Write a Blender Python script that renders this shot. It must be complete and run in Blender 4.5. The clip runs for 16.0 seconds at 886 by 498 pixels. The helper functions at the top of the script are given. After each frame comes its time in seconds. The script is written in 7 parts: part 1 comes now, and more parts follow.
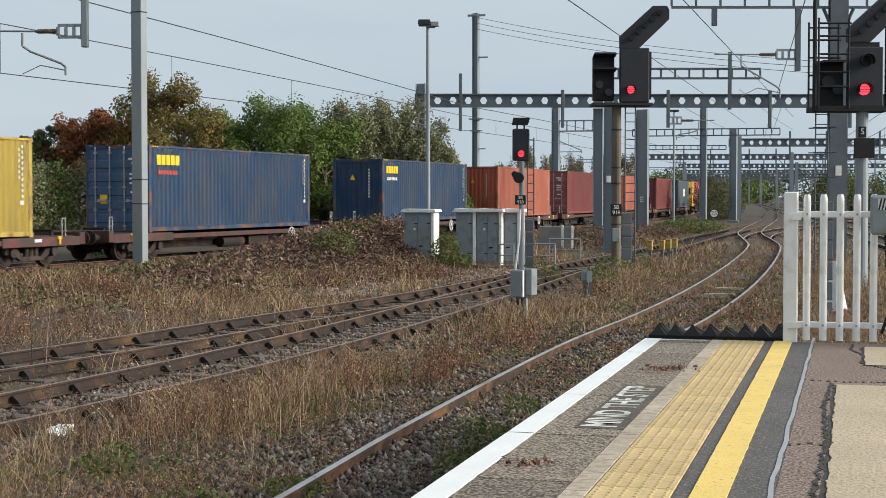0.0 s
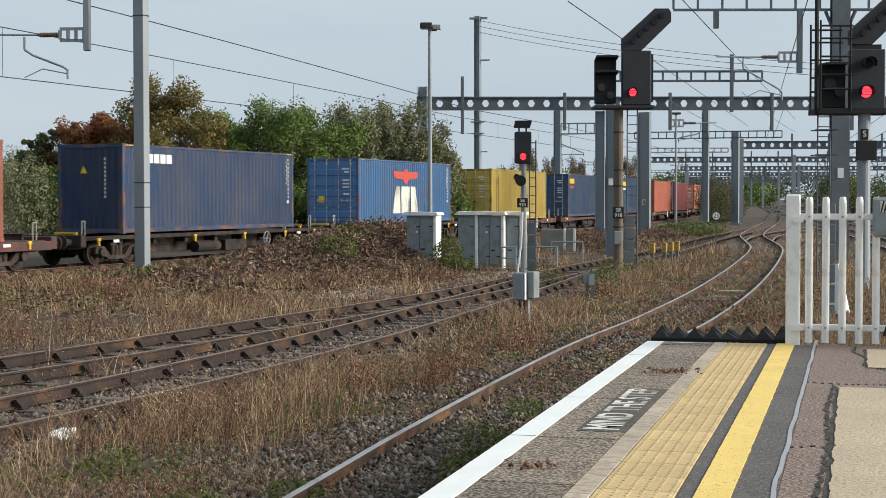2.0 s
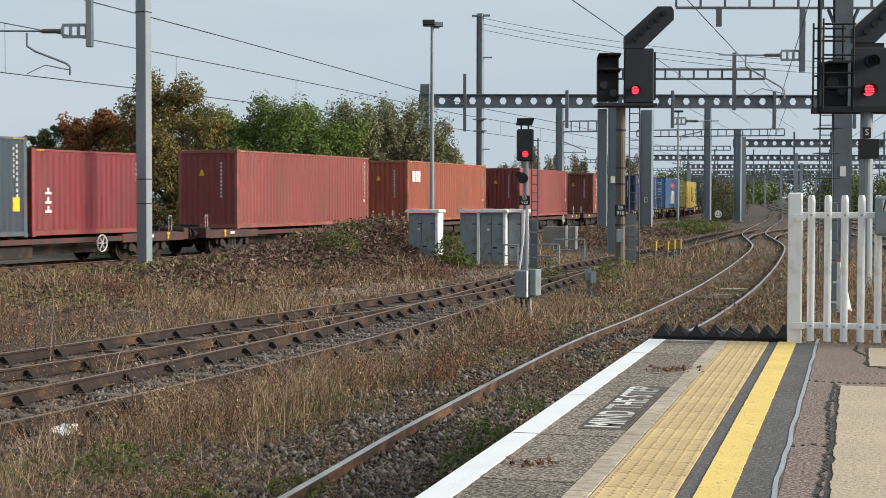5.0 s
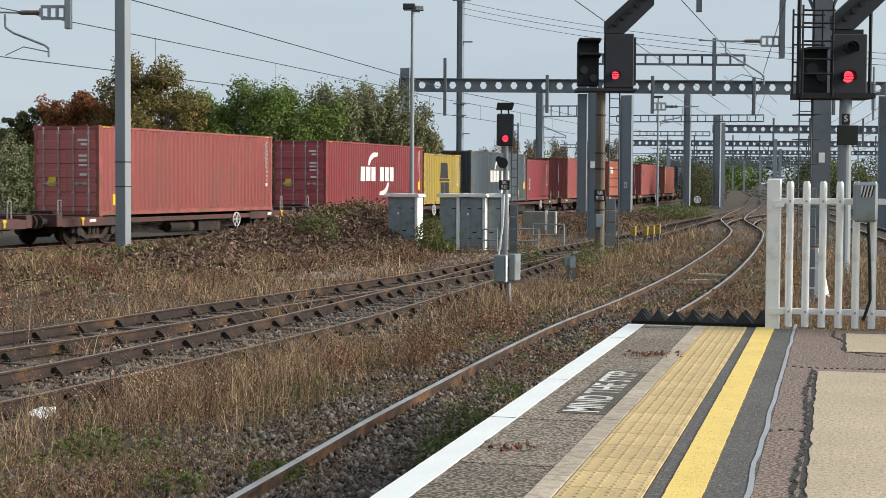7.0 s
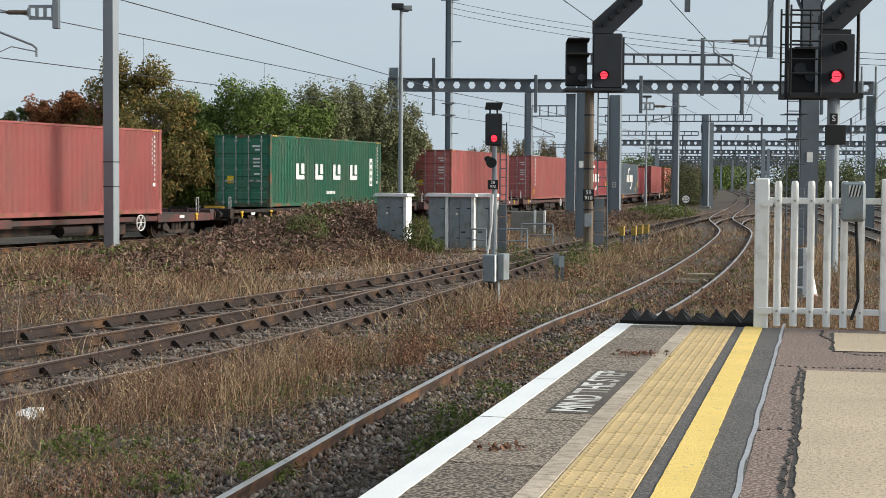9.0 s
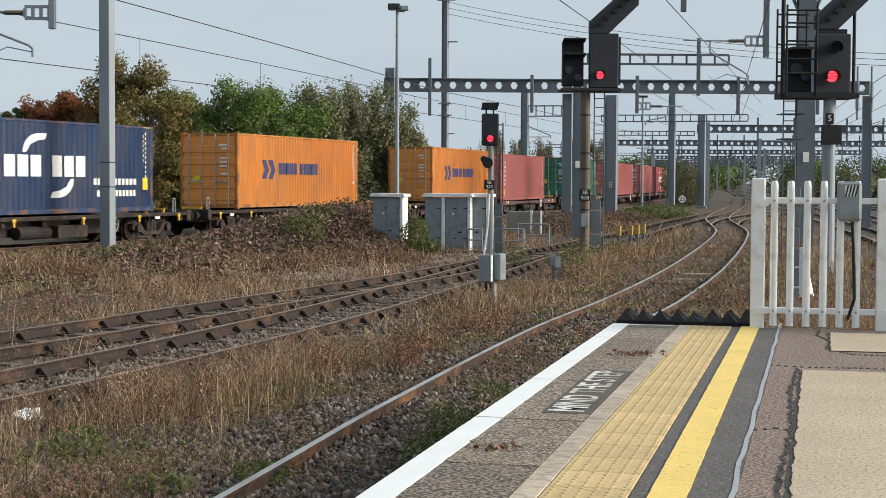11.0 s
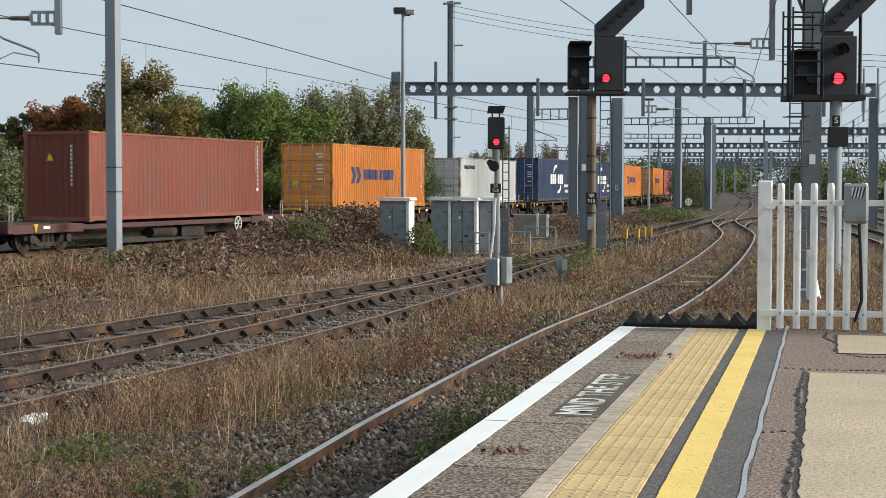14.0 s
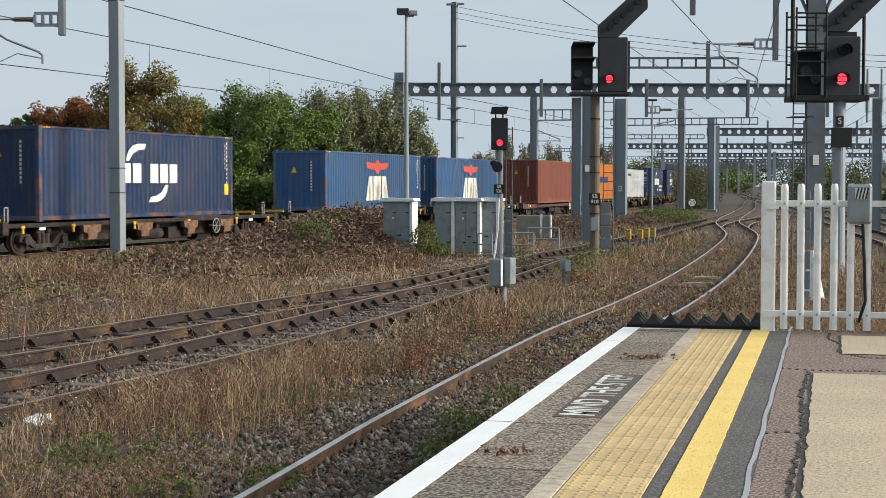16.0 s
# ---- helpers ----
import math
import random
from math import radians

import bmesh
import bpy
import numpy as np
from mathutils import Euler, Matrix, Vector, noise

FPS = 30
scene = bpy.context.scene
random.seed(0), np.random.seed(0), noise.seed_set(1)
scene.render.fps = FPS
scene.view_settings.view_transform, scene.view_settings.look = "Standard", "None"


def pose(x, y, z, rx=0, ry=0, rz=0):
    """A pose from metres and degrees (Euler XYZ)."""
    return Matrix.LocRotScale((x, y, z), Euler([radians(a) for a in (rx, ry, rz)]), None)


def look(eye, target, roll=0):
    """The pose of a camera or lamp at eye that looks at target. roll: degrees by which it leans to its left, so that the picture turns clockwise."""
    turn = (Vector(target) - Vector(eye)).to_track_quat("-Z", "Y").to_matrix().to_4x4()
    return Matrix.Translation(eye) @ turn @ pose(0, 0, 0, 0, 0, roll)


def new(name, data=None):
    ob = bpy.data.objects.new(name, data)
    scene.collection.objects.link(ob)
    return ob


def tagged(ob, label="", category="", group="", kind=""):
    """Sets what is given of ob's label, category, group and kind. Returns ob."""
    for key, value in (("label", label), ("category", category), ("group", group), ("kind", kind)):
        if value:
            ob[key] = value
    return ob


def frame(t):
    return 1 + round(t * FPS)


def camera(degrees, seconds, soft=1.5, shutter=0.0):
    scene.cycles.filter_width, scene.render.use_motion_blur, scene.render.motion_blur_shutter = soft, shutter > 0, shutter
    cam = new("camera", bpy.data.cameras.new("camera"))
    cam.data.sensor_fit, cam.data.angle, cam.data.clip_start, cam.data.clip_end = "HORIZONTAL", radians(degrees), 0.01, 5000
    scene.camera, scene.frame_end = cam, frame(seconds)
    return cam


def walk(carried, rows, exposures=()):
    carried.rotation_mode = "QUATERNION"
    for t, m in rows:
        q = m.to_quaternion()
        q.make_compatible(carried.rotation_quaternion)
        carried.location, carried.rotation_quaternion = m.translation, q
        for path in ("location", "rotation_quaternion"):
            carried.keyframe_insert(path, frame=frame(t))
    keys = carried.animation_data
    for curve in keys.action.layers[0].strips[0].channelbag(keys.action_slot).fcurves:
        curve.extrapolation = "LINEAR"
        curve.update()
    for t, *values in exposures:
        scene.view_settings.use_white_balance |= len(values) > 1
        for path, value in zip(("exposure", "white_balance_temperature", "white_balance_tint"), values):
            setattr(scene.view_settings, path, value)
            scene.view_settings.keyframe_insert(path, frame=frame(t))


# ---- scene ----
# ---- camera: hand-held, turning a little on the spot; seconds, yaw, pitch, roll ----
EYE = (0.0, 0.0, 2.36)
cam = camera(32.16, 16.0, soft=0.55, shutter=0.07)
TURNS = [
    (0, 0.000, -1.958, 0.00),
    (0.5, -0.057, -1.981, -0.05),
    (1, -0.065, -1.962, -0.04),
    (1.5, 0.013, -1.899, -0.12),
    (2, 0.080, -1.848, -0.08),
    (2.5, 0.158, -1.821, -0.11),
    (3, 0.242, -1.798, -0.08),
    (3.5, 0.360, -1.728, -0.12),
    (4, 0.436, -1.697, 0.00),
    (6.5, -0.482, -2.499, 0.29),
    (7, -0.615, -2.529, 0.35),
    (7.5, -0.790, -2.563, 0.28),
    (8, -0.944, -2.548, 0.36),
    (8.5, -0.969, -2.535, 0.34),
    (9, -1.034, -2.535, 0.32),
    (11.5, -1.184, -2.529, 0.29),
    (12, -1.182, -2.546, 0.32),
    (12.5, -1.137, -2.491, 0.21),
    (13, -1.064, -2.445, 0.12),
    (13.5, -1.015, -2.428, 0.12),
    (14, -0.925, -2.394, 0.06),
    (14.5, -0.899, -2.322, 0.07),
    (15, -0.904, -2.299, 0.10),
    (15.5, -0.847, -2.303, 0.02),
    (16, -0.798, -2.365, 0.03),
]
walk(cam, [(t, pose(*EYE, 90 + pitch, 0, yaw) @ pose(0, 0, 0, 0, 0, roll)) for t, yaw, pitch, roll in TURNS])

# ---- daylight: bright overcast, a weak soft sun over the platform ----
world = bpy.data.worlds.new("overcast_sky")
scene.world = world
world.use_nodes = True
wn, wl = world.node_tree.nodes, world.node_tree.links
sky = wn.new("ShaderNodeTexSky")
sky.sky_type, sky.sun_disc = "NISHITA", False
sky.sun_elevation, sky.sun_rotation = radians(22), radians(104)
sky.dust_density, sky.air_density = 4.0, 1.2
cloud_at = wn.new("ShaderNodeTexCoord")
cloud_map = wn.new("ShaderNodeMapping")
cloud_map.inputs["Scale"].default_value = (1.5, 1.5, 7.0)
cloud = wn.new("ShaderNodeTexNoise")
cloud.inputs["Scale"].default_value, cloud.inputs["Detail"].default_value = 1.6, 5.0
cloud_tone = wn.new("ShaderNodeValToRGB")
cloud_tone.color_ramp.elements[0].position, cloud_tone.color_ramp.elements[0].color = 0.3, (5.3, 6.4, 7.35, 1)
cloud_tone.color_ramp.elements[1].position, cloud_tone.color_ramp.elements[1].color = 0.75, (6.5, 7.4, 8.05, 1)
veil = wn.new("ShaderNodeMix")
veil.data_type = "RGBA"
veil.inputs["Factor"].default_value = 0.88
wl.new(cloud_at.outputs["Generated"], cloud_map.inputs["Vector"])
wl.new(cloud_map.outputs["Vector"], cloud.inputs["Vector"])
wl.new(cloud.outputs["Fac"], cloud_tone.inputs["Fac"])
wl.new(sky.outputs["Color"], veil.inputs["A"])
wl.new(cloud_tone.outputs["Color"], veil.inputs["B"])
wl.new(veil.outputs["Result"], wn["Background"].inputs["Color"])
wn["Background"].inputs["Strength"].default_value = 0.1

sun = new("sun", bpy.data.lights.new("sun", "SUN"))
sun.data.energy, sun.data.angle, sun.data.color = 5.0, radians(24), (1.0, 0.94, 0.84)
sun.matrix_world = look((97, -15, 42), (0, 0, 0))


# ---- materials ----
def mat(name, color, rough=0.7, metal=0.0, vary=0.25, scale=3.0, fine=60.0, bump=0.25, second=None, amount=0.0,
        second_scale=1.2, stretch=(1, 1, 1), piece=0.0, edge=0.08):
    """A base colour with broad and fine mottling, an optional second colour in patches, and fine relief."""
    m = bpy.data.materials.new(name)
    m.use_nodes = True
    n, l = m.node_tree.nodes, m.node_tree.links
    bsdf = n["Principled BSDF"]
    at = n.new("ShaderNodeTexCoord")
    place = n.new("ShaderNodeMapping")
    place.inputs["Scale"].default_value = stretch
    l.new(at.outputs["Object"], place.inputs["Vector"])

    def noisy(s, detail=4.0):
        t = n.new("ShaderNodeTexNoise")
        t.inputs["Scale"].default_value, t.inputs["Detail"].default_value = s, detail
        l.new(place.outputs["Vector"], t.inputs["Vector"])
        return t.outputs["Fac"]

    def mixed(a, b, fac, kind="MIX"):
        x = n.new("ShaderNodeMix")
        x.data_type, x.blend_type = "RGBA", kind
        for key, v in (("A", a), ("B", b), ("Factor", fac)):
            if isinstance(v, (tuple, float)):
                x.inputs[key].default_value = (*v, 1) if isinstance(v, tuple) else v
            else:
                l.new(v, x.inputs[key])
        return x.outputs["Result"]

    def ramp(fac, lo, hi):
        r = n.new("ShaderNodeMapRange")
        r.inputs["From Min"].default_value, r.inputs["From Max"].default_value = lo, hi
        l.new(fac, r.inputs["Value"])
        return r.outputs["Result"]

    broad = ramp(noisy(scale), 0.3, 0.7)
    dark = tuple(c * (1 - vary) for c in color)
    light = tuple(min(1, c * (1 + vary)) for c in color)
    out = mixed(dark, light, broad)
    grain = noisy(fine, 3.0)
    out = mixed(out, tuple(c * (1 - 0.6 * vary) for c in color), ramp(grain, 0.45, 0.75))
    if second:
        mask = ramp(noisy(second_scale, 7.0), 0.62 - amount * 0.35 - edge, 0.62 - amount * 0.35 + edge)
        out = mixed(out, second, mask)
    if piece:
        info = n.new("ShaderNodeObjectInfo")
        shade = n.new("ShaderNodeMapRange")
        shade.inputs["To Min"].default_value, shade.inputs["To Max"].default_value = 1 - piece, 1 + piece
        l.new(info.outputs["Random"], shade.inputs["Value"])
        v = n.new("ShaderNodeHueSaturation")
        l.new(shade.outputs["Result"], v.inputs["Value"])
        l.new(out, v.inputs["Color"])
        out = v.outputs["Color"]
    l.new(out, bsdf.inputs["Base Color"])
    bsdf.inputs["Roughness"].default_value, bsdf.inputs["Metallic"].default_value = rough, metal
    if bump:
        b = n.new("ShaderNodeBump")
        b.inputs["Strength"].default_value, b.inputs["Distance"].default_value = bump, 0.01
        l.new(grain, b.inputs["Height"])
        l.new(b.outputs["Normal"], bsdf.inputs["Normal"])
    return m


def island(name, colors, rough=0.8, through_light=0.0):
    """A material whose loose pieces take a colour each from the list."""
    m = bpy.data.materials.new(name)
    m.use_nodes = True
    n, l = m.node_tree.nodes, m.node_tree.links
    bsdf = n["Principled BSDF"]
    geo = n.new("ShaderNodeNewGeometry")
    r = n.new("ShaderNodeValToRGB")
    r.color_ramp.interpolation = "LINEAR"
    e = r.color_ramp.elements
    e[0].color, e[1].color = (*colors[0], 1), (*colors[-1], 1)
    for i, c in enumerate(colors[1:-1], 1):
        k = e.new(i / (len(colors) - 1))
        k.color = (*c, 1)
    l.new(geo.outputs["Random Per Island"], r.inputs["Fac"])
    l.new(r.outputs["Color"], bsdf.inputs["Base Color"])
    bsdf.inputs["Roughness"].default_value = rough
    bsdf.inputs["Specular IOR Level"].default_value = 0.2
    if through_light:
        tr = n.new("ShaderNodeBsdfTranslucent")
        l.new(r.outputs["Color"], tr.inputs["Color"])
        mx = n.new("ShaderNodeMixShader")
        mx.inputs["Fac"].default_value = through_light
        l.new(bsdf.outputs["BSDF"], mx.inputs[1])
        l.new(tr.outputs["BSDF"], mx.inputs[2])
        l.new(mx.outputs["Shader"], n["Material Output"].inputs["Surface"])
    return m


def glowing(name, color, strength):
    m = bpy.data.materials.new(name)
    m.use_nodes = True
    bsdf = m.node_tree.nodes["Principled BSDF"]
    bsdf.inputs["Base Color"].default_value = (*color, 1)
    bsdf.inputs["Emission Color"].default_value = (*color, 1)
    bsdf.inputs["Emission Strength"].default_value = strength
    return m


RUST = (0.13, 0.055, 0.03)
M_SOIL = mat("soil_and_litter", (0.078, 0.053, 0.037), 0.95, vary=0.5, scale=1.1, fine=26, bump=1.0, second=(0.045, 0.038, 0.022), amount=0.4, second_scale=0.35, edge=0.25)
M_BALLAST = mat("ballast", (0.07, 0.056, 0.047), 0.95, vary=0.5, scale=9, fine=30, bump=1.0, second=(0.085, 0.055, 0.036), amount=0.5, second_scale=0.7, edge=0.2)
M_STONE = island("ballast_stone", [(0.024, 0.02, 0.018), (0.11, 0.09, 0.078), (0.06, 0.044, 0.035), (0.25, 0.215, 0.19), (0.085, 0.072, 0.06)], 0.9)
M_RAIL = mat("rusty_rail", (0.03, 0.018, 0.014), 0.85, 0.0, 0.35, 4, 90, 0.3, second=(0.1, 0.052, 0.024), amount=0.08, second_scale=1.6)
M_RAILRUST = mat("orange_rusted_rail", (0.04, 0.022, 0.015), 0.85, 0.0, 0.45, 4, 60, 0.5, second=(0.17, 0.078, 0.03), amount=0.1, second_scale=3.2, edge=0.12)
M_RAILTOP = mat("worn_rail_head", (0.42, 0.41, 0.4), 0.4, 0.6, 0.2, 2, 60, 0.1, second=(0.25, 0.19, 0.15), amount=0.1, second_scale=0.8)
M_RAILDULL = mat("rusted_rail_head", (0.19, 0.135, 0.105), 0.6, 0.3, 0.3, 3, 60, 0.2)
M_SLEEPER = mat("weathered_sleeper", (0.095, 0.075, 0.06), 0.9, vary=0.4, scale=3, fine=40, bump=0.6, piece=0.25)
M_GALV = mat("galvanised_steel", (0.27, 0.3, 0.32), 0.62, 0.25, 0.16, 0.8, 40, 0.08, stretch=(1, 1, 0.3))
M_GALVDARK = mat("dark_galvanised_steel", (0.11, 0.128, 0.145), 0.6, 0.3, 0.2, 1.5, 40, 0.08)
M_GALVMID = mat("weathered_galvanised_steel", (0.25, 0.295, 0.33), 0.6, 0.2, 0.2, 0.9, 40, 0.08, second=(0.15, 0.165, 0.175), amount=0.15, second_scale=0.9, stretch=(1, 1, 0.3), edge=0.2)
M_BLACK = mat("black_paint", (0.006, 0.0065, 0.0075), 0.75, vary=0.2, scale=3, fine=50, bump=0.08)
M_DARK = mat("dark_grey_paint", (0.023, 0.026, 0.032), 0.75, vary=0.2, scale=3, fine=50, bump=0.08)
M_WHITE = mat("white_paint", (0.82, 0.82, 0.8), 0.55, vary=0.05, scale=2, fine=70, bump=0.1, second=(0.58, 0.56, 0.5), amount=0.02, second_scale=5.0)
M_CABINET = mat("grey_cabinet_paint", (0.225, 0.262, 0.28), 0.55, vary=0.1, scale=1.5, fine=50, bump=0.1, second=(0.17, 0.18, 0.165), amount=0.12, second_scale=3)
M_YELLOW = mat("yellow_line_paint", (0.83, 0.59, 0.16), 0.65, vary=0.07, scale=3, fine=70, bump=0.5, second=(0.36, 0.29, 0.17), amount=-0.12, second_scale=38, edge=0.05)
M_EDGE = mat("white_edge_paint", (0.78, 0.79, 0.78), 0.65, vary=0.05, scale=3, fine=70, bump=0.2, second=(0.38, 0.36, 0.32), amount=-0.3, second_scale=30, edge=0.05)
M_TACTILE = mat("buff_tactile_paving", (0.58, 0.42, 0.2), 0.8, vary=0.12, scale=2.5, fine=70, bump=0.4, second=(0.4, 0.3, 0.17), amount=0.02, second_scale=14, piece=0.09, edge=0.12)
M_BUFF = mat("buff_concrete_strip", (0.47, 0.39, 0.3), 0.85, vary=0.15, scale=3, fine=60, bump=0.5, second=(0.25, 0.2, 0.15), amount=0.05, second_scale=16, piece=0.1, edge=0.15)
M_AGG = mat("exposed_aggregate", (0.088, 0.066, 0.05), 0.9, vary=0.4, scale=1.6, fine=48, bump=1.0, second=(0.37, 0.305, 0.235), amount=0.3, second_scale=52, piece=0.26, edge=0.07)
M_AGGRED = mat("reddish_aggregate", (0.115, 0.076, 0.06), 0.9, vary=0.35, scale=1.2, fine=48, bump=1.0, second=(0.34, 0.255, 0.21), amount=0.3, second_scale=54, edge=0.07)
M_ASPHALT = mat("dark_asphalt", (0.092, 0.085, 0.08), 0.9, vary=0.25, scale=1.5, fine=60, bump=0.9, second=(0.19, 0.175, 0.16), amount=0.1, second_scale=58, edge=0.06)
M_CREAM = mat("cream_concrete", (0.5, 0.4, 0.28), 0.85, vary=0.12, scale=1.5, fine=55, bump=0.7, second=(0.3, 0.235, 0.165), amount=0.12, second_scale=46, edge=0.07)
M_JOINT = mat("dirty_joint", (0.05, 0.045, 0.04), 0.95, vary=0.3, scale=5, fine=80, bump=0.4)
M_STENCIL = mat("worn_stencil_panel", (0.075, 0.062, 0.052), 0.9, vary=0.3, scale=2, fine=48, bump=0.8, second=(0.17, 0.14, 0.11), amount=0.08, second_scale=50)
M_SEAL = mat("pale_seal_line", (0.33, 0.34, 0.36), 0.8, vary=0.12, scale=4, fine=80, bump=0.2)
M_RUBBER = mat("black_rubber", (0.006, 0.0055, 0.006), 0.9, vary=0.2, scale=6, fine=70, bump=0.3)
M_CONCRETE = mat("old_concrete", (0.25, 0.235, 0.205), 0.9, vary=0.2, scale=2, fine=60, bump=0.5)
M_POLE = mat("brown_weathered_pole", (0.15, 0.115, 0.085), 0.8, vary=0.3, scale=2, fine=40, bump=0.3, stretch=(1, 1, 0.2))
M_WAGON = mat("grimy_wagon_steel", (0.02, 0.016, 0.014), 0.85, 0.0, 0.4, 1.2, 30, 0.3, second=(0.07, 0.036, 0.022), amount=0.12, second_scale=2.5)
M_WAGON_DARK = mat("dark_cast_iron", (0.022, 0.014, 0.011), 0.9, 0.0, 0.4, 4, 60, 0.3)
M_BOGIE = mat("brown_bogie_steel", (0.055, 0.036, 0.028), 0.85, 0.0, 0.45, 3, 40, 0.4, second=(0.02, 0.016, 0.014), amount=0.2, second_scale=4)
M_LUG = mat("rusty_bracket_steel", (0.2, 0.1, 0.05), 0.8, 0.0, 0.35, 4, 40, 0.3, second=(0.07, 0.04, 0.028), amount=0.15, second_scale=6)
M_WAGONRED = mat("maroon_wagon_paint", (0.1, 0.034, 0.03), 0.7, 0.0, 0.3, 1.2, 30, 0.2, second=(0.05, 0.035, 0.03), amount=0.3, second_scale=1.4)
M_LATCH = mat("yellow_latch_paint", (0.6, 0.36, 0.03), 0.6, vary=0.15, scale=4, fine=40, bump=0.1)
M_OCHRE = mat("faded_ochre_paint", (0.42, 0.27, 0.05), 0.7, vary=0.2, scale=5, fine=40, bump=0.15, second=(0.2, 0.14, 0.06), amount=0.1, second_scale=6)
M_LOCK = mat("steel_bar", (0.38, 0.37, 0.36), 0.5, 0.5, 0.2, 3, 50, 0.1)
M_MARK = mat("white_marking", (0.72, 0.71, 0.68), 0.6, vary=0.08, scale=4, fine=60, bump=0.05)
M_MARKWORN = mat("worn_white_marking", (0.7, 0.68, 0.62), 0.65, vary=0.1, scale=3, fine=60, bump=0.05, second=(0.3, 0.27, 0.22), amount=0.15, second_scale=2.5, stretch=(1, 1, 0.35))
M_MARKBLACK = mat("black_marking", (0.02, 0.02, 0.022), 0.6, vary=0.1, scale=4, fine=60, bump=0.05)
M_MARKRED = mat("red_marking", (0.52, 0.075, 0.055), 0.6, vary=0.12, scale=3, fine=60, bump=0.05)
M_MARKGOLD = mat("yellow_marking", (0.8, 0.52, 0.02), 0.6, vary=0.1, scale=4, fine=60, bump=0.05)
M_MARKBLUE = mat("blue_marking", (0.02, 0.035, 0.12), 0.6, vary=0.1, scale=4, fine=60, bump=0.05)
M_LAMPRED = glowing("lit_red_aspect", (1.0, 0.045, 0.075), 2.4)
M_WIRE = mat("copper_wire", (0.07, 0.075, 0.075), 0.5, 0.5, 0.1, 3, 40, 0.0)


def paint(name, color, wear=0.15):
    return mat(name, color, 0.55, 0.0, 0.1, 0.5, 25, 0.06, second=tuple(0.55 * c + 0.45 * r for c, r in zip(color, (0.2, 0.16, 0.13))), amount=wear, second_scale=1.1, stretch=(1, 1, 0.4), edge=0.2)


COLOURS = {
    "blue": ("navy_blue_container_paint", (0.024, 0.08, 0.18)),
    "navy": ("deep_navy_container_paint", (0.018, 0.058, 0.165)),
    "oldblue": ("worn_blue_container_paint", (0.042, 0.085, 0.19), 0.2),
    "apl": ("bright_blue_container_paint", (0.055, 0.185, 0.41), 0.15),
    "yellow": ("yellow_container_paint", (0.63, 0.47, 0.09)),
    "red": ("faded_red_container_paint", (0.5, 0.135, 0.125), 0.08),
    "brown": ("brown_red_container_paint", (0.38, 0.11, 0.075), 0.1),
    "crimson": ("crimson_container_paint", (0.43, 0.07, 0.085), 0.08),
    "maroon": ("maroon_container_paint", (0.3, 0.065, 0.065), 0.1),
    "coral": ("coral_orange_container_paint", (0.64, 0.2, 0.125), 0.05),
    "orange": ("orange_container_paint", (0.8, 0.29, 0.045), 0.0),
    "green": ("green_container_paint", (0.022, 0.17, 0.095), 0.05),
    "white": ("pale_grey_container_paint", (0.7, 0.71, 0.7), -0.4),
    "slate": ("slate_blue_container_paint", (0.11, 0.165, 0.21), 0.3),
}
PAINT = {k: paint(*v) for k, v in COLOURS.items()}


def edge_paint(name, color):
    """The same paint on posts and rails, rubbed down to rust at the edges."""
    return mat(name, tuple(0.62 * c for c in color), 0.65, 0.0, 0.25, 1.5, 30, 0.2, second=(0.17, 0.075, 0.035), amount=0.16, second_scale=2.2, edge=0.1)


PAINT_EDGE = {k: edge_paint("rubbed_" + v[0], v[1]) for k, v in COLOURS.items()}


# ---- mesh helpers ----
def obj(name, bm, material, parent=None, label="", smooth=False):
    """Links a bmesh as one mesh object, under a thing or a part when parent is given."""
    me = bpy.data.meshes.new(name)
    bm.to_mesh(me)
    bm.free()
    if material:
        me.materials.append(material)
    if smooth:
        me.shade_smooth()
    ob = new(name, me)
    ob.parent = parent
    if label:
        ob["label"] = label
    return ob


def part(name, bm, material, parent, label="", smooth=False):
    return obj(name, bm, material, parent, label, smooth)


def share(name, ob, parent, m=None):
    """Another object on ob's mesh, under parent."""
    o = new(name, ob.data)
    o.parent = parent
    if m is not None:
        o.matrix_basis = m
    return o


def thing(name, m, label, category, group="", kind=""):
    e = new(name)
    e.empty_display_size = 0.2
    e.matrix_basis = m
    return tagged(e, label, category, group, kind)


def box(bm, x0, x1, y0, y1, z0, z1, bevel=0.0):
    r = bmesh.ops.create_cube(bm, size=1)
    bmesh.ops.scale(bm, vec=(x1 - x0, y1 - y0, z1 - z0), verts=r["verts"])
    bmesh.ops.translate(bm, vec=((x0 + x1) / 2, (y0 + y1) / 2, (z0 + z1) / 2), verts=r["verts"])
    if bevel:
        edges = list({e for v in r["verts"] for e in v.link_edges})
        bmesh.ops.bevel(bm, geom=edges, offset=bevel, segments=1, affect="EDGES")
    return bm


def boxes(*dims, bevel=0.0):
    bm = bmesh.new()
    for d in dims:
        box(bm, *d, bevel=bevel)
    return bm


def rod(bm, a, b, r, n=8, r2=None):
    a, b = Vector(a), Vector(b)
    d = b - a
    m = Matrix.Translation((a + b) / 2) @ d.to_track_quat("Z", "Y").to_matrix().to_4x4()
    bmesh.ops.create_cone(bm, cap_ends=True, segments=n, radius1=r, radius2=r if r2 is None else r2, depth=d.length, matrix=m)
    return bm


def rods(*items, n=8):
    bm = bmesh.new()
    for a, b, r in items:
        rod(bm, a, b, r, n)
    return bm


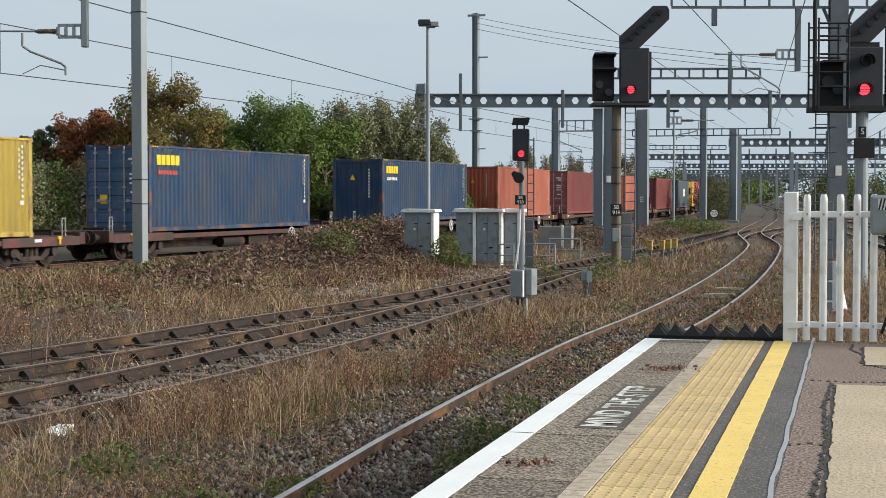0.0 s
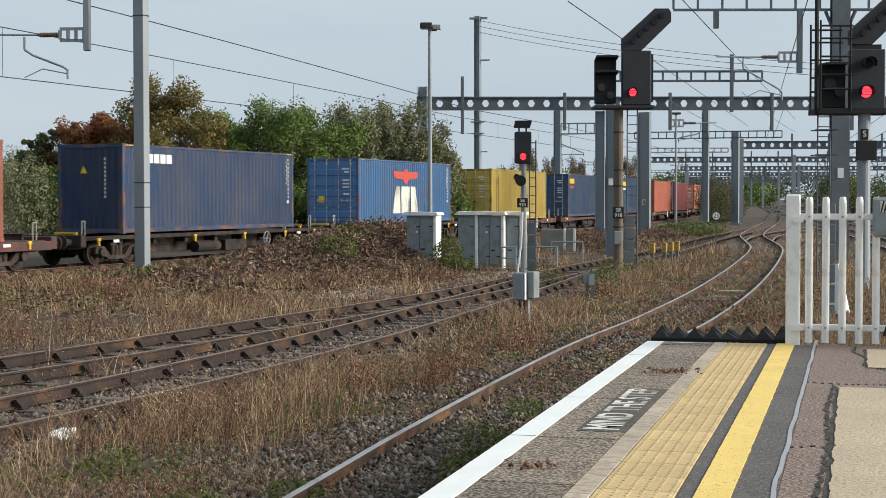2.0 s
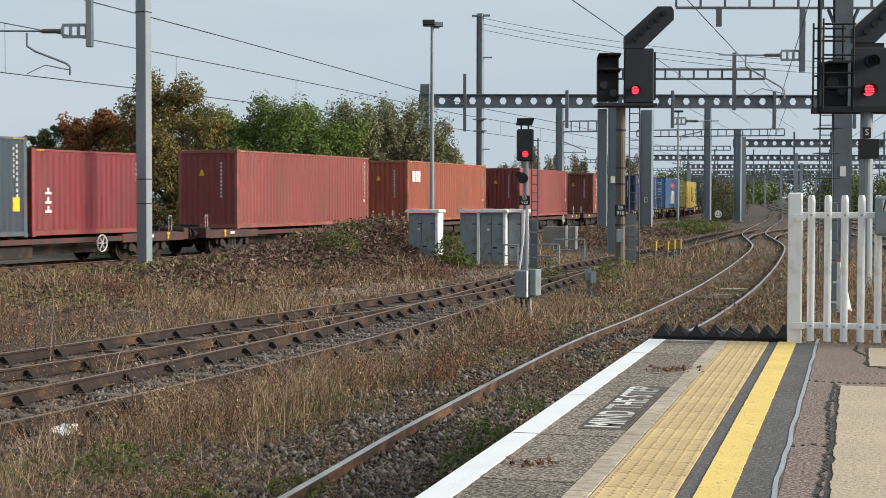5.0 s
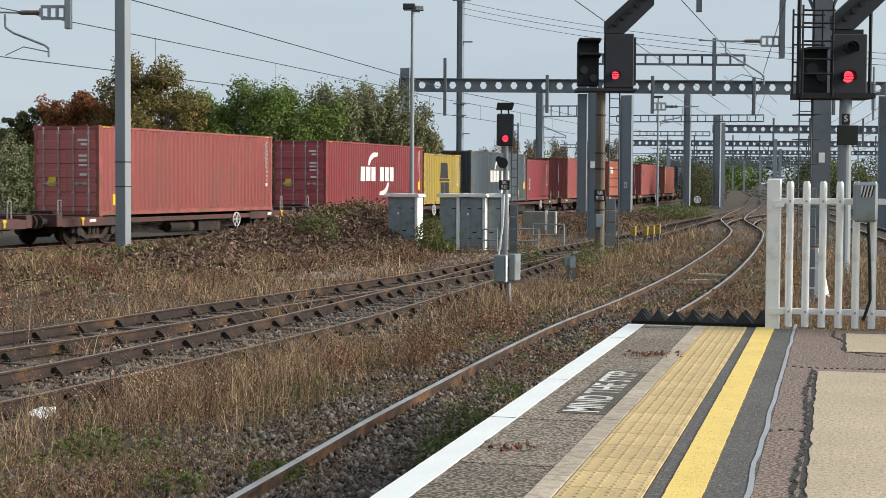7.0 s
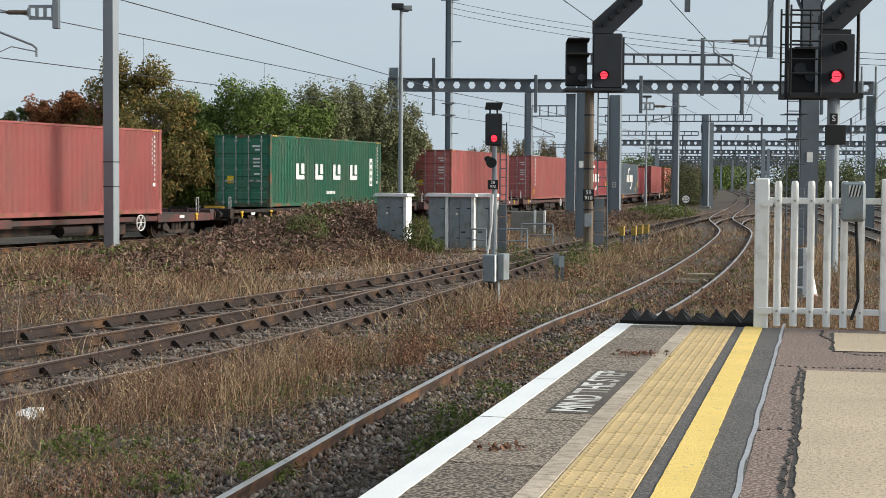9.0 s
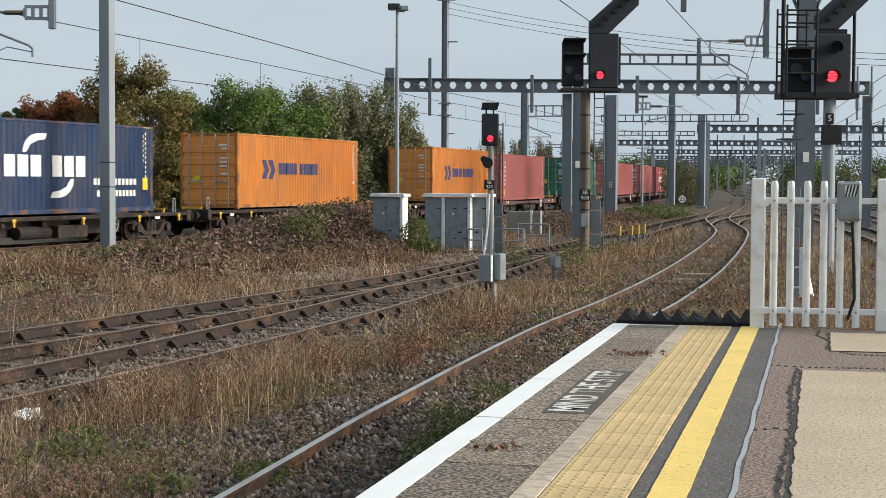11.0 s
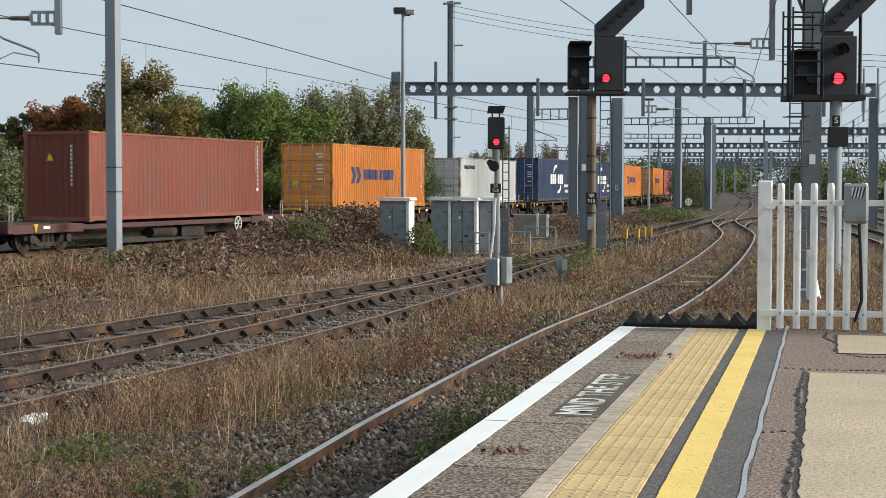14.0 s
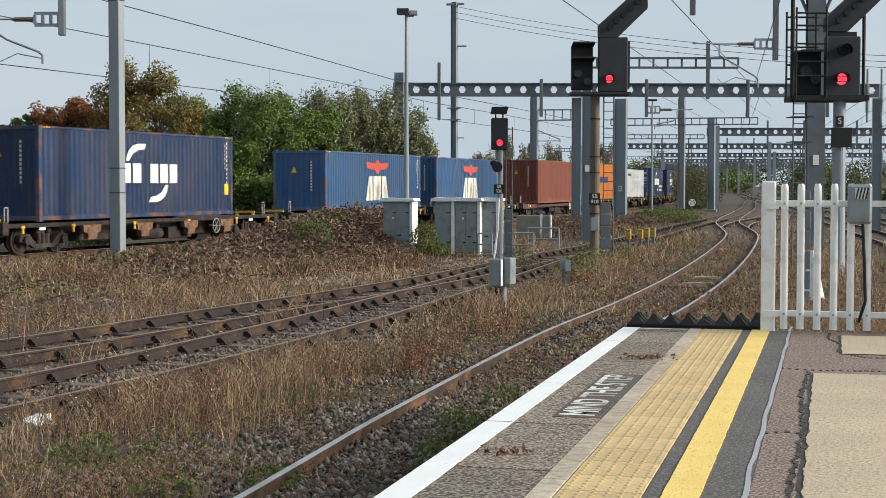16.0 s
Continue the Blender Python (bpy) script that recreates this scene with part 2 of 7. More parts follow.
def prism(bm, pts, y0, y1):
    """A solid from an outline in x and z, between two y."""
    lo = [bm.verts.new((x, y0, z)) for x, z in pts]
    hi = [bm.verts.new((x, y1, z)) for x, z in pts]
    bm.faces.new(lo)
    bm.faces.new(hi[::-1])
    for i in range(len(pts)):
        j = (i + 1) % len(pts)
        bm.faces.new((lo[j], lo[i], hi[i], hi[j]))
    bmesh.ops.recalc_face_normals(bm, faces=bm.faces)
    return bm


def raw(name, verts, faces, material, parent=None, label=""):
    me = bpy.data.meshes.new(name)
    me.from_pydata(verts, [], faces)
    me.materials.append(material)
    me.update()
    ob = new(name, me)
    ob.parent = parent
    if label:
        ob["label"] = label
    return ob


# ---- lines of the plan ----
def train_heading(s):
    s = min(max(s, -22.0), 150.0)
    return 0.3687483 - 0.00169874 * s + 2.186377e-05 * s * s / 2 - 2.722572e-07 * s ** 3 / 6


STEP = 0.5
TRAIN_S = [i * STEP for i in range(-1040, 1301)]
_x, _y = [-9.302], [51.8]
for _s in TRAIN_S[1041:]:
    _h = train_heading(_s - STEP / 2)
    _x.append(_x[-1] + math.sin(_h) * STEP), _y.append(_y[-1] + math.cos(_h) * STEP)
_bx, _by = [-9.302], [51.8]
for _s in TRAIN_S[1039::-1]:
    _h = train_heading(_s + STEP / 2)
    _bx.append(_bx[-1] - math.sin(_h) * STEP), _by.append(_by[-1] - math.cos(_h) * STEP)
SIDE_X = np.array(_bx[:0:-1] + _x)
SIDE_Y = np.array(_by[:0:-1] + _y)
HALF = 1.219
RAIL_Z = 0.3


def train_at(s, z=0.0, across=0.0):
    """The pose on the goods line's middle, s metres along; x along the line, y to its left."""
    h = train_heading(s)
    x, y = np.interp(s, TRAIN_S, SIDE_X), np.interp(s, TRAIN_S, SIDE_Y)
    d = HALF + across
    return pose(x - math.cos(h) * d, y + math.sin(h) * d, z, 0, 0, 90 - math.degrees(h))


def spline(pts, step=0.6):
    """A smooth line through a few plan points, evenly stepped."""
    p = np.array([2 * np.array(pts[0]) - pts[1], *pts, 2 * np.array(pts[-1]) - pts[-2]], float)
    out = []
    for i in range(1, len(p) - 2):
        n = max(2, int(np.linalg.norm(p[i + 1] - p[i]) / step))
        for k in range(n):
            t = k / n
            out.append(0.5 * (2 * p[i] + (p[i + 1] - p[i - 1]) * t + (2 * p[i - 1] - 5 * p[i] + 4 * p[i + 1] - p[i + 2]) * t * t + (3 * p[i] - p[i - 1] - 3 * p[i + 1] + p[i + 2]) * t ** 3))
    out.append(p[-2])
    return np.array(out)


def offset(line, d):
    """The line moved d to its right."""
    g = np.gradient(line, axis=0)
    g /= np.linalg.norm(g, axis=1)[:, None]
    return line + np.stack([g[:, 1], -g[:, 0]], 1) * d


GAUGE = 0.7525
BAY = spline([(-12.5, -40), (-3.35, 0.0), (-0.57, 11.78), (0.52, 16.36), (2.68, 24.5), (4.8, 31.3), (7.65, 41.5), (11.6, 57.2), (15.45, 73.9), (17.75, 87.0), (19.2, 95.8), (20.8, 104.0), (24.0, 118.0), (28.6, 137.0), (34, 160)])
LOOP = spline([(-26.0, -19), (-10.9, 13.0), (-6.25, 21.9), (-3.4, 28.9), (0.45, 39.0), (4.6, 52.6), (9.5, 68.5), (15.6, 91.0), (22.0, 113.0), (28.5, 137.0), (34.5, 162), (46, 215), (64, 300), (118, 580)])
SPUR = spline([(-20.0, -24), (-9.2, 6.8), (-5.0, 16.8), (-2.5, 24.0), (0.1, 33.6), (4.6, 52.6)])
CROSS = spline([(17.75, 87.0), (20.2, 97.0), (24.2, 110.0), (29.4, 124.0), (36.0, 142.0), (44.0, 166.0), (58, 215)])
MAINS = [[(x0, 30), (x0 + 8.2, 70), (x0 + 21, 137), (x0 + 44, 260), (x0 + 111, 620)] for x0 in (13.2, 16.8, 22.0, 25.6)]
_near = np.arange(len(SIDE_X))[900:1500:4]


def ground_z(x, y):
    """Height of the open ground: a low bank rises to the goods line."""
    d = np.sqrt((SIDE_X[_near] - x) ** 2 + (SIDE_Y[_near] - y) ** 2)
    i = int(np.argmin(d))
    dist = d[i]
    k = _near[i]
    side = (x - SIDE_X[k]) * (SIDE_Y[k + 1] - SIDE_Y[k]) - (y - SIDE_Y[k]) * (SIDE_X[k + 1] - SIDE_X[k])
    if side < 0:
        return 0.06
    t = min(max((11.0 - dist) / 9.0, 0), 1)
    if y > 95:
        t = min(max((5.0 - dist) / 4.0, 0), 1)
    hump = 0.5 * math.exp(-((x + 2.1) / 3.4) ** 2 - ((dist - 3.6) / 1.8) ** 2)
    return -0.2 + 0.26 * t * t * (3 - 2 * t) + hump


# ---- ground ----
def ground():
    xs = np.concatenate([-np.geomspace(3000, 45, 16), np.arange(-42, 45, 1.0), np.geomspace(48, 3000, 16)])
    ys = np.concatenate([-np.geomspace(3000, 25, 14), np.arange(-22, 130, 1.0), np.geomspace(133, 4000, 22)])
    verts, faces = [], []
    for y in ys:
        for x in xs:
            z = ground_z(x, y)
            if -45 < x < 48 and -25 < y < 130:
                z += 0.05 * noise.noise((x * 0.35, y * 0.35, 0)) + 0.025 * noise.noise((x * 1.3, y * 1.3, 5))
            verts.append((x, y, z))
    n = len(xs)
    for j in range(len(ys) - 1):
        for i in range(n - 1):
            a = j * n + i
            faces.append((a, a + 1, a + n + 1, a + n))
    g = raw("ground", verts, faces, M_SOIL)
    g.data.shade_smooth()
    tagged(g, "rough soil with dry weeds and litter between railway tracks", "ground", kind="structure")


ground()


# ---- tracks ----
RAIL_PROFILE = [(-0.07, -0.158), (0.07, -0.158), (0.07, -0.145), (0.01, -0.125), (0.01, -0.04), (0.035, -0.03), (0.035, -0.004), (0.03, 0.0), (-0.03, 0.0), (-0.035, -0.004), (-0.035, -0.03), (-0.01, -0.04), (-0.01, -0.125), (-0.07, -0.145)]


def rail(line, z, parent, top, label="rusty steel rail with a worn head"):
    g = np.gradient(line, axis=0)
    g /= np.linalg.norm(g, axis=1)[:, None]
    verts, faces, n = [], [], len(RAIL_PROFILE)
    for (x, y), (gx, gy) in zip(line, g):
        for a, b in RAIL_PROFILE:
            verts.append((x + gy * a, y - gx * a, z + b))
    for i in range(len(line) - 1):
        for k in range(n):
            faces.append((i * n + k, i * n + (k + 1) % n, (i + 1) * n + (k + 1) % n, (i + 1) * n + k))
    ob = raw("rail", verts, faces, M_RAILRUST if top is M_RAILTOP else M_RAIL, parent)
    ob.data.materials.append(top)
    for i, p in enumerate(ob.data.polygons):
        if i % n in (6, 7, 8):
            p.material_index = 1
    bm = bmesh.new()
    bm.from_mesh(ob.data)
    bmesh.ops.recalc_face_normals(bm, faces=bm.faces)
    bm.to_mesh(ob.data)
    bm.free()
    return ob


SLEEPER = boxes((-1.25, 1.25, -0.125, 0.125, -0.29, -0.165), bevel=0.012)
SLEEPER_MESH = bpy.data.meshes.new("sleeper")
SLEEPER.to_mesh(SLEEPER_MESH)
SLEEPER.free()
SLEEPER_MESH.materials.append(M_SLEEPER)
CHAIR = bmesh.new()
for _e in (-GAUGE, GAUGE):
    box(CHAIR, _e - 0.19, _e + 0.19, -0.085, 0.085, -0.166, -0.142, bevel=0.006)
    for _k in (-1, 1):
        _b = [(_e + _k * a, z) for a, z in ((0.03, -0.15), (0.17, -0.15), (0.15, -0.12), (0.075, -0.05), (0.04, -0.05))]
        prism(CHAIR, _b, -0.06, 0.06)
CHAIR_MESH = bpy.data.meshes.new("rail_chair")
CHAIR.to_mesh(CHAIR_MESH)
CHAIR.free()
CHAIR_MESH.materials.append(M_WAGON_DARK)


def bed(line, z, parent, half=1.75):
    verts, faces = [], []
    for p, q, r, s in zip(offset(line, -half - 0.35), offset(line, -half), offset(line, half), offset(line, half + 0.35)):
        for i, (a, dz) in enumerate(((p, -0.42), (q, -0.2), (r, -0.2), (s, -0.42))):
            verts.append((a[0], a[1], z + dz + 0.02 * noise.noise((a[0] * 2, a[1] * 2, i))))
    for i in range(len(line) - 1):
        for k in range(3):
            faces.append((4 * i + k, 4 * i + k + 1, 4 * i + k + 5, 4 * i + k + 4))
    ob = raw("ballast_bed", verts, faces, M_BALLAST, parent)
    return ob


def track(name, line, z, top, label, sleepers=(None, None)):
    t = thing(name, Matrix(), label, "railway track", kind="structure")
    rail(offset(line, -GAUGE), z, t, top)
    rail(offset(line, GAUGE), z, t, top)
    rise = .05 if name == "bay_track" else 0.0
    bed(line, z + rise, t)
    g = np.gradient(line, axis=0)
    run, last = 0.0, -9.0
    for i in range(1, len(line)):
        run += np.linalg.norm(line[i] - line[i - 1])
        x, y = line[i]
        if run - last >= 0.68 and sleepers[0] is not None and sleepers[0] < y < sleepers[1]:
            last = run
            m = pose(x, y, z + .6 * rise, 0, 0, math.degrees(math.atan2(g[i][1], g[i][0])) - 90 + random.uniform(-0.6, 0.6))
            for nm, me in (("sleeper", SLEEPER_MESH), ("rail_chair", CHAIR_MESH))[:1 if name == "bay_track" and y < 45 else 2]:
                o = new(nm, me)
                o.parent = t
                o.matrix_basis = m
    return t


track("bay_track", BAY, 0.0, M_RAILTOP, "single rusty track along the platform, weeds between sleepers", (9, 30))
track("loop_track", LOOP, 0.02, M_RAILDULL, "rusty loop line joining a turnout, on grey ballast", (10, 110))
track("crossover_track", CROSS, -.005, M_RAILTOP, "crossover track curving away to the main lines", (90, 130))
track("spur_track", SPUR, 0.018, M_RAILDULL, "rusty spur line merging into a turnout", (8, 46))
GOODS = np.array([train_at(s).translation.xy for s in np.arange(-130, 560, 2.0)])
track("goods_track", GOODS, RAIL_Z, M_RAILTOP, "goods line carrying the container train on a low bank", (34, 70))
for _i, _pts in enumerate(MAINS):
    track("main_track", spline(_pts, 2.0), -0.05, M_RAILTOP, "main running line leading away under the wire portals", (45, 90))


# ---- platform: its own frame, y along the edge ----
PLAT = pose(-0.15, 7.24, 0, 0, 0, -14.95)
PLAT_END = 8.55


def platform():
    p = thing("platform", PLAT, "station platform with white edge, tactile strip and yellow line", "platform", kind="structure")
    top = 0.93
    back = -22.0
    part("platform_body", boxes((0.06, 9.0, back, PLAT_END, -0.5, top - 0.045)), M_CONCRETE, p, "grey concrete platform wall and core")
    part("coping_nosing", boxes((-0.02, 0.16, back, PLAT_END, top - 0.13, top - 0.004), bevel=0.008), M_CONCRETE, p)

    def slabs(name, x0, x1, starts, material, z=0.0, gap=0.006, lift=0.0):
        for a, b in zip(starts[:-1], starts[1:]):
            part(name, boxes((x0, x1, a + gap, b - gap, top - 0.06, top + z + lift * random.uniform(-1, 1)), bevel=0.004), material, p)

    def ragged(x0, x1, a, b, z, seed, left=.006, right=.006, step=.05):
        """A painted band whose edges wander."""
        bm = bmesh.new()
        rows = []
        for i in range(int((b - a) / step) + 1):
            y = min(a + i * step, b)
            l = x0 + left * (noise.noise((y * 5, seed, 0)) + .6 * noise.noise((y * 17, seed, 3)))
            r = x1 + right * (noise.noise((y * 5, seed, 7)) + .6 * noise.noise((y * 17, seed, 9)))
            rows.append([bm.verts.new(c) for c in ((l, y, z - .012), (l, y, z), (r, y, z), (r, y, z - .012))])
        for p0, p1 in zip(rows[:-1], rows[1:]):
            for k in range(3):
                bm.faces.new((p0[k], p0[k + 1], p1[k + 1], p1[k]))
        bmesh.ops.recalc_face_normals(bm, faces=bm.faces)
        return bm

    slabs("edge_slab", 0.0, 0.156, [back, -6, 0.6, 1.55, 2.5, 3.45, 4.4, 5.35, 6.3, 7.25, PLAT_END], M_CONCRETE, -0.0005, 0.004)
    for a, b in zip([back, 2.12, 3.98, 7.1], [2.12, 3.98, 7.1, PLAT_END]):
        part("edge_line", ragged(-.003, .158, a + .002, b - .002, top + .003, 2.0, .002, .007), M_EDGE, p, "worn white edge line")
    part("end_line", ragged(.16, .62, PLAT_END - .16, PLAT_END - .12, top + .003, 5.0, .01, .02, .01), M_EDGE, p, "thin worn white line across the end")
    slabs("aggregate_slab", 0.158, 0.655, [back, -6, -2, 0.62, 2.12, 3.98, 5.5, 7.1, 8.2, PLAT_END], M_AGG, -0.002, 0.012, 0.002)
    slabs("buff_kerb", 0.658, 0.782, [back, -6, -2] + [0.4 + 0.915 * i for i in range(9)] + [PLAT_END], M_BUFF, 0.0, 0.004)
    part("asphalt_strip", boxes((1.186, 1.655, back, PLAT_END, top - 0.06, top - 0.003)), M_ASPHALT, p)
    part("yellow_line", ragged(1.268, 1.442, back, PLAT_END, top + 0.003, 1.0, .0035, .0035), M_YELLOW, p, "worn yellow safety line")
    bm = bmesh.new()
    for i in range(60):
        a, b = -6 + i * 0.25, -6 + (i + 1) * 0.25
        wa, wb = 0.016 * noise.noise((a * 1.6, 0, 0)), 0.016 * noise.noise((b * 1.6, 0, 0))
        v = [bm.verts.new(c) for c in ((1.624 + wa, a, top + 0.001), (1.65 + wa * 1.3, a, top + 0.001), (1.65 + wb * 1.3, b, top + 0.001), (1.624 + wb, b, top + 0.001))]
        bm.faces.new(v)
    part("sealed_joint", bm, M_SEAL, p, "pale grey sealant line")
    part("reddish_paving", boxes((1.657, 9.0, back, PLAT_END, top - 0.06, top - 0.004)), M_AGGRED, p)
    # tactile tiles with rows of blisters
    tile = bmesh.new()
    box(tile, 0, 0.393, 0.006, 0.394, -0.06, 0, bevel=0.004)
    for i in range(6):
        for j in range(6):
            c = (0.033 + i * 0.0665, 0.034 + j * 0.0665)
            bmesh.ops.create_cone(tile, cap_ends=True, segments=8, radius1=0.0125, radius2=0.009, depth=0.004, matrix=Matrix.Translation((*c, 0.002)))
    first = part("tactile_tile", tile, M_TACTILE, p, "buff blister paving tile")
    first.matrix_basis = pose(0.787, 0.15, top)
    for k in range(-22, 21):
        if k and 0.15 + 0.4 * (k + 1) < PLAT_END + 0.01:
            share("tactile_tile", first, p, pose(0.787, 0.15 + 0.4 * k, top + random.uniform(-0.001, 0.001)))
    # cream slabs with dirty open joints
    for x0, x1, a, b in ((1.9, 4.9, -3.2, 5.07), (1.9, 4.9, -9, -3.25), (4.95, 8.9, -9, 5.07), (2.12, 6.2, 6.5, 8.2)):
        part("cream_slab", ragged(x0, x1, a, b, top + 0.004, x0 + a, .016, .016), M_CREAM, p, "cream concrete repair slab")
        bm = bmesh.new()
        for k in range(int((b - a) / .12)):
            y0 = a + k * .12
            w = .028 + .03 * noise.noise((y0 * 3, x0, 2))
            box(bm, x0 - w, x0 - .003, y0, y0 + .12, top - .05, top - .001 + .002 * noise.noise((y0 * 9, 0, 0)))
        for k in range(int((x1 - x0) / .12)):
            w = .024 + .03 * noise.noise((k * .4, b, 5))
            box(bm, x0 + k * .12, x0 + k * .12 + .12, b + .003, b + w, top - .05, top - .001)
        part("slab_joint", bm, M_JOINT, p, "dirty weathered joint")["kind"] = "stuff"
    # open cracks across the reddish paving, and soil gathered in the joints
    for pts in (((1.66, 5.35), (1.95, 5.28), (2.3, 5.34), (3.2, 5.3), (4.6, 5.36)), ((2.02, 8.4), (2.0, 7.9), (2.12, 7.3), (2.08, 6.7), (2.3, 6.3), (3.4, 6.22)), ((1.66, 2.1), (1.78, 2.16), (1.9, 2.1)), ((1.86, 5.2), (1.83, 3.8), (1.87, 2.2), (1.84, .6), (1.86, -1.5))):
        bm = bmesh.new()
        for (x0, y0), (x1, y1) in zip(pts[:-1], pts[1:]):
            n = max(2, int(math.hypot(x1 - x0, y1 - y0) / .05))
            for i in range(n):
                t = i / n
                cx, cy = x0 + (x1 - x0) * t, y0 + (y1 - y0) * t
                cx, cy = cx + .022 * noise.noise((cx * 7, cy * 7, 1)), cy + .022 * noise.noise((cx * 7, cy * 7, 8))
                w = max(.004, .011 + .012 * noise.noise((cx * 9, cy * 9, 4)))
                box(bm, cx - w, cx + w, cy - .03, cy + .03, top - .03, top + .0005)
        part("crack", bm, M_JOINT, p, "dirty open crack")["kind"] = "stuff"
    # stencilled warning
    part("stencil_panel", boxes((0.35, 0.655, 2.4, 4.62, top - 0.02, top + 0.0015)), M_STENCIL, p, "dark stencil panel")
    f = bpy.data.curves.new("warning_text", "FONT")
    f.body, f.align_x, f.align_y, f.size, f.offset = "MIND THE STEP", "CENTER", "CENTER", 0.4, 0.008
    ob = new("warning_text", f)
    dg = bpy.context.evaluated_depsgraph_get()
    me = bpy.data.meshes.new_from_object(ob.evaluated_get(dg))
    bpy.data.objects.remove(ob)
    w = max(v.co.x for v in me.vertices) - min(v.co.x for v in me.vertices)
    h = max(v.co.y for v in me.vertices) - min(v.co.y for v in me.vertices)
    me.transform(pose(0.505, 3.51, top + 0.0035, 0, 0, 90) @ Matrix.Diagonal((2.1 / w, 0.235 / h, 1, 1)))
    me.materials.append(M_MARKWORN)
    o = new("warning_lettering", me)
    o.parent = p
    o["label"] = "white stencilled words MIND THE STEP"


platform()


# ---- the container train ----
DECK = 0.97
GRIMY = ("apl", "oldblue", "navy", "green", "orange", "white")
MESHES = {}


def cached(key, make, material):
    k = (key, material.name)
    if k not in MESHES:
        if key not in MESHES:
            bm = make()
            me = bpy.data.meshes.new(key[0])
            bm.to_mesh(me)
            bm.free()
            MESHES[key] = me
        MESHES[k] = MESHES[key].copy()
        MESHES[k].materials.clear()
        MESHES[k].materials.append(material)
    return MESHES[k]


def put(name, key, make, material, parent, m=None, label=""):
    o = new(name, cached((name, *key), make, material))
    o.parent = parent
    if m is not None:
        o.matrix_basis = m
    if label:
        o["label"] = label
    if name in ("side_code", "door_label", "brake_gear"):
        o["kind"] = "stuff"
    return o


def corrugated(length, z0, z1, pitch=0.278, deep=0.026, thick=0.004):
    """A trapezoidal sheet along x, its outer face at y = 0, the flutes going to +y."""
    n = max(3, round(length / pitch))
    p = length / n
    xs = []
    for i in range(n):
        a = -length / 2 + i * p
        xs += [(a, 0), (a + 0.26 * p, 0), (a + 0.5 * p, deep), (a + 0.76 * p, deep)]
    xs.append((length / 2, 0))
    bm = bmesh.new()
    lo = [bm.verts.new((x, y, z0)) for x, y in xs]
    hi = [bm.verts.new((x, y, z1)) for x, y in xs]
    for i in range(len(xs) - 1):
        bm.faces.new((lo[i], lo[i + 1], hi[i + 1], hi[i]))
    r = bmesh.ops.solidify(bm, geom=bm.faces[:], thickness=-thick)
    return bm


def container_frame(L, H):
    w = HALF
    bm = bmesh.new()
    for sx in (-1, 1):
        for sy in (-1, 1):
            x, y = sx * (L / 2 - 0.08), sy * (w - 0.07)
            box(bm, x - 0.08, x + 0.08, y - 0.07, y + 0.07, 0.0, H, bevel=0.008)
            for z in (0.0, H - 0.118):
                box(bm, x - 0.09, x + 0.09, y - 0.082, y + 0.082, z - 0.004, z + 0.122, bevel=0.006)
    for sy in (-1, 1):
        box(bm, -L / 2 + 0.1, L / 2 - 0.1, sy * (w - 0.05) - 0.05, sy * (w - 0.05) + 0.05, 0.03, 0.17, bevel=0.006)
        box(bm, -L / 2 + 0.1, L / 2 - 0.1, sy * (w - 0.035) - 0.035, sy * (w - 0.035) + 0.035, H - 0.085, H - 0.015, bevel=0.006)
    for sx in (-1, 1):
        box(bm, sx * (L / 2 - 0.06) - 0.05, sx * (L / 2 - 0.06) + 0.05, -w + 0.1, w - 0.1, 0.02, 0.16, bevel=0.006)
        box(bm, sx * (L / 2 - 0.06) - 0.05, sx * (L / 2 - 0.06) + 0.05, -w + 0.1, w - 0.1, H - 0.13, H - 0.015, bevel=0.006)
    return bm


def door_leaf(H):
    """One leaf with five raised bands, in one outline."""
    out, step = [(.03, .17), (-.03, .17)], (H - .62) / 5
    for i in range(5):
        z = .3 + i * step
        out += [(-.03, z), (-.055, z + .03), (-.055, z + step - .19), (-.03, z + step - .16)]
    out += [(-.03, H - .14), (.03, H - .14)]
    return prism(bmesh.new(), out, -.555, .555)


def lock_bar(H):
    bm = rods(((-0.075, 0, 0.08), (-0.075, 0, H - 0.05), 0.022))
    for z in (0.2, 0.75, 1.5, H - 0.25):
        box(bm, -0.1, -0.03, -0.05, 0.05, z - 0.03, z + 0.03)
    return bm


def bar_handle():
    bm = rods(((-0.1, 0, 1.02), (-0.1, 0.42, 1.05), 0.016))
    box(bm, -0.12, -0.03, 0.38, 0.46, 1.0, 1.1)
    return bm


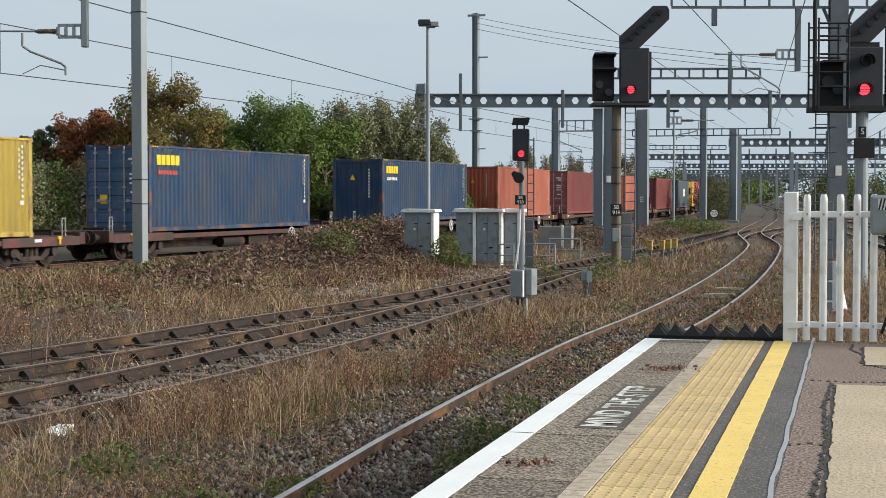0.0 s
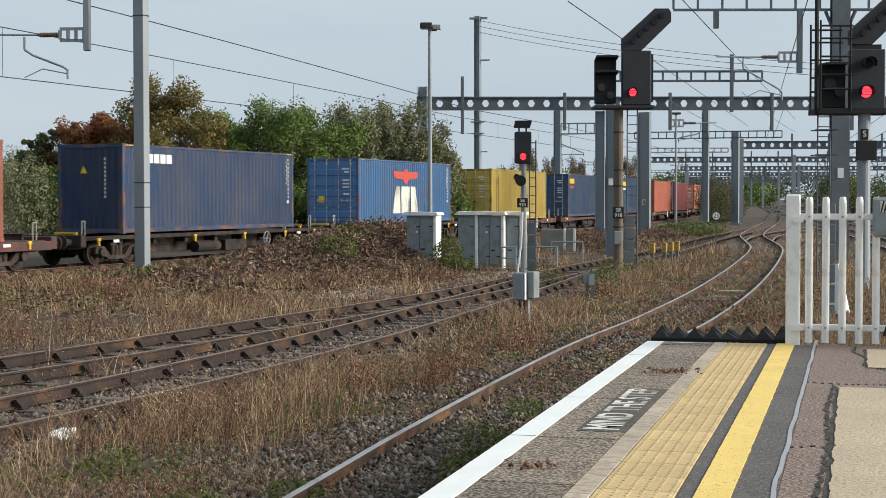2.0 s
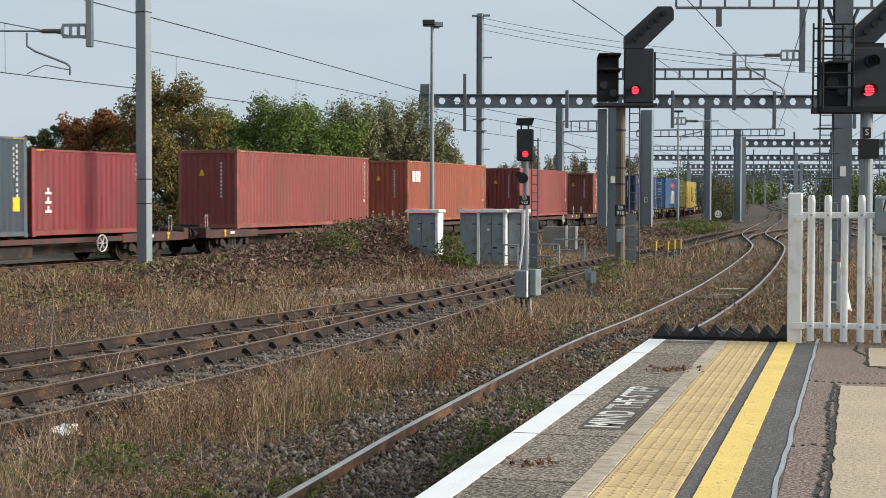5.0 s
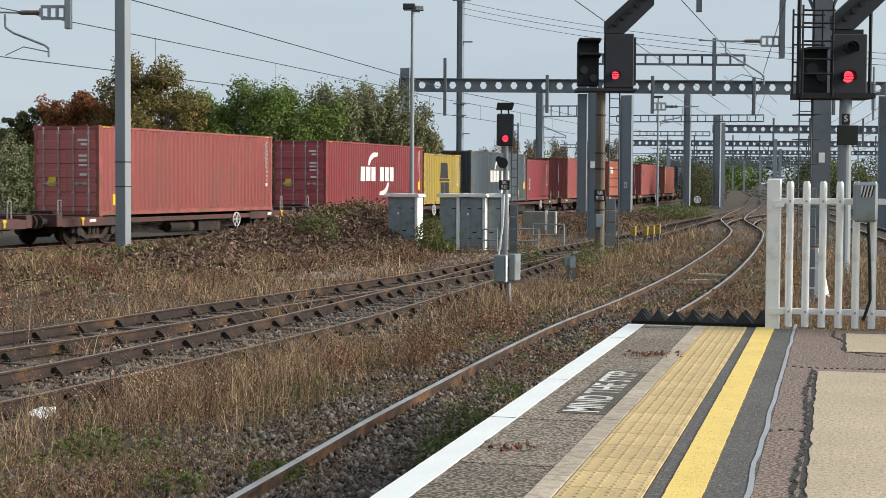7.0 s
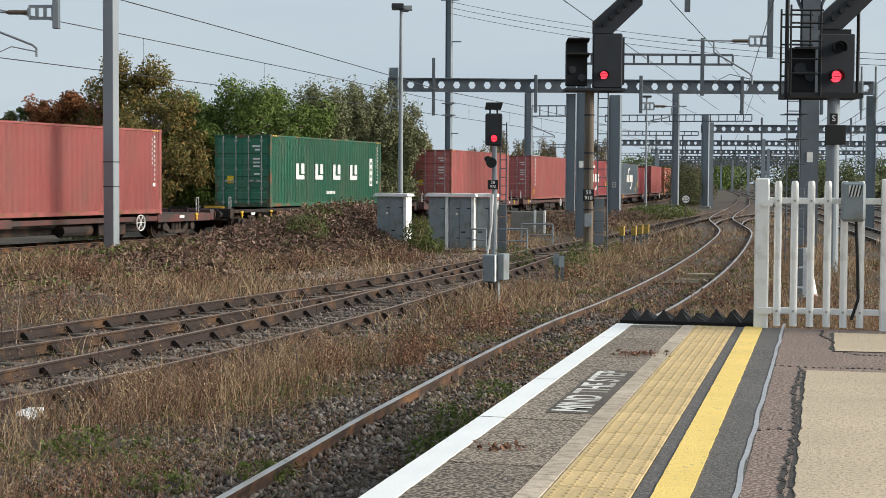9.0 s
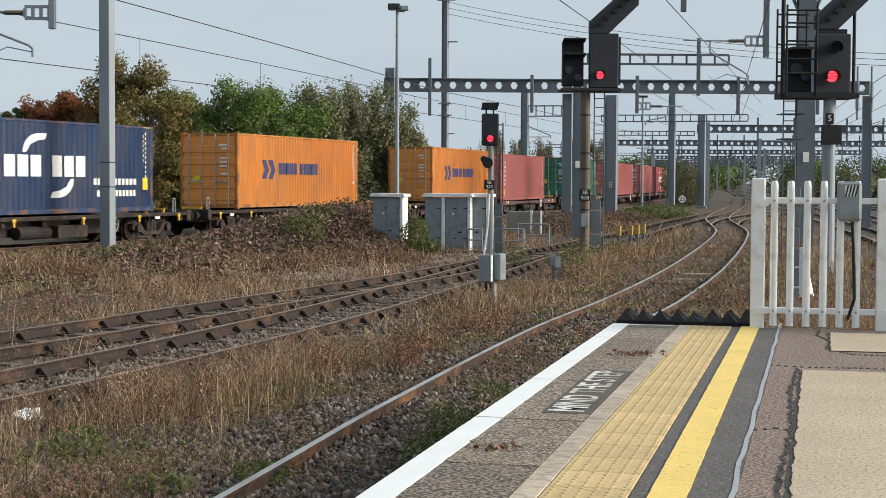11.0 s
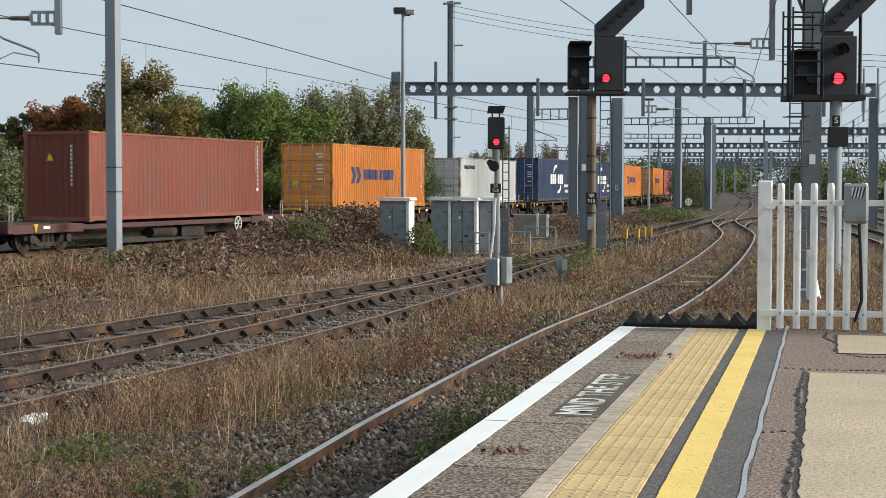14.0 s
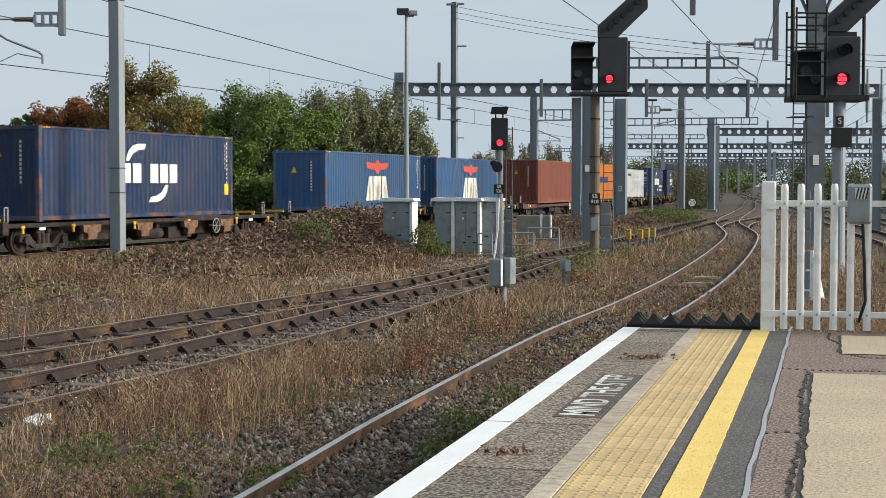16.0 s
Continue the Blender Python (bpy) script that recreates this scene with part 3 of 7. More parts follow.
def container(color, label, c, L=12.192, H=2.896, doors=True, marks=None, group="containers on the train"):
    e = thing("shipping_container", Matrix(), label, "container", group)
    k = (L, H)
    p = PAINT[color]
    put("frame", k, lambda: container_frame(L, H), PAINT_EDGE[color], e)
    for sx in (-1, 1):
        put("corner_ticks", k, lambda: boxes(*[(-.03 + .13 * i, .03 + .13 * i, -.008, 0, H - .07, H - .03) for i in range(4)]), M_MARKGOLD, e, pose(sx * (L / 2 - .35) - .2, -HALF - .001, 0), "yellow corner ticks")["kind"] = "stuff"
    side = lambda: corrugated(L - 0.3, 0.165, H - 0.08)
    put("side_panel", k, side, p, e, pose(0, -HALF + 0.012, 0))
    put("side_panel", k, side, p, e, pose(0, HALF - 0.012, 0, 0, 0, 180))
    put("roof_panel", k, lambda: corrugated(2.3, -L / 2 + 0.12, L / 2 - 0.12, 0.21, 0.02), p, e, pose(0, 0, H - 0.028, 0, -90, 0) @ pose(0, 0, 0, 0, 0, 90))
    put("floor_panel", k, lambda: boxes((-L / 2 + 0.12, L / 2 - 0.12, -1.12, 1.12, 0.12, 0.17)), M_WAGON, e)
    put("end_panel", k, lambda: corrugated(2.15, 0.15, H - 0.12, 0.24, 0.045), p, e, pose(L / 2 - 0.03, 0, 0, 0, 0, 90))
    if doors:
        for y in (-0.56, 0.56):
            d = put("door", k, lambda: door_leaf(H), p, e, pose(-L / 2 + 0.05, y, 0))
            for b in (-0.28, 0.28):
                put("locking_bar", k, lambda: lock_bar(H), M_LOCK, d, pose(0, b, 0), "galvanised locking bar")
                put("door_handle", k, bar_handle, M_LOCK, d, pose(0, b if b < 0 else b, 0, 0, 0, 0) @ Matrix.Diagonal((1, 1 if b < 0 else -1, 1, 1)))
        put("door_label", k, lambda: boxes(*[(-0.062, -0.052, 0.12 + 0.0, 0.12 + w, z, z + 0.07) for w, z in ((0.34, H - 0.5), (0.22, H - 0.64), (0.3, H - 1.0), (0.3, H - 1.15), (0.3, H - 1.3), (0.26, H - 1.6))]), M_MARK, e, pose(-L / 2 + 0.035, -0.9, 0), "white data lines")
        put("warning_label", k, lambda: boxes((-0.064, -0.052, -0.14, 0.14, 0.95, 1.25)), M_MARKGOLD, e, pose(-L / 2 + 0.035, 0.52, 0), "yellow warning label")
    else:
        put("end_panel", k, lambda: corrugated(2.15, 0.15, H - 0.12, 0.24, 0.045), p, e, pose(-L / 2 + 0.03, 0, 0, 0, 0, -90))
        put("end_code", k, lambda: boxes(*[(-0.01, 0.0, -0.035, 0.035, z, z + .09) for z in np.arange(H - 1.75, H - .45, .135)]), M_MARK, e, pose(-L / 2 + 0.022, -0.55, 0), "white code column")["kind"] = "stuff"
        put("warning_triangle", k, lambda: prism(bmesh.new(), [(-.13, H - .95), (.13, H - .95), (0, H - .7)], -.006, .006), M_MARKGOLD, e, pose(-L / 2 + 0.012, 0.25, 0, 0, 0, 90), "yellow warning triangle")
    put("side_code", k, lambda: boxes(*[(-0.03, 0.03, -0.008, 0, z, z + 0.09) for z in np.arange(1.15, H - 0.3, 0.16)], *[(-0.16, -0.12, -0.008, 0, z, z + 0.09) for z in np.arange(1.7, H - 0.35, 0.16)], (-0.11, 0.05, -0.008, 0, 0.95, 1.07)), M_MARK, e, pose(L / 2 - 0.45, -HALF + 0.012, 0), "white code columns")
    if marks:
        marks(e, L, H)
    TRAIN.append((e, c + L / 2, RAIL_Z + (DECK if color in GRIMY else DECK - .1)))
    return e


def flat(name, e, rects, material, label=""):
    """Flat painted shapes on the near side: outlines in x and z."""
    bm = bmesh.new()
    for pts in rects:
        prism(bm, pts, -HALF - 0.001, -HALF + 0.01)
    return tagged(part(name, bm, material, e, label), kind="stuff" if len(rects) > 4 else "")


def slabs_of(x, z, w, h, n, gap=0.25):
    """A row of n plain blocks."""
    out = []
    p = w / n
    for i in range(n):
        a, b = x + i * p, x + (i + 1 - gap) * p
        out.append([(a, z), (b, z), (b, z + h), (a, z + h)])
    return out


def marks_swoosh(extra=False):
    def f(e, L, H):
        flat("logo", e, slabs_of(-2.15, 1.17, 1.95, 0.65, 3, 0.2) + slabs_of(.25, 1.17, 1.9, 0.65, 3, 0.2), M_MARK, "two rows of three white block shapes")
        curve = [(-1.25, 1.9), (-1.2, 2.1), (-1.05, 2.28), (-.8, 2.42), (-.5, 2.48), (.0, 2.48), (-.12, 2.3), (-.5, 2.26), (-.85, 2.14), (-1.08, 1.9)]
        flat("stroke", e, [curve], M_MARK, "white curved stroke")
        flat("stroke", e, [[(.15 - x, 3.0 - z) for x, z in curve]], M_MARK, "white curved stroke")
        if extra:
            flat("slogan", e, [r for x, z, w in ((2.5, 0.92, 2.6), (2.7, 0.54, 2.35)) for r in slabs_of(x, z, w, 0.2, 11, 0.3)], M_MARK, "small white line of text")
        flat("notice", e, [[(5.45, 0.75), (5.75, 0.75), (5.75, 1.15), (5.45, 1.15)]], M_MARKGOLD, "yellow notice")
    return f


def marks_eagle(x=-0.3, s=1.0):
    def f(e, L, H):
        k = H / 2.896
        out = [(-1.7, 2.4), (-1.45, 2.08), (-.4, 2.02), (-.22, 1.84), (.22, 1.84), (.4, 2.02), (1.45, 2.08), (1.7, 2.4), (.3, 2.38), (.16, 2.52), (-.16, 2.52), (-.3, 2.38)]
        flat("emblem", e, [[(x + s * a, k * b) for a, b in out]], M_MARKRED, "red spread-wing shape")
        blocks = [[(-1.7, .45), (-.72, .45), (-.78, 1.7), (-1.28, 1.7)], [(-.62, .45), (.42, .45), (.55, 1.7), (-.62, 1.7)], [(.66, .45), (1.65, .45), (1.25, 1.7), (.66, 1.7)]]
        flat("logo", e, [[(x + s * a, k * b) for a, b in q] for q in blocks], M_MARKWORN, "three large worn white block shapes")
    return f


def marks_twin(x=0.8, h=1.0, column=True):
    def f(e, L, H):
        z = H * 0.5
        m = [[(x - .7, z + .05), (x + .6, z + .05), (x + .45, z + .85), (x - .55, z + .85)], [(x - .8, z - .08), (x + .85, z - .08), (x + .85, z), (x - .8, z)]]
        flat("logo", e, m + slabs_of(x - .6, z - .75, 1.4, .58, 2, .12), M_MARKBLACK, "black stacked block shapes")
        if column and L > 10:
            flat("name_column", e, [[(-L / 2 + q, w), (-L / 2 + q + .13, w), (-L / 2 + q + .13, w + .1), (-L / 2 + q, w + .1)] for q, n in ((1.0, 12), (1.35, 13)) for w in [0.5 + .155 * i for i in range(n)]], M_MARKBLACK, "column of small black marks")
    return f


def marks_corner(material, x=-5.6, z=2.25, w=1.5, h=.33, n=5, second=None, gap=.18):
    def f(e, L, H):
        flat("logo", e, slabs_of(x, z, w, h, n, gap), material, "short row of coloured block shapes")
        if second:
            flat("sub_logo", e, slabs_of(x + .1, z - .32, w * .85, .14, 7, .3), second)
    return f


def marks_column(x=-5.2, n=6, z0=1.0):
    def f(e, L, H):
        flat("name_column", e, [[(x, z), (x + .3, z), (x + .3, z + .07), (x + .19, z + .07), (x + .19, z + .2), (x + .11, z + .2), (x + .11, z + .07), (x, z + .07)] for z in [z0 + .27 * i for i in range(n)]], M_MARK, "column of white block marks")
        flat("notice", e, [[(-5.3, .35), (-5.1, .35), (-5.1, .7), (-5.3, .7)]], M_MARKGOLD)
    return f


def marks_spaced(e, L, H):
    for x in (-3.6, -1.62, .32, 2.28):
        flat("logo", e, [[(x, 1.12), (x + .82, 1.12), (x + .82, 1.3), (x + .27, 1.3), (x + .27, 1.78), (x, 1.78)], [(x + .52, 1.36), (x + .82, 1.36), (x + .82, 1.78), (x + .52, 1.78)]], M_MARK, "white open block shape")
    flat("side_column", e, [[(4.65, .83), (5.0, .83), (5.0, 2.1), (4.65, 2.1)]], M_MARK, "tall white panel with dark marks")
    bm = bmesh.new()
    for i in range(4):
        box(bm, 4.74, 4.91, -HALF - .004, -HALF - .0015, .93 + .29 * i, 1.07 + .29 * i)
    part("panel_marks", bm, PAINT["green"], e)["kind"] = "stuff"
    flat("sub_logo", e, slabs_of(-.4, .5, 1.0, .13, 6, .3), M_MARK)


def marks_lloyd(e, L, H):
    flat("emblem", e, [[(x + .55 * a, z) for a, z in ((0, 1.15), (.6, 1.15), (1.1, 1.5), (.6, 1.9), (0, 1.9), (.45, 1.5))] for x in (-3.9, -3.3)], M_MARKBLUE, "blue angular emblem")
    flat("logo", e, slabs_of(-2.35, 1.33, 1.85, .46, 5, .25) + slabs_of(-.25, 1.33, 1.9, .46, 5, .25), M_MARKBLUE, "dark blue row of block shapes")


def marks_star(e, L, H):
    flat("emblem", e, [[(-5.0, 2.0), (-4.4, 2.0), (-4.4, 2.12), (-5.0, 2.12)], [(-4.8, 1.85), (-4.25, 1.85), (-4.25, 1.96), (-4.8, 1.96)], [(-4.7, 2.16), (-4.2, 2.16), (-4.2, 2.3), (-4.7, 2.3)]], M_MARKBLUE, "small blue emblem")


def marks_shield(e, L, H):
    flat("emblem", e, [[(-.6, 1.0), (.6, 1.0), (1.0, 2.1), (-1.0, 2.1)]], M_MARK, "white shield shape")


TRAIN = []
HC, LOW, TWENTY = 2.896, 2.591, 6.058
LOAD = [
    ("slate", "grey-green shipping container with white marks", 113.3, 12.192, HC, False, marks_corner(M_MARK, -1, 1.2, 2.5, .8, 3)),
    ("maroon", "maroon shipping container, plain sides", 94.6, 12.192, HC, False, None),
    ("coral", "coral shipping container with a white shield mark", 75.9, 12.192, HC, True, marks_shield),
    ("maroon", "dark maroon shipping container with doors to the rear", 54.1, 12.192, HC, True, None),
    ("coral", "coral orange shipping container, plain sides", 36.9, 12.192, HC, False, None),
    ("blue", "navy shipping container with small yellow mark", 18.9, 12.192, HC, False, marks_corner(M_MARKGOLD, second=M_MARK)),
    ("blue", "navy shipping container with yellow corner mark and doors", -1.15, 12.192, HC, True, marks_corner(M_MARKGOLD, second=M_MARKRED)),
    ("yellow", "yellow shipping container with black stacked mark", -19.6, 12.192, HC, True, marks_twin()),
    ("apl", "bright blue shipping container with red wings mark", -39.0, 12.192, HC, True, marks_eagle()),
    ("oldblue", "worn blue shipping container with red and white mark", -57.7, 12.192, HC, False, marks_corner(M_MARK, -4.6, 2.3, 1.6, .3, 4, None)),
    ("brown", "brown-red shipping container with white name column", -75.9, 12.192, HC, False, marks_column()),
    ("red", "faded red shipping container with small blue emblem", -96.5, 12.192, HC, False, marks_star),
    ("coral", "coral shipping container with short white mark", -115.6, 12.192, HC, False, marks_corner(M_MARK, -5.45, 1.9, 1.15, .5, 5)),
    ("red", "faded red shipping container, dented plain sides", -132.6, 12.192, HC, False, None),
    ("crimson", "short crimson shipping container with white marks", -144.75, TWENTY, LOW, False, marks_column(-2.4, 3, .7)),
    ("slate", "slate blue shipping container with white swoosh mark", -157.2, 12.192, HC, False, marks_swoosh()),
    ("yellow", "short yellow shipping container with black stacked mark", -165.2, TWENTY, LOW, False, marks_twin(.3)),
    ("crimson", "crimson shipping container with white swoosh mark", -177.7, 12.192, HC, True, marks_swoosh()),
    ("red", "faded red shipping container with white name column", -195.1, 12.192, HC, True, marks_column(-5.0, 7, .95)),
    ("red", "faded red shipping container with scratched plain sides", -213.3, 12.192, HC, True, None),
    ("green", "green shipping container with spaced white letters shapes", -236.6, 12.192, HC, True, marks_spaced),
    ("red", "red shipping container with white name column", -257.3, 12.192, HC, True, marks_column(-5.2, 6, .95)),
    ("orange", "orange shipping container with dark blue mark", -271.2, 12.192, HC, True, marks_lloyd),
    ("orange", "orange shipping container with dark blue emblem and doors", -294.3, 12.192, HC, True, marks_lloyd),
    ("navy", "deep navy shipping container with white swoosh mark", -312.8, 12.192, HC, False, marks_swoosh(True)),
    ("navy", "deep navy shipping container with swoosh and doors", -331.3, 12.192, HC, True, marks_swoosh(True)),
    ("white", "pale grey shipping container with small dark mark", -349.6, 12.192, LOW, True, marks_corner(M_MARKBLACK, -5.35, 1.97, 2.2, .2, 10, None, .34)),
    ("orange", "orange shipping container with streaked sides and doors", -368.1, 12.192, HC, True, marks_lloyd),
    ("brown", "brown-red shipping container with plain sides", -387.2, 12.192, HC, False, None),
    ("apl", "bright blue shipping container, large white mark", -409.3, 12.192, LOW, False, marks_eagle(.1, .86)),
    ("apl", "bright blue shipping container, grimy, large white mark", -424.1, 12.192, LOW, False, marks_eagle(.1, .86)),
    ("navy", "navy blue shipping container with swoosh mark", -444.9, 12.192, HC, False, marks_swoosh()),
]
for _color, _label, _c, _l, _h, _d, _m in LOAD:
    container(_color, _label, _c, _l, _h, _d, _m)


# ---- wagons ----
def wheelset():
    """Axle and two flanged wheels, turned in one piece."""
    half = [(.34, .86), (.34, .835), (.42, .835), (.42, .725), (.45, .725), (.45, .70), (.08, .70)]
    prof = [(.08, .95), (.08, .86)] + half
    prof = prof + [(r, -y) for r, y in reversed(prof)]
    bm, n = bmesh.new(), 24
    rings = [[bm.verts.new((r * math.cos(2 * math.pi * i / n), y, r * math.sin(2 * math.pi * i / n))) for i in range(n)] for r, y in prof]
    for a, b in zip(rings[:-1], rings[1:]):
        for i in range(n):
            bm.faces.new((a[i], a[(i + 1) % n], b[(i + 1) % n], b[i]))
    bm.faces.new(rings[0]), bm.faces.new(rings[-1])
    bmesh.ops.recalc_face_normals(bm, faces=bm.faces)
    return bm


def bogie_frame():
    bm = bmesh.new()
    for s in (-1, 1):
        y0, y1 = sorted((s * 0.92, s * 1.06))
        prism(bm, [(-1.25, .38), (-1.2, .58), (-.75, .6), (-.42, .3), (.42, .3), (.75, .6), (1.2, .58), (1.25, .38), (.8, .34), (.5, .18), (-.5, .18), (-.8, .34)], y0, y1)
        for x in (-.95, .95):
            rod(bm, (x, s * .9, .42), (x, s * 1.16, .42), 0.14, 12)
        for x in (-.22, 0, .22):
            rod(bm, (x, s * 1.0, .3), (x, s * 1.0, .62), 0.08, 10)
    box(bm, -.3, .3, -1.0, 1.0, .45, .7, bevel=.02)
    return bm


def brake_wheel():
    bm = bmesh.new()
    for i in range(16):
        a, b = 2 * math.pi * i / 16, 2 * math.pi * (i + 1) / 16
        rod(bm, (.26 * math.cos(a), 0, .26 * math.sin(a)), (.26 * math.cos(b), 0, .26 * math.sin(b)), .02, 6)
    for a in (0, 60, 120):
        rod(bm, (-.26 * math.cos(radians(a)), 0, -.26 * math.sin(radians(a))), (.26 * math.cos(radians(a)), 0, .26 * math.sin(radians(a))), .015, 6)
    rod(bm, (0, -.02, 0), (0, .3, 0), .03, 8)
    return bm


def wagon(a, b, red, lugs):
    L, c = round(b - a, 1), (a + b) / 2
    e = thing("container_wagon", Matrix(), "low container flat wagon with maroon ends and grimy bogies" if red else "grimy skeletal container wagon with yellow latches", "wagon", "wagons of the train")
    k = (L,)
    body = M_WAGONRED if red else M_WAGON
    h = L / 2

    def spine():
        bm = bmesh.new()
        for s in (-1, 1):
            y = s * .55
            box(bm, -h + .3, h - .3, y - .11, y + .11, .52, .82, bevel=.01)
            box(bm, -h + 3.2, h - 3.2, y - .09, y + .09, .3, .53, bevel=.01)
        for x in np.linspace(-h + .5, h - .5, 9):
            box(bm, x - .1, x + .1, -1.1, 1.1, .62, .8, bevel=.01)
        return bm

    def sill():
        if red:
            return boxes((-h + .35, -h + 4.0, -.07, .07, .58, .85), (h - 4.0, h - .35, -.07, .07, .58, .85), (-h + 4.0, h - 4.0, -.05, .05, .64, .8), bevel=.012)
        return boxes((-h + .35, h - .35, -.05, .05, .8, .93), bevel=.012)

    put("underframe", k, spine, M_WAGON, e)
    for s in (-1, 1):
        put("side_sill", k + (red,), sill, body, e, pose(0, s * 1.2, 0))
        put("headstock", (), lambda: boxes((-.14, .14, -1.27, 1.27, .6, .98), bevel=.015), body, e, pose(s * (h - .22), 0, 0))
        put("deck_plate", (), lambda: boxes((-1.6, 1.6, -1.1, 1.1, .82, .87), bevel=.01), M_WAGON, e, pose(s * (h - 2.0), 0, 0))
        for y in (-.87, .87):
            put("buffer", (), lambda: rod(rods(((0, 0, 0), (.5, 0, 0), .1)), (.46, 0, 0), (.5, 0, 0), .22, 16), M_WAGON, e, pose(s * (h - .1), y, .76, 0, 0, 0 if s > 0 else 180))
        g = put("bogie", (), bogie_frame, M_BOGIE, e, pose(s * (h - 2.4), 0, 0))
        for x in (-.95, .95):
            put("wheelset", (), wheelset, M_RAIL, g, pose(x, 0, .42))
    put("brake_gear", (), lambda: box(rods(((-1.2, -.9, .42), (.4, -.9, .42), .2), ((-1.2, .9, .42), (.4, .9, .42), .2), n=14), .8, 2.4, -1.05, -.7, .22, .62, bevel=.02), M_WAGON, e, pose(0, 0, 0))
    put("brake_wheel", (), brake_wheel, M_MARK if red else M_LOCK, e, pose(h - 5.2, -1.32, .6), "white handbrake wheel")
    if lugs:
        for x in (-h + 4.6, -1.2, 1.9, h - 4.4):
            for y in (-1.24, 1.24):
                put("bracket", (), lambda: prism(bmesh.new(), [(-.5, .82), (-.46, .6), (-.26, .56), (-.22, .36), (.24, .36), (.28, .56), (.46, .6), (.5, .82)], -.09, .09), M_LUG, e, pose(x, y, 0), "rusty hanging bracket")
    for x in (-h + .7, h - .7):
        put("grab_rail", (), lambda: rods(((-.12, 0, .8), (-.12, 0, 1.4), .017), ((-.12, 0, 1.4), (.05, 0, 1.4), .017), ((.05, 0, 1.4), (.05, 0, .8), .017)), M_LOCK, e, pose(x, -.95, 0), "pale grab rail")
        put("end_plate", (), lambda: boxes((-.03, .03, -.62, .2, .98, 1.06), (-.05, .05, -.6, -.5, .85, 1.0), (-.05, .05, .1, .2, .85, 1.0), bevel=.01), M_LATCH if not red else M_WAGON, e, pose(x * .985, 0, 0))
    for x in ((-h + 1.4, h - 1.4) if red else (-h + 1.0, -h + 3.6, -1.8, 1.8, h - 3.6, h - 1.0)):
        for y in (-1.29, 1.29):
            put("latch", (), lambda: boxes((-.045, .045, -.03, .03, .62, .84), (-.09, .09, -.032, .032, .78, .87), bevel=.012), M_LATCH, e, pose(x, y, 0), "yellow container latch")
    for x in (-h + 2.0, h - 2.4):
        put("data_panel", (), lambda: boxes((-.16, .16, -.006, .006, -.045, .045)), M_MARK, e, pose(x, -1.276, .76), "small white data panel")
    TRAIN.append((e, c, RAIL_Z))


def wagons():
    groups, i = [], 0
    while i < len(LOAD):
        a, b = LOAD[i][2], LOAD[i][2] + LOAD[i][3]
        j = i + 1
        if j < len(LOAD) and TWENTY in (LOAD[i][3], LOAD[j][3]) and a - (LOAD[j][2] + LOAD[j][3]) < 1.0:
            a = LOAD[j][2]
            j += 1
        groups.append([a, b, LOAD[i][0]])
        i = j
    for n, (a, b, hue) in enumerate(groups):
        front = groups[n - 1][0] if n else b + 2.5
        rear = groups[n + 1][1] if n + 1 < len(groups) else a - 5
        wagon((a + rear) / 2 + .55, (b + front) / 2 - .55, hue not in GRIMY, hue in ("apl", "green") and a < -200 or a < -440)


wagons()


# ---- locomotive at the head ----
def locomotive(c):
    e = thing("locomotive", Matrix(), "red diesel freight locomotive with yellow cab ends", "locomotive")
    red = paint("red_locomotive_paint", (0.42, 0.03, 0.03), 0.2)
    L = 21.3
    h = L / 2
    part("body", prism(bmesh.new(), [(-h + 2.6, 1.1), (h - 2.6, 1.1), (h - 2.6, 3.75), (-h + 2.6, 3.75)], -1.3, 1.3), red, e)
    part("roof", boxes((-h + 2.7, h - 2.7, -1.05, 1.05, 3.75, 3.95), bevel=.08), M_DARK, e)
    for s in (-1, 1):
        cab = bmesh.new()
        pts = [(s * (h - 2.6), 1.0), (s * (h - .15), 1.0), (s * h, 1.9), (s * (h - .5), 3.2), (s * (h - .9), 3.75), (s * (h - 2.6), 3.75)]
        prism(cab, pts, -1.32, 1.32)
        k = part("cab", cab, M_LATCH, e, "yellow cab end")
        for y in (-.62, .62):
            w = part("windscreen", boxes((-.03, .03, -.5, .5, -.4, .4), bevel=.02), M_BLACK, k, "dark windscreen")
            w.matrix_basis = pose(s * (h - .25), y, 2.65, 0, -s * 21, 0)
        b = part("bogie", bogie_frame(), M_WAGON, e)
        b.matrix_basis = pose(s * (h - 4.2), 0, 0) @ Matrix.Diagonal((1.6, 1.1, 1, 1))
        for x in (-1.5, 0, 1.5):
            q = put("wheelset", ("loco",), wheelset, M_RAIL, e, pose(s * (h - 4.2) + x, 0, .42))
    part("underframe", boxes((-h + .2, h - .2, -1.3, 1.3, .85, 1.12), (-3, 3, -1.25, 1.25, .3, .9), bevel=.03), M_WAGON, e)
    TRAIN.append((e, c + h, RAIL_Z))


locomotive(128.5)


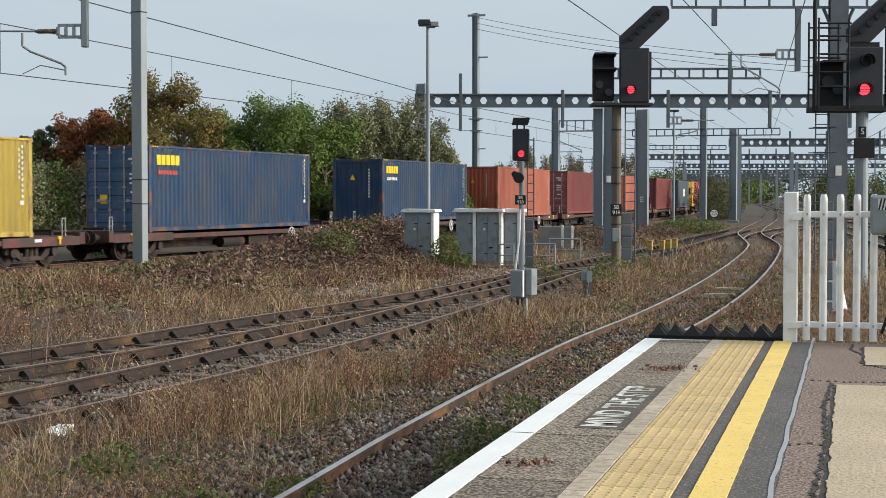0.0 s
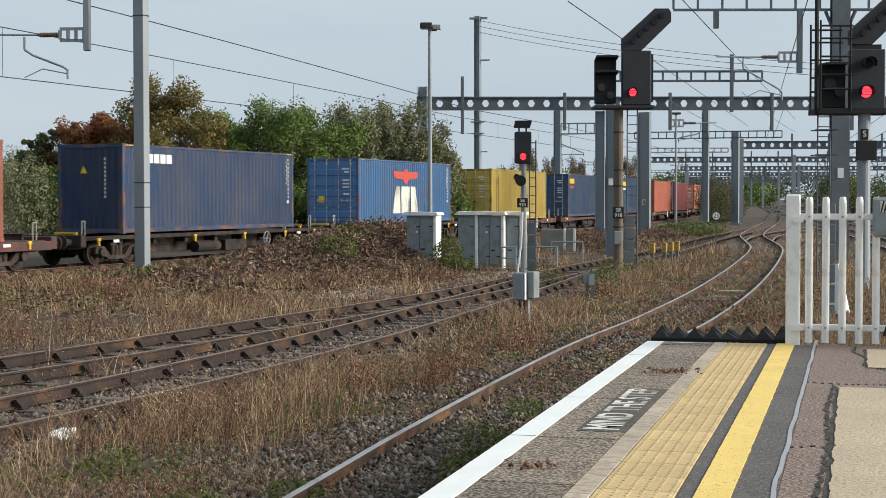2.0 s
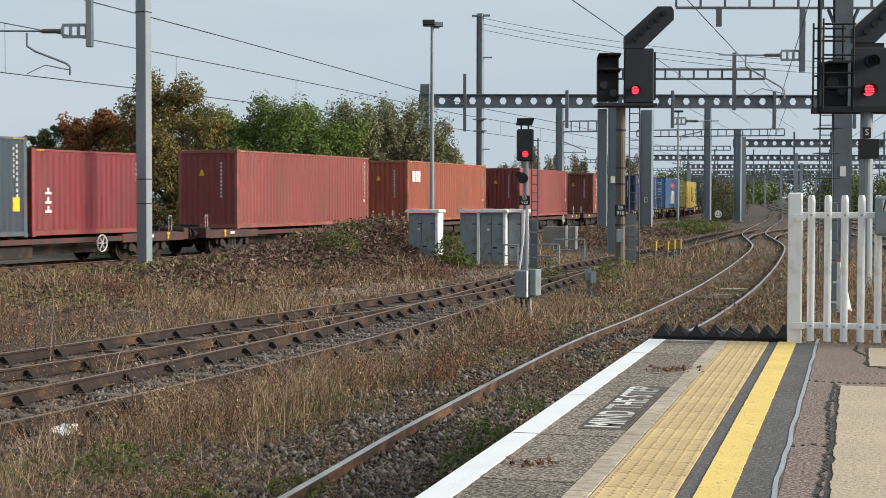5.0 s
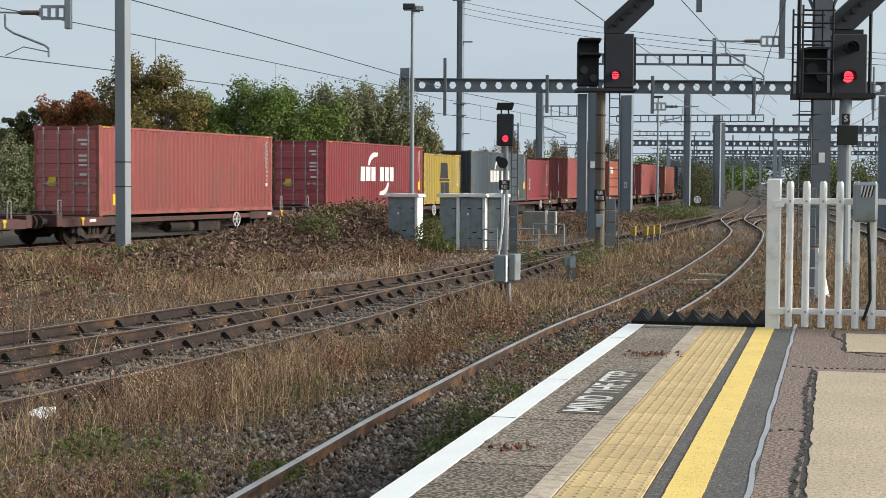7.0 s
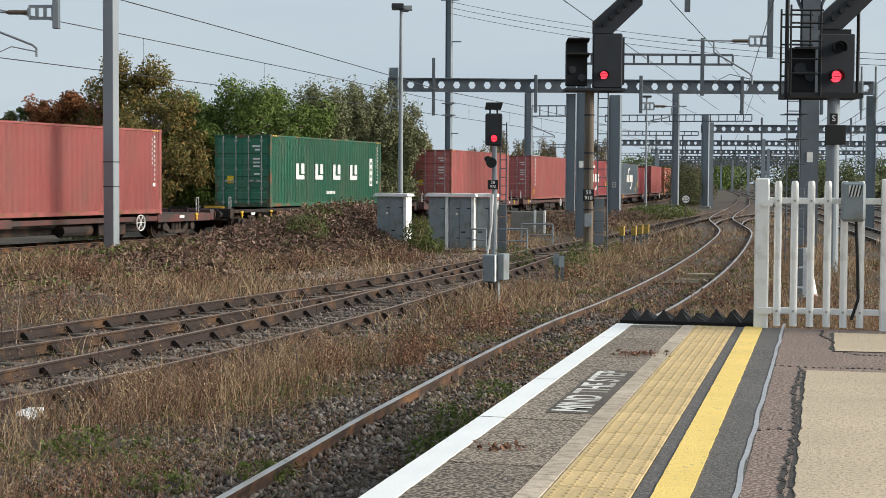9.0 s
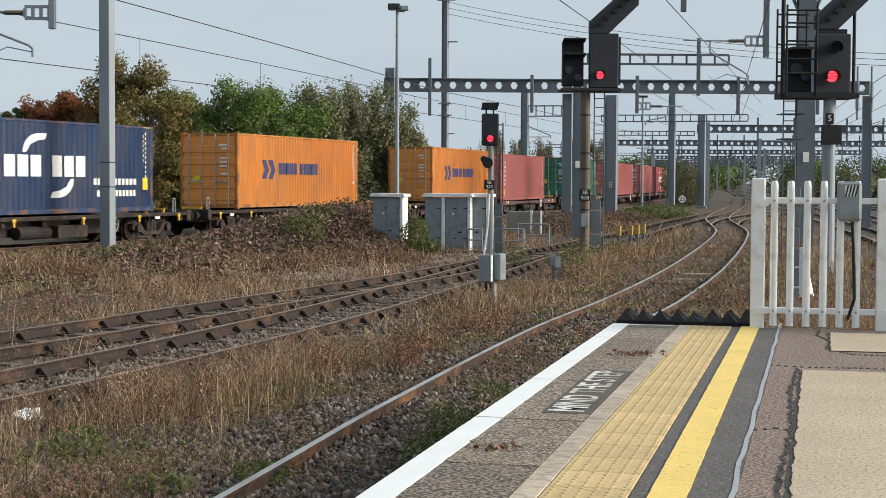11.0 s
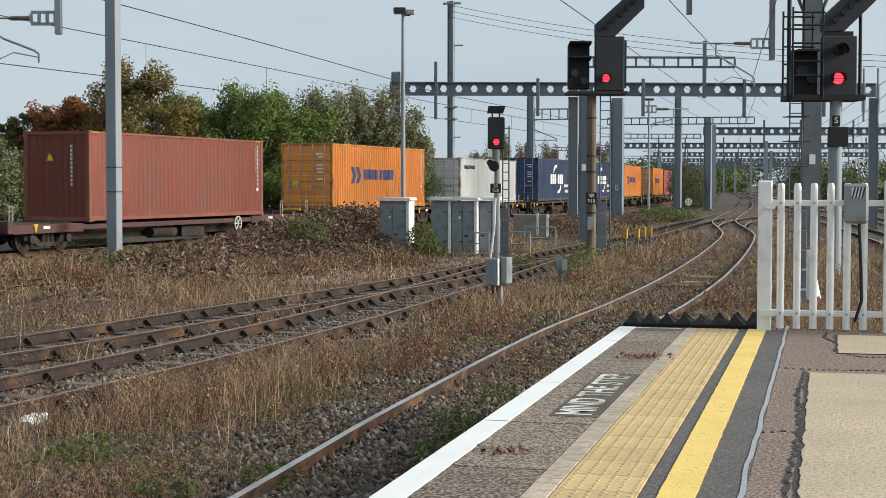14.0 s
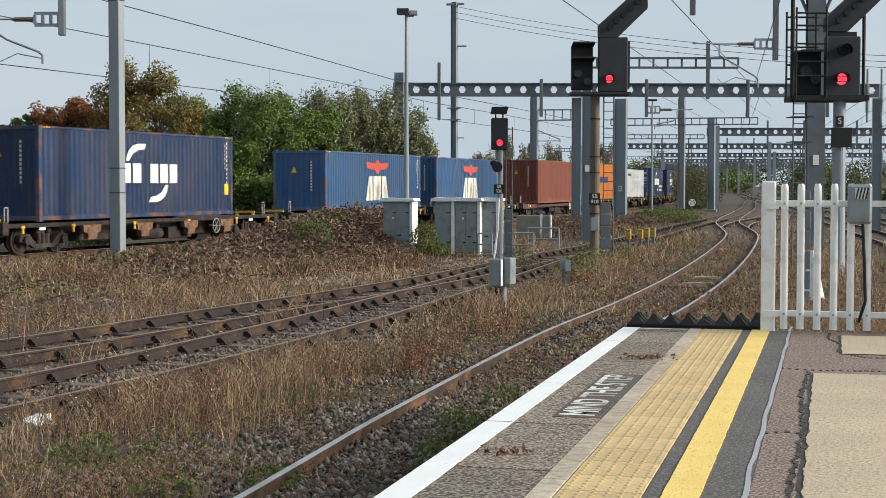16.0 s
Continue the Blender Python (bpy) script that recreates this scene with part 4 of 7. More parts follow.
# ---- overhead line structures ----
def hex_boom(bm, x0, x1, z0, z1, y=0.0, cell=0.86):
    """A castellated beam along x with a row of six-sided openings."""
    n = max(1, round((x1 - x0) / cell))
    p = (x1 - x0) / n
    mid, r = (z0 + z1) / 2, (z1 - z0) * 0.27
    for i in range(n):
        a = x0 + i * p
        c = a + p / 2
        for s in (1, -1):
            top = z1 if s > 0 else z0
            prism(bm, [(a, mid), (c - r * 1.05, mid), (c - r * .5, mid + s * r), (c + r * .5, mid + s * r), (c + r * 1.05, mid), (a + p, mid), (a + p, top), (a, top)], y - .02, y + .02)
    for z in (z0, z1):
        box(bm, x0, x1, y - .13, y + .13, z - .03, z + .03)
    return bm


def ladder_boom(bm, x0, x1, z0, z1, y=0.0, cell=.62, w=.09):
    for z in (z0, z1):
        box(bm, x0, x1, y - w, y + w, z - .045, z + .045)
    n = max(2, round((x1 - x0) / cell))
    for i in range(n + 1):
        x = x0 + (x1 - x0) * i / n
        box(bm, x - .04, x + .04, y - .05, y + .05, z0 + .046, z1 - .046)
    return bm


def h_column(bm, w, d, z0, z1):
    """An H-section column, in one outline."""
    a, b, t = w / 2, d / 2, .03
    out = [(-a, -b), (a, -b), (a, -b + t), (.025, -b + t), (.025, b - t), (a, b - t), (a, b), (-a, b), (-a, b - t), (-.025, b - t), (-.025, -b + t), (-a, -b + t)]
    lo, hi = [bm.verts.new((x, y, z0)) for x, y in out], [bm.verts.new((x, y, z1)) for x, y in out]
    bm.faces.new(lo[::-1]), bm.faces.new(hi)
    for i in range(12):
        j = (i + 1) % 12
        bm.faces.new((lo[i], lo[j], hi[j], hi[i]))
    bmesh.ops.recalc_face_normals(bm, faces=bm.faces)
    return bm


def cantilever(e, x, y, z, way, reach=2.4, drop=1.2):
    """A drop tube's arm: bracket, insulator, top tube, curved registration tube."""
    s = way
    part("arm_bracket", ladder_boom(bmesh.new(), *sorted((x, x + s * .75)), z - .18, z + .18, y, .25, .03), M_GALV, e)
    part("insulator", rods(*[((x + s * (.78 + .07 * i), y, z), (x + s * (.82 + .07 * i), y, z), .075) for i in range(9)], ((x + s * .75, y, z), (x + s * 1.45, y, z), .045), n=10), M_POLE, e, "ribbed brown insulator")
    part("top_tube", rods(((x + s * 1.42, y, z), (x + s * reach * 1.08, y, z + .02), .03)), M_GALV, e)
    bm = bmesh.new()
    pts = [(x + s * reach * .72, z - .05), (x + s * reach * .72, z - .45), (x + s * reach * .62, z - .62), (x + s * reach * .25, z - .95 * drop / 1.2), (x + s * reach * .2, z - 1.05 * drop / 1.2), (x + s * reach * .2, z - 1.3 * drop / 1.2)]
    for (a, b), (c, d) in zip(pts[:-1], pts[1:]):
        rod(bm, (a, y, b), (c, y, d), .035, 8)
    part("registration_tube", bm, M_GALV, e)
    part("steady_arm", rods(((x + s * reach * .2, y, z - 1.15 * drop / 1.2), (x + s * reach * .5, y, z - 1.0 * drop / 1.2), .018), ((x + s * reach * .5, y, z - 1.0 * drop / 1.2), (x + s * reach * .72, y, z - 1.25 * drop / 1.2), .015)), M_GALV, e)


def mast(name, x, y, z0, z1, w=.45, d=.3, label="grey galvanised H-section overhead line mast", turn=-14, plate=True):
    e = thing(name, pose(x, y, z0, 0, 0, turn), label, "mast", "overhead line masts")
    part("column", h_column(bmesh.new(), d, w, -.3, z1 - z0), M_GALV if y < 60 else M_GALVMID, e).matrix_basis = pose(0, 0, 0, 0, 0, 78)
    part("foundation", boxes((-w * .8, w * .8, -d, d, -.6, .03), bevel=.02), M_CONCRETE, e)
    if plate:
        part("number_plate", boxes((-.1, .1, -d / 2 - .025, -d / 2 - .004, 2.0, 2.35)), M_MARK, e, "small white plate with dark bars")
        part("plate_bars", boxes((-.06, .06, -d / 2 - .033, -d / 2 - .026, 2.07, 2.15), (-.06, .06, -d / 2 - .033, -d / 2 - .026, 2.2, 2.28)), M_MARKBLACK, e)
    return e


# tall column by the goods line, its arm reaching over the rails
near_mast = thing("overhead_mast", pose(-9.3, 47.2, 0.02, 0, 0, -4), "grey galvanised box-section overhead line mast by the goods line", "mast", "overhead line masts")
part("column", boxes((-.19, .19, -.15, .15, -.3, 10.2), bevel=.012), M_GALV, near_mast).matrix_basis = pose(0, 0, 0, 0, 0, -22)
part("foundation", boxes((-.4, .4, -.35, .35, -.6, .03), bevel=.02), M_CONCRETE, near_mast)
for _z in (2.1, 2.85, 7.95):
    part("cable_band", boxes((-.2, .2, -.16, .16, _z, _z + .03)), M_DARK, near_mast).matrix_basis = pose(0, 0, 0, 0, 0, -22)
part("top_arm", ladder_boom(bmesh.new(), -6.4, .2, 9.3, 9.75), M_GALV, near_mast)
part("drop_tube", boxes((-1.81, -1.61, 0, .2, 6.92, 9.3), bevel=.02), M_GALV, near_mast)
cantilever(near_mast, -1.81, .1, 7.42, -1, 2.6, 1.25)

# great portal across the goods lines
portal = thing("overhead_portal", pose(-1.23, 86, 0, 0, 0, 1.0), "galvanised portal gantry with a beam of hexagonal openings", "gantry", "overhead portals")
part("beam", hex_boom(bmesh.new(), -.35, 27.0, 7.36, 8.06), M_GALVDARK, portal, "castellated steel beam")
_c = part("column", h_column(bmesh.new(), .42, .52, -.3, 8.65), M_GALVMID, portal)
_c.matrix_basis = pose(0, 0, 0, 0, 0, 78)
part("brace", rods(((-.95, -.1, 3.2), (-.1, -.1, 7.1), .11)), M_GALV, portal)
for _x, _w in ((9.95, .5), (27.0, .55)):
    share("column", _c, portal, pose(_x, .32, -1.35, 0, 0, 78))
for _x in (2.2, 7.9, 13.8, 19.5, 24):
    part("drop_tube", boxes((_x - .09, _x + .09, -.3, -.14, 6.2 if _x != 2.2 else 6.0, 8.3 if _x != 2.2 else 9.2), bevel=.02), M_GALVDARK, portal)
for _x in (26.2, 27.0):
    part("insulator", rods(*[((_x, -.4, 6.5 + .13 * i), (_x, -.4, 6.57 + .13 * i), .13) for i in range(12)], ((_x, -.4, 5.9), (_x, -.4, 8.9), .06), n=10), M_CABINET, portal, "pale ribbed insulator")
cantilever(portal, 13.8, -.22, 6.6, 1, 2.4, 1.0)

# second-line portal nearer, with a ladder beam
ladder_portal = thing("ladder_gantry", pose(7.52, 70, 0, 0, 0, 0), "galvanised mast carrying a ladder-pattern cantilever beam", "gantry", "overhead portals")
part("column", h_column(bmesh.new(), .34, .4, -.3, 8.4), M_GALVMID, ladder_portal).matrix_basis = pose(0, 0, 0, 0, 0, 78)
part("beam", ladder_boom(bmesh.new(), -.2, 6.88, 7.72, 8.15), M_GALVDARK, ladder_portal, "ladder-pattern beam")
part("drop_tube", boxes((5.4, 5.55, -.2, -.05, 6.3, 8.9)), M_GALVDARK, ladder_portal)
part("number_plate", boxes((-.1, .1, -.2, -.175, 3.0, 3.3)), M_MARK, ladder_portal)

# third, above the bay, its dark column by the signal
bay_gantry = thing("ladder_gantry", pose(15.88, 62, 0, 0, 0, 0), "dark galvanised column carrying a ladder-pattern beam", "gantry", "overhead portals")
part("column", h_column(bmesh.new(), .72, .4, -.3, 10.6), M_GALVDARK, bay_gantry)
part("beam", ladder_boom(bmesh.new(), -6.7, 8, 9.95, 10.5, 0, 1.0), M_GALVDARK, bay_gantry, "ladder-pattern beam")
part("number_plate", boxes((-.12, .12, -.23, -.205, 3.2, 3.6)), M_MARK, bay_gantry)
for _x, _z in ((-5.0, 9.2), (-1.65, 7.4)):
    part("drop_tube", boxes((_x - .1, _x + .1, -.2, 0, _z, 9.9)), M_GALVDARK, bay_gantry)
cantilever(bay_gantry, -1.75, -.1, 8.05, -1, 3.0, 1.6)
part("knee_brace", rods(((-.6, 0, 9.9), (-.3, 0, 9.2), .07), ((.6, 0, 9.9), (.3, 0, 9.2), .07)), M_GALVDARK, bay_gantry)

feeder = mast("feeder_mast", 1.98, 93, 0.0, 13.4, .36, .3, "slim tall grey mast carrying feeder wires", plate=False)
part("crossarm", boxes((-.5, .6, -.06, .06, 13.2, 13.32)), M_GALV, feeder)
part("bracket", boxes((.1, .75, -.05, .05, 10.7, 10.78), (-.4, .4, -.2, .2, 7.0, 7.06), (-.4, .4, -.2, .2, 6.3, 6.36), (.15, .6, -.05, .05, 5.2, 5.26)), M_GALV, feeder)
m977 = mast("overhead_mast", 8.2, 112, 0.0, 8.9, .52, .35)
part("beam", ladder_boom(bmesh.new(), .2, 3.3, 7.1, 7.85, 0, .6), M_GALV, m977)
part("arm", rods(((.2, 0, 6.4), (1.9, 0, 5.7), .04), ((.2, 0, 5.6), (1.9, 0, 5.6), .03), ((1.9, 0, 5.7), (1.9, 0, 5.5), .04)), M_GALV, m977)
mast("overhead_mast", 12.95, 100, 0.0, 8.0, .8, .4)
m1245 = mast("overhead_mast", 22.0, 130, 0.0, 9.9, .55, .4, plate=False)
part("beam", ladder_boom(bmesh.new(), -6.0, 6.3, 7.5, 8.05, 0, .7), M_GALVDARK, m1245)
m1297 = mast("overhead_mast", 28.3, 150, 0.0, 8.9, .7, .45, plate=False)

# the row of portals that leads away
_k = 0
for _d in (152, 208, 268, 330, 395, 460, 540):
    _k += 1
    _left = (29.2, 27.5, 42, 52, 62, 72, 86)[_k - 1]
    _g = thing("overhead_portal", pose(_left, _d, 0, 0, 0, -1.5), "far galvanised portal with a beam of hexagonal openings", "gantry", "overhead portals")
    part("beam", hex_boom(bmesh.new(), -1, 38, 7.3, 8.05, 0, .9), M_GALVDARK, _g, "castellated steel beam")
    for _x in (0, 19.5, 38):
        part("column", h_column(bmesh.new(), .5, .4, -.3, 8.3), M_GALVMID, _g)
        _g.children[-1].matrix_basis = pose(_x, 0, 0)
    for _x in (5, 8.6, 13.8, 17.4, 24, 28, 33):
        part("drop_tube", boxes((_x - .08, _x + .08, -.16, 0, 6.0, 8.8)), M_GALVDARK, _g)
        part("arm", rods(((_x, -.1, 6.3), (_x - 1.9, -.1, 6.35), .045), ((_x - 1.4, -.1, 6.3), (_x - .5, -.1, 5.4), .035)), M_GALVDARK, _g)
    if _d < 300:
        for _z in (6.4, 7.0):
            part("side_beam", ladder_boom(bmesh.new(), -9.5, -1.2, _z + .6, _z + 1.0, .3, .7), M_GALVDARK, _g) if _z == 6.4 else None


# ---- wires ----
def wire(name, pts, r=.014, label="thin overhead wire", parent=None):
    cu = bpy.data.curves.new(name, "CURVE")
    cu.dimensions, cu.bevel_depth, cu.bevel_resolution = "3D", r, 1
    sp = cu.splines.new("POLY")
    sp.points.add(len(pts) - 1)
    for q, p in zip(sp.points, pts):
        q.co = (*p, 1)
    cu.materials.append(M_WIRE)
    ob = new(name, cu)
    ob.parent = parent
    if parent is None:
        tagged(ob, label, "wire", "overhead wires")
    return ob


def catenary(line, z_contact, z_top, span, label, sag=.35, start=0, fall=0.0):
    """Contact wire, bearer with sag and droppers along a plan line."""
    e = thing("overhead_line", Matrix(), label, "wire", "overhead wires")
    top = []
    last = 0
    for i, (x, y) in enumerate(line):
        u = ((i + start) % span) / span
        z = z_top - sag * 4 * u * (1 - u) - fall * min(i, 58)
        top.append((x, y, z))
        if i % 6 == 3:
            wire("dropper", [(x, y, z), (x, y, z_contact)], .008, parent=e)
    wire("bearer_wire", top, .016, parent=e)
    wire("contact_wire", [(x, y, z_contact) for x, y in line], .016, parent=e)


GOODS_WIRE = np.array([train_at(s).translation.xy for s in np.arange(-60, 400, 1.6)])
catenary(GOODS_WIRE, 6.0, 8.32, 60, "contact and bearer wires over the goods line", .0, 0, .026)
wire("feeder_wire", [(*train_at(s, 0, -1.0).translation.xy, 8.25 - .034 * min(s, 32)) for s in np.arange(-60, 400, 4.0)], .018, "feeder wire beside the goods line")
for _i in range(3):
    wire("feeder_wire", [(1.97 + 21 * t, 93 - 28 * t, 13.15 - .35 * _i - (5.4 - .1 * _i) * t - 1.2 * 4 * t * (1 - t) * .5) for t in np.linspace(0, 1, 20)], .014, "slack feeder wire across the yard")
for _a, _b in (((3.6, 45, 8.12), (26, 132, 8.6)), ((6.7, 45, 8.4), (30, 132, 9.2)), ((9.6, 40, 8.2), (31, 150, 7.2)), ((13.5, 30, 7.4), (38, 152, 7.0)), ((18.5, 52, 5.4), (39, 152, 5.4))):
    wire("contact_wire", [tuple(np.array(_a) + (np.array(_b) - np.array(_a)) * t) for t in (0, 1)], .016, "wire running away over the lines")
    wire("bearer_wire", [tuple(np.array(_a) + (np.array(_b) - np.array(_a)) * t - np.array((0, 0, 1.1 + 1.2 * t * (1 - t)))) for t in np.linspace(.3, 1, 12)], .012, "wire running away over the lines")
for _pts in MAINS[:3]:
    _l = spline(_pts, 2.0)[20:170]
    catenary(_l, 5.2, 6.6, 30, "contact and bearer wires over a main line", .6)


# ---- signals ----
def text_on(name, body, size, m, material, parent):
    f = bpy.data.curves.new(name, "FONT")
    f.body, f.align_x, f.align_y, f.size, f.extrude = body, "CENTER", "CENTER", size, .002
    ob = new(name, f)
    me = bpy.data.meshes.new_from_object(ob.evaluated_get(bpy.context.evaluated_depsgraph_get()))
    bpy.data.objects.remove(ob)
    me.materials.append(material)
    o = new(name, me)
    o.parent = parent
    o.matrix_basis = m
    return o


FACE = (90, 0, 0)


def lamp_unit(e, x, z, r, y, lit=True):
    hood = bmesh.new()
    n = 16
    for i in range(n):
        a0, a1 = math.pi * (-.15 + 1.3 * i / n), math.pi * (-.15 + 1.3 * (i + 1) / n)
        for q in (1,):
            v = [bm_v for bm_v in (hood.verts.new((x + r * 1.25 * math.cos(a0), y, z + r * 1.25 * math.sin(a0))), hood.verts.new((x + r * 1.25 * math.cos(a1), y, z + r * 1.25 * math.sin(a1))), hood.verts.new((x + r * 1.25 * math.cos(a1), y - .28, z + r * 1.25 * math.sin(a1))), hood.verts.new((x + r * 1.25 * math.cos(a0), y - .28, z + r * 1.25 * math.sin(a0))))]
            hood.faces.new(v)
    bmesh.ops.remove_doubles(hood, verts=hood.verts[:], dist=.0005)
    bmesh.ops.solidify(hood, geom=hood.faces[:], thickness=.012)
    part("hood", hood, M_BLACK, e)
    part("lens", rods(((x, y - .03, z), (x, y + .02, z), r), n=20), M_LAMPRED if lit else M_BLACK, e, "lit red lens" if lit else "unlit dark lens")
    if lit:
        for k in (-.45, 0, .45):
            part("lens_louvre", boxes((x - r, x + r, y - .1, y - .035, z + k * r - .008, z + k * r + .008)), M_BLACK, e)


def ladder_run(e, x0, x1, y, z0, z1, name="ladder"):
    bm = rods(((x0, y, z0), (x0, y, z1), .022), ((x1, y, z0), (x1, y, z1), .022))
    z = z0 + .2
    while z < z1:
        rod(bm, (x0, y, z), (x1, y, z), .014, 6)
        z += .28
    return part(name, bm, M_GALVDARK, e)


def feather(e, x, z, y, s=1.0):
    """A slanting route-indicator box with a row of five dark lamps."""
    bm = prism(bmesh.new(), [(x, z), (x, z + .38 * s), (x + 1.03 * s, z + 1.32 * s), (x + 1.47 * s, z + 1.32 * s), (x + 1.55 * s, z + 1.2 * s), (x + 1.55 * s, z + .9 * s), (x + .62 * s, z)], y, y + .3)
    part("route_indicator", bm, M_DARK, e, "dark slanting route indicator box")
    for i in range(5):
        part("indicator_lamp", rods(((x + (.36 + .22 * i) * s, y - .07, z + (.3 + .2 * i) * s), (x + (.36 + .22 * i) * s, y, z + (.3 + .2 * i) * s), .085 * s), n=14), M_BLACK, e)


def signal_918():
    e = thing("colour_light_signal", pose(5.5, 48.8, -.15), "colour-light signal showing red on a weathered brown post", "signal", "railway signals")
    part("post", rod(bmesh.new(), (0, 0, -.3), (0, 0, 5.45), .155, 14, .145), M_POLE, e)
    part("stage", boxes((-.8, 1.1, -.35, .75, 5.38, 5.46)), M_DARK, e)
    part("signal_head", boxes((.09, 1.02, -.1, .15, 5.48, 7.2), bevel=.03), M_DARK, e, "dark grey signal head")
    part("head_back", boxes((.95, 1.12, .16, .5, 5.6, 7.1)), M_DARK, e)
    lamp_unit(e, .43, 5.88, .12, -.11)
    feather(e, .09, 7.2, -.1)
    part("subsidiary_box", boxes((-.74, -.07, .05, .4, 5.55, 6.95), bevel=.02), M_BLACK, e, "black shunt signal box with hoods")
    for z, w in ((6.92, .5), (6.45, .45)):
        h = part("hood", prism(bmesh.new(), [(-.36, 0), (.36, 0), (.33, .05), (-.33, .05)], -.45, .05), M_BLACK, e)
        h.matrix_basis = pose(-.4, .05, z, 0, 0, 0) @ pose(0, 0, 0, -8, 0, 0)
    part("subsidiary_lamp", rods(((-.55, -.05, 6.05), (-.55, .08, 6.05), .12), ((-.25, -.05, 5.8), (-.25, .08, 5.8), .12), n=14), M_DARK, e)
    ladder_run(e, .3, .62, .2, .2, 5.4)
    part("ladder_guard", boxes(*[(.18, .5, -.02, .02, z, z + .34) for z in (.5, .88, 1.26, 1.64)], bevel=.01), M_GALVDARK, e, "grey ladder guard panels")
    part("number_plate", boxes((-.2, .15, -.2, -.17, 1.9, 2.27), bevel=.006), M_BLACK, e, "black plate lettered SB 918")
    text_on("plate_letters", "SB", .17, pose(-.02, -.204, 2.17, *FACE), M_MARK, e)
    text_on("plate_letters", "918", .17, pose(-.02, -.204, 2.0, *FACE), M_MARK, e)
    part("junction_box", boxes((-.15, .09, -.28, -.16, 1.08, 1.5), bevel=.015), M_CABINET, e)
    part("band", rods(*[((0, 0, z), (0, 0, z + .05), .165) for z in (1.6, 2.9, 3.4, 4.6)], n=14), M_DARK, e)


def signal_920():
    e = thing("colour_light_signal", pose(2.5, 49.4, -.05), "slim colour-light signal showing red beside relay cabinets", "signal", "railway signals")
    part("post", rod(bmesh.new(), (.03, 0, -.3), (.03, 0, 3.6), .1, 12, .08), M_GALV, e)
    part("signal_head", boxes((-.27, .27, -.12, .12, 3.55, 4.58), bevel=.04), M_DARK, e, "dark grey signal head")
    part("top_box", prism(bmesh.new(), [(-.29, 4.7), (.22, 4.7), (.29, 4.93), (-.25, 4.93)], -.12, .14), M_BLACK, e)
    for x in (-.15, .08):
        part("bracket", boxes((x, x + .05, -.02, .02, 4.55, 4.72)), M_BLACK, e)
    lamp_unit(e, 0, 3.78, .1, -.13)
    part("side_lamp", rods(((-.08, -.25, 3.0), (-.08, .12, 3.03), .17), ((-.2, -.15, 3.12), (-.2, .1, 3.12), .1), n=14), M_BLACK, e, "black auxiliary lamp unit")
    ladder_run(e, .22, .42, .1, .1, 4.3)
    part("ladder_guard", boxes(*[(.17, .42, .02, .06, z, z + .36) for z in (.1, .5, .9, 1.3)], bevel=.01), M_GALVDARK, e, "dark ladder guard panels")
    part("number_plate", boxes((-.19, .15, -.15, -.12, 2.15, 2.45), bevel=.006), M_BLACK, e, "black plate lettered SB 920")
    text_on("plate_letters", "SB", .14, pose(-.02, -.154, 2.37, *FACE), M_MARK, e)
    text_on("plate_letters", "920", .14, pose(-.02, -.154, 2.23, *FACE), M_MARK, e)
    part("cable_guard", rods(((-.2, -.1, -.1), (-.06, -.1, 1.0), .035), ((-.06, -.1, 1.0), (-.02, -.1, 2.0), .035)), M_WHITE, e)


def signal_right():
    e = thing("colour_light_signal", pose(11.7, 43, -.2), "tall colour-light signal showing red with a caged stage", "signal", "railway signals")
    part("post", rod(bmesh.new(), (0, 0, -.2), (0, 0, 5.0), .2, 16, .17), M_GALV, e)
    part("stage", boxes((-1.35, .75, -.3, .9, 4.93, 5.08)), M_BLACK, e)
    part("signal_head", boxes((-.43, .54, -.15, .12, 5.05, 6.72), bevel=.03), M_DARK, e, "dark grey signal head")
    part("head_cap", boxes((-.33, .44, -.1, .1, 6.72, 6.85)), M_BLACK, e)
    lamp_unit(e, .0, 5.53, .155, -.16)
    lamp_unit(e, .06, 6.32, .15, -.16, False)
    feather(e, -.43, 6.86, -.12, 1.0)
    part("subsidiary_box", boxes((-1.2, -.5, .1, .45, 5.1, 6.35), bevel=.02), M_BLACK, e, "black subsidiary box")
    part("hood", boxes((-1.15, -.55, -.35, .1, 6.28, 6.34)), M_BLACK, e)
    part("subsidiary_lamp", rods(((-.95, -.02, 5.75), (-.95, .1, 5.75), .17), ((-.68, -.02, 5.55), (-.68, .1, 5.55), .15), n=14), M_DARK, e)
    for y in (-.3, .85):
        for z in (5.6, 6.0, 6.5, 7.0, 7.35):
            part("cage_rail", rods(((-1.32, y, z), (-.4, y, z), .028)), M_BLACK, e)
        for x in (-1.3, -.46):
            part("cage_post", rods(((x, y, 5.0), (x, y, 7.5), .03)), M_BLACK, e)
    part("ladder_pole", rods(((-1.36, -.1, 4.9), (-1.36, -.1, 9.0), .06), ((.72, .2, 5.0), (.72, .2, 7.6), .05)), M_BLACK, e)
    ladder_run(e, -1.15, -.8, .6, .2, 5.0)
    part("ladder_hoop", rods(*[((-1.3, .3 + .5 * k, z), (-.65, .3 + .5 * k, z), .018) for z in (2.4, 3.1, 3.8, 4.5) for k in (0, 1)]), M_GALVDARK, e)["kind"] = "stuff"
    part("sign_plate", boxes((-.29, .29, -.26, -.22, 3.63, 4.18), bevel=.01), M_BLACK, e, "black square plate")
    part("letter_plate", boxes((-.16, .06, -.23, -.2, 4.2, 4.5)), M_BLACK, e)
    text_on("plate_letter", "S", .24, pose(-.05, -.234, 4.36, *FACE), M_MARK, e)


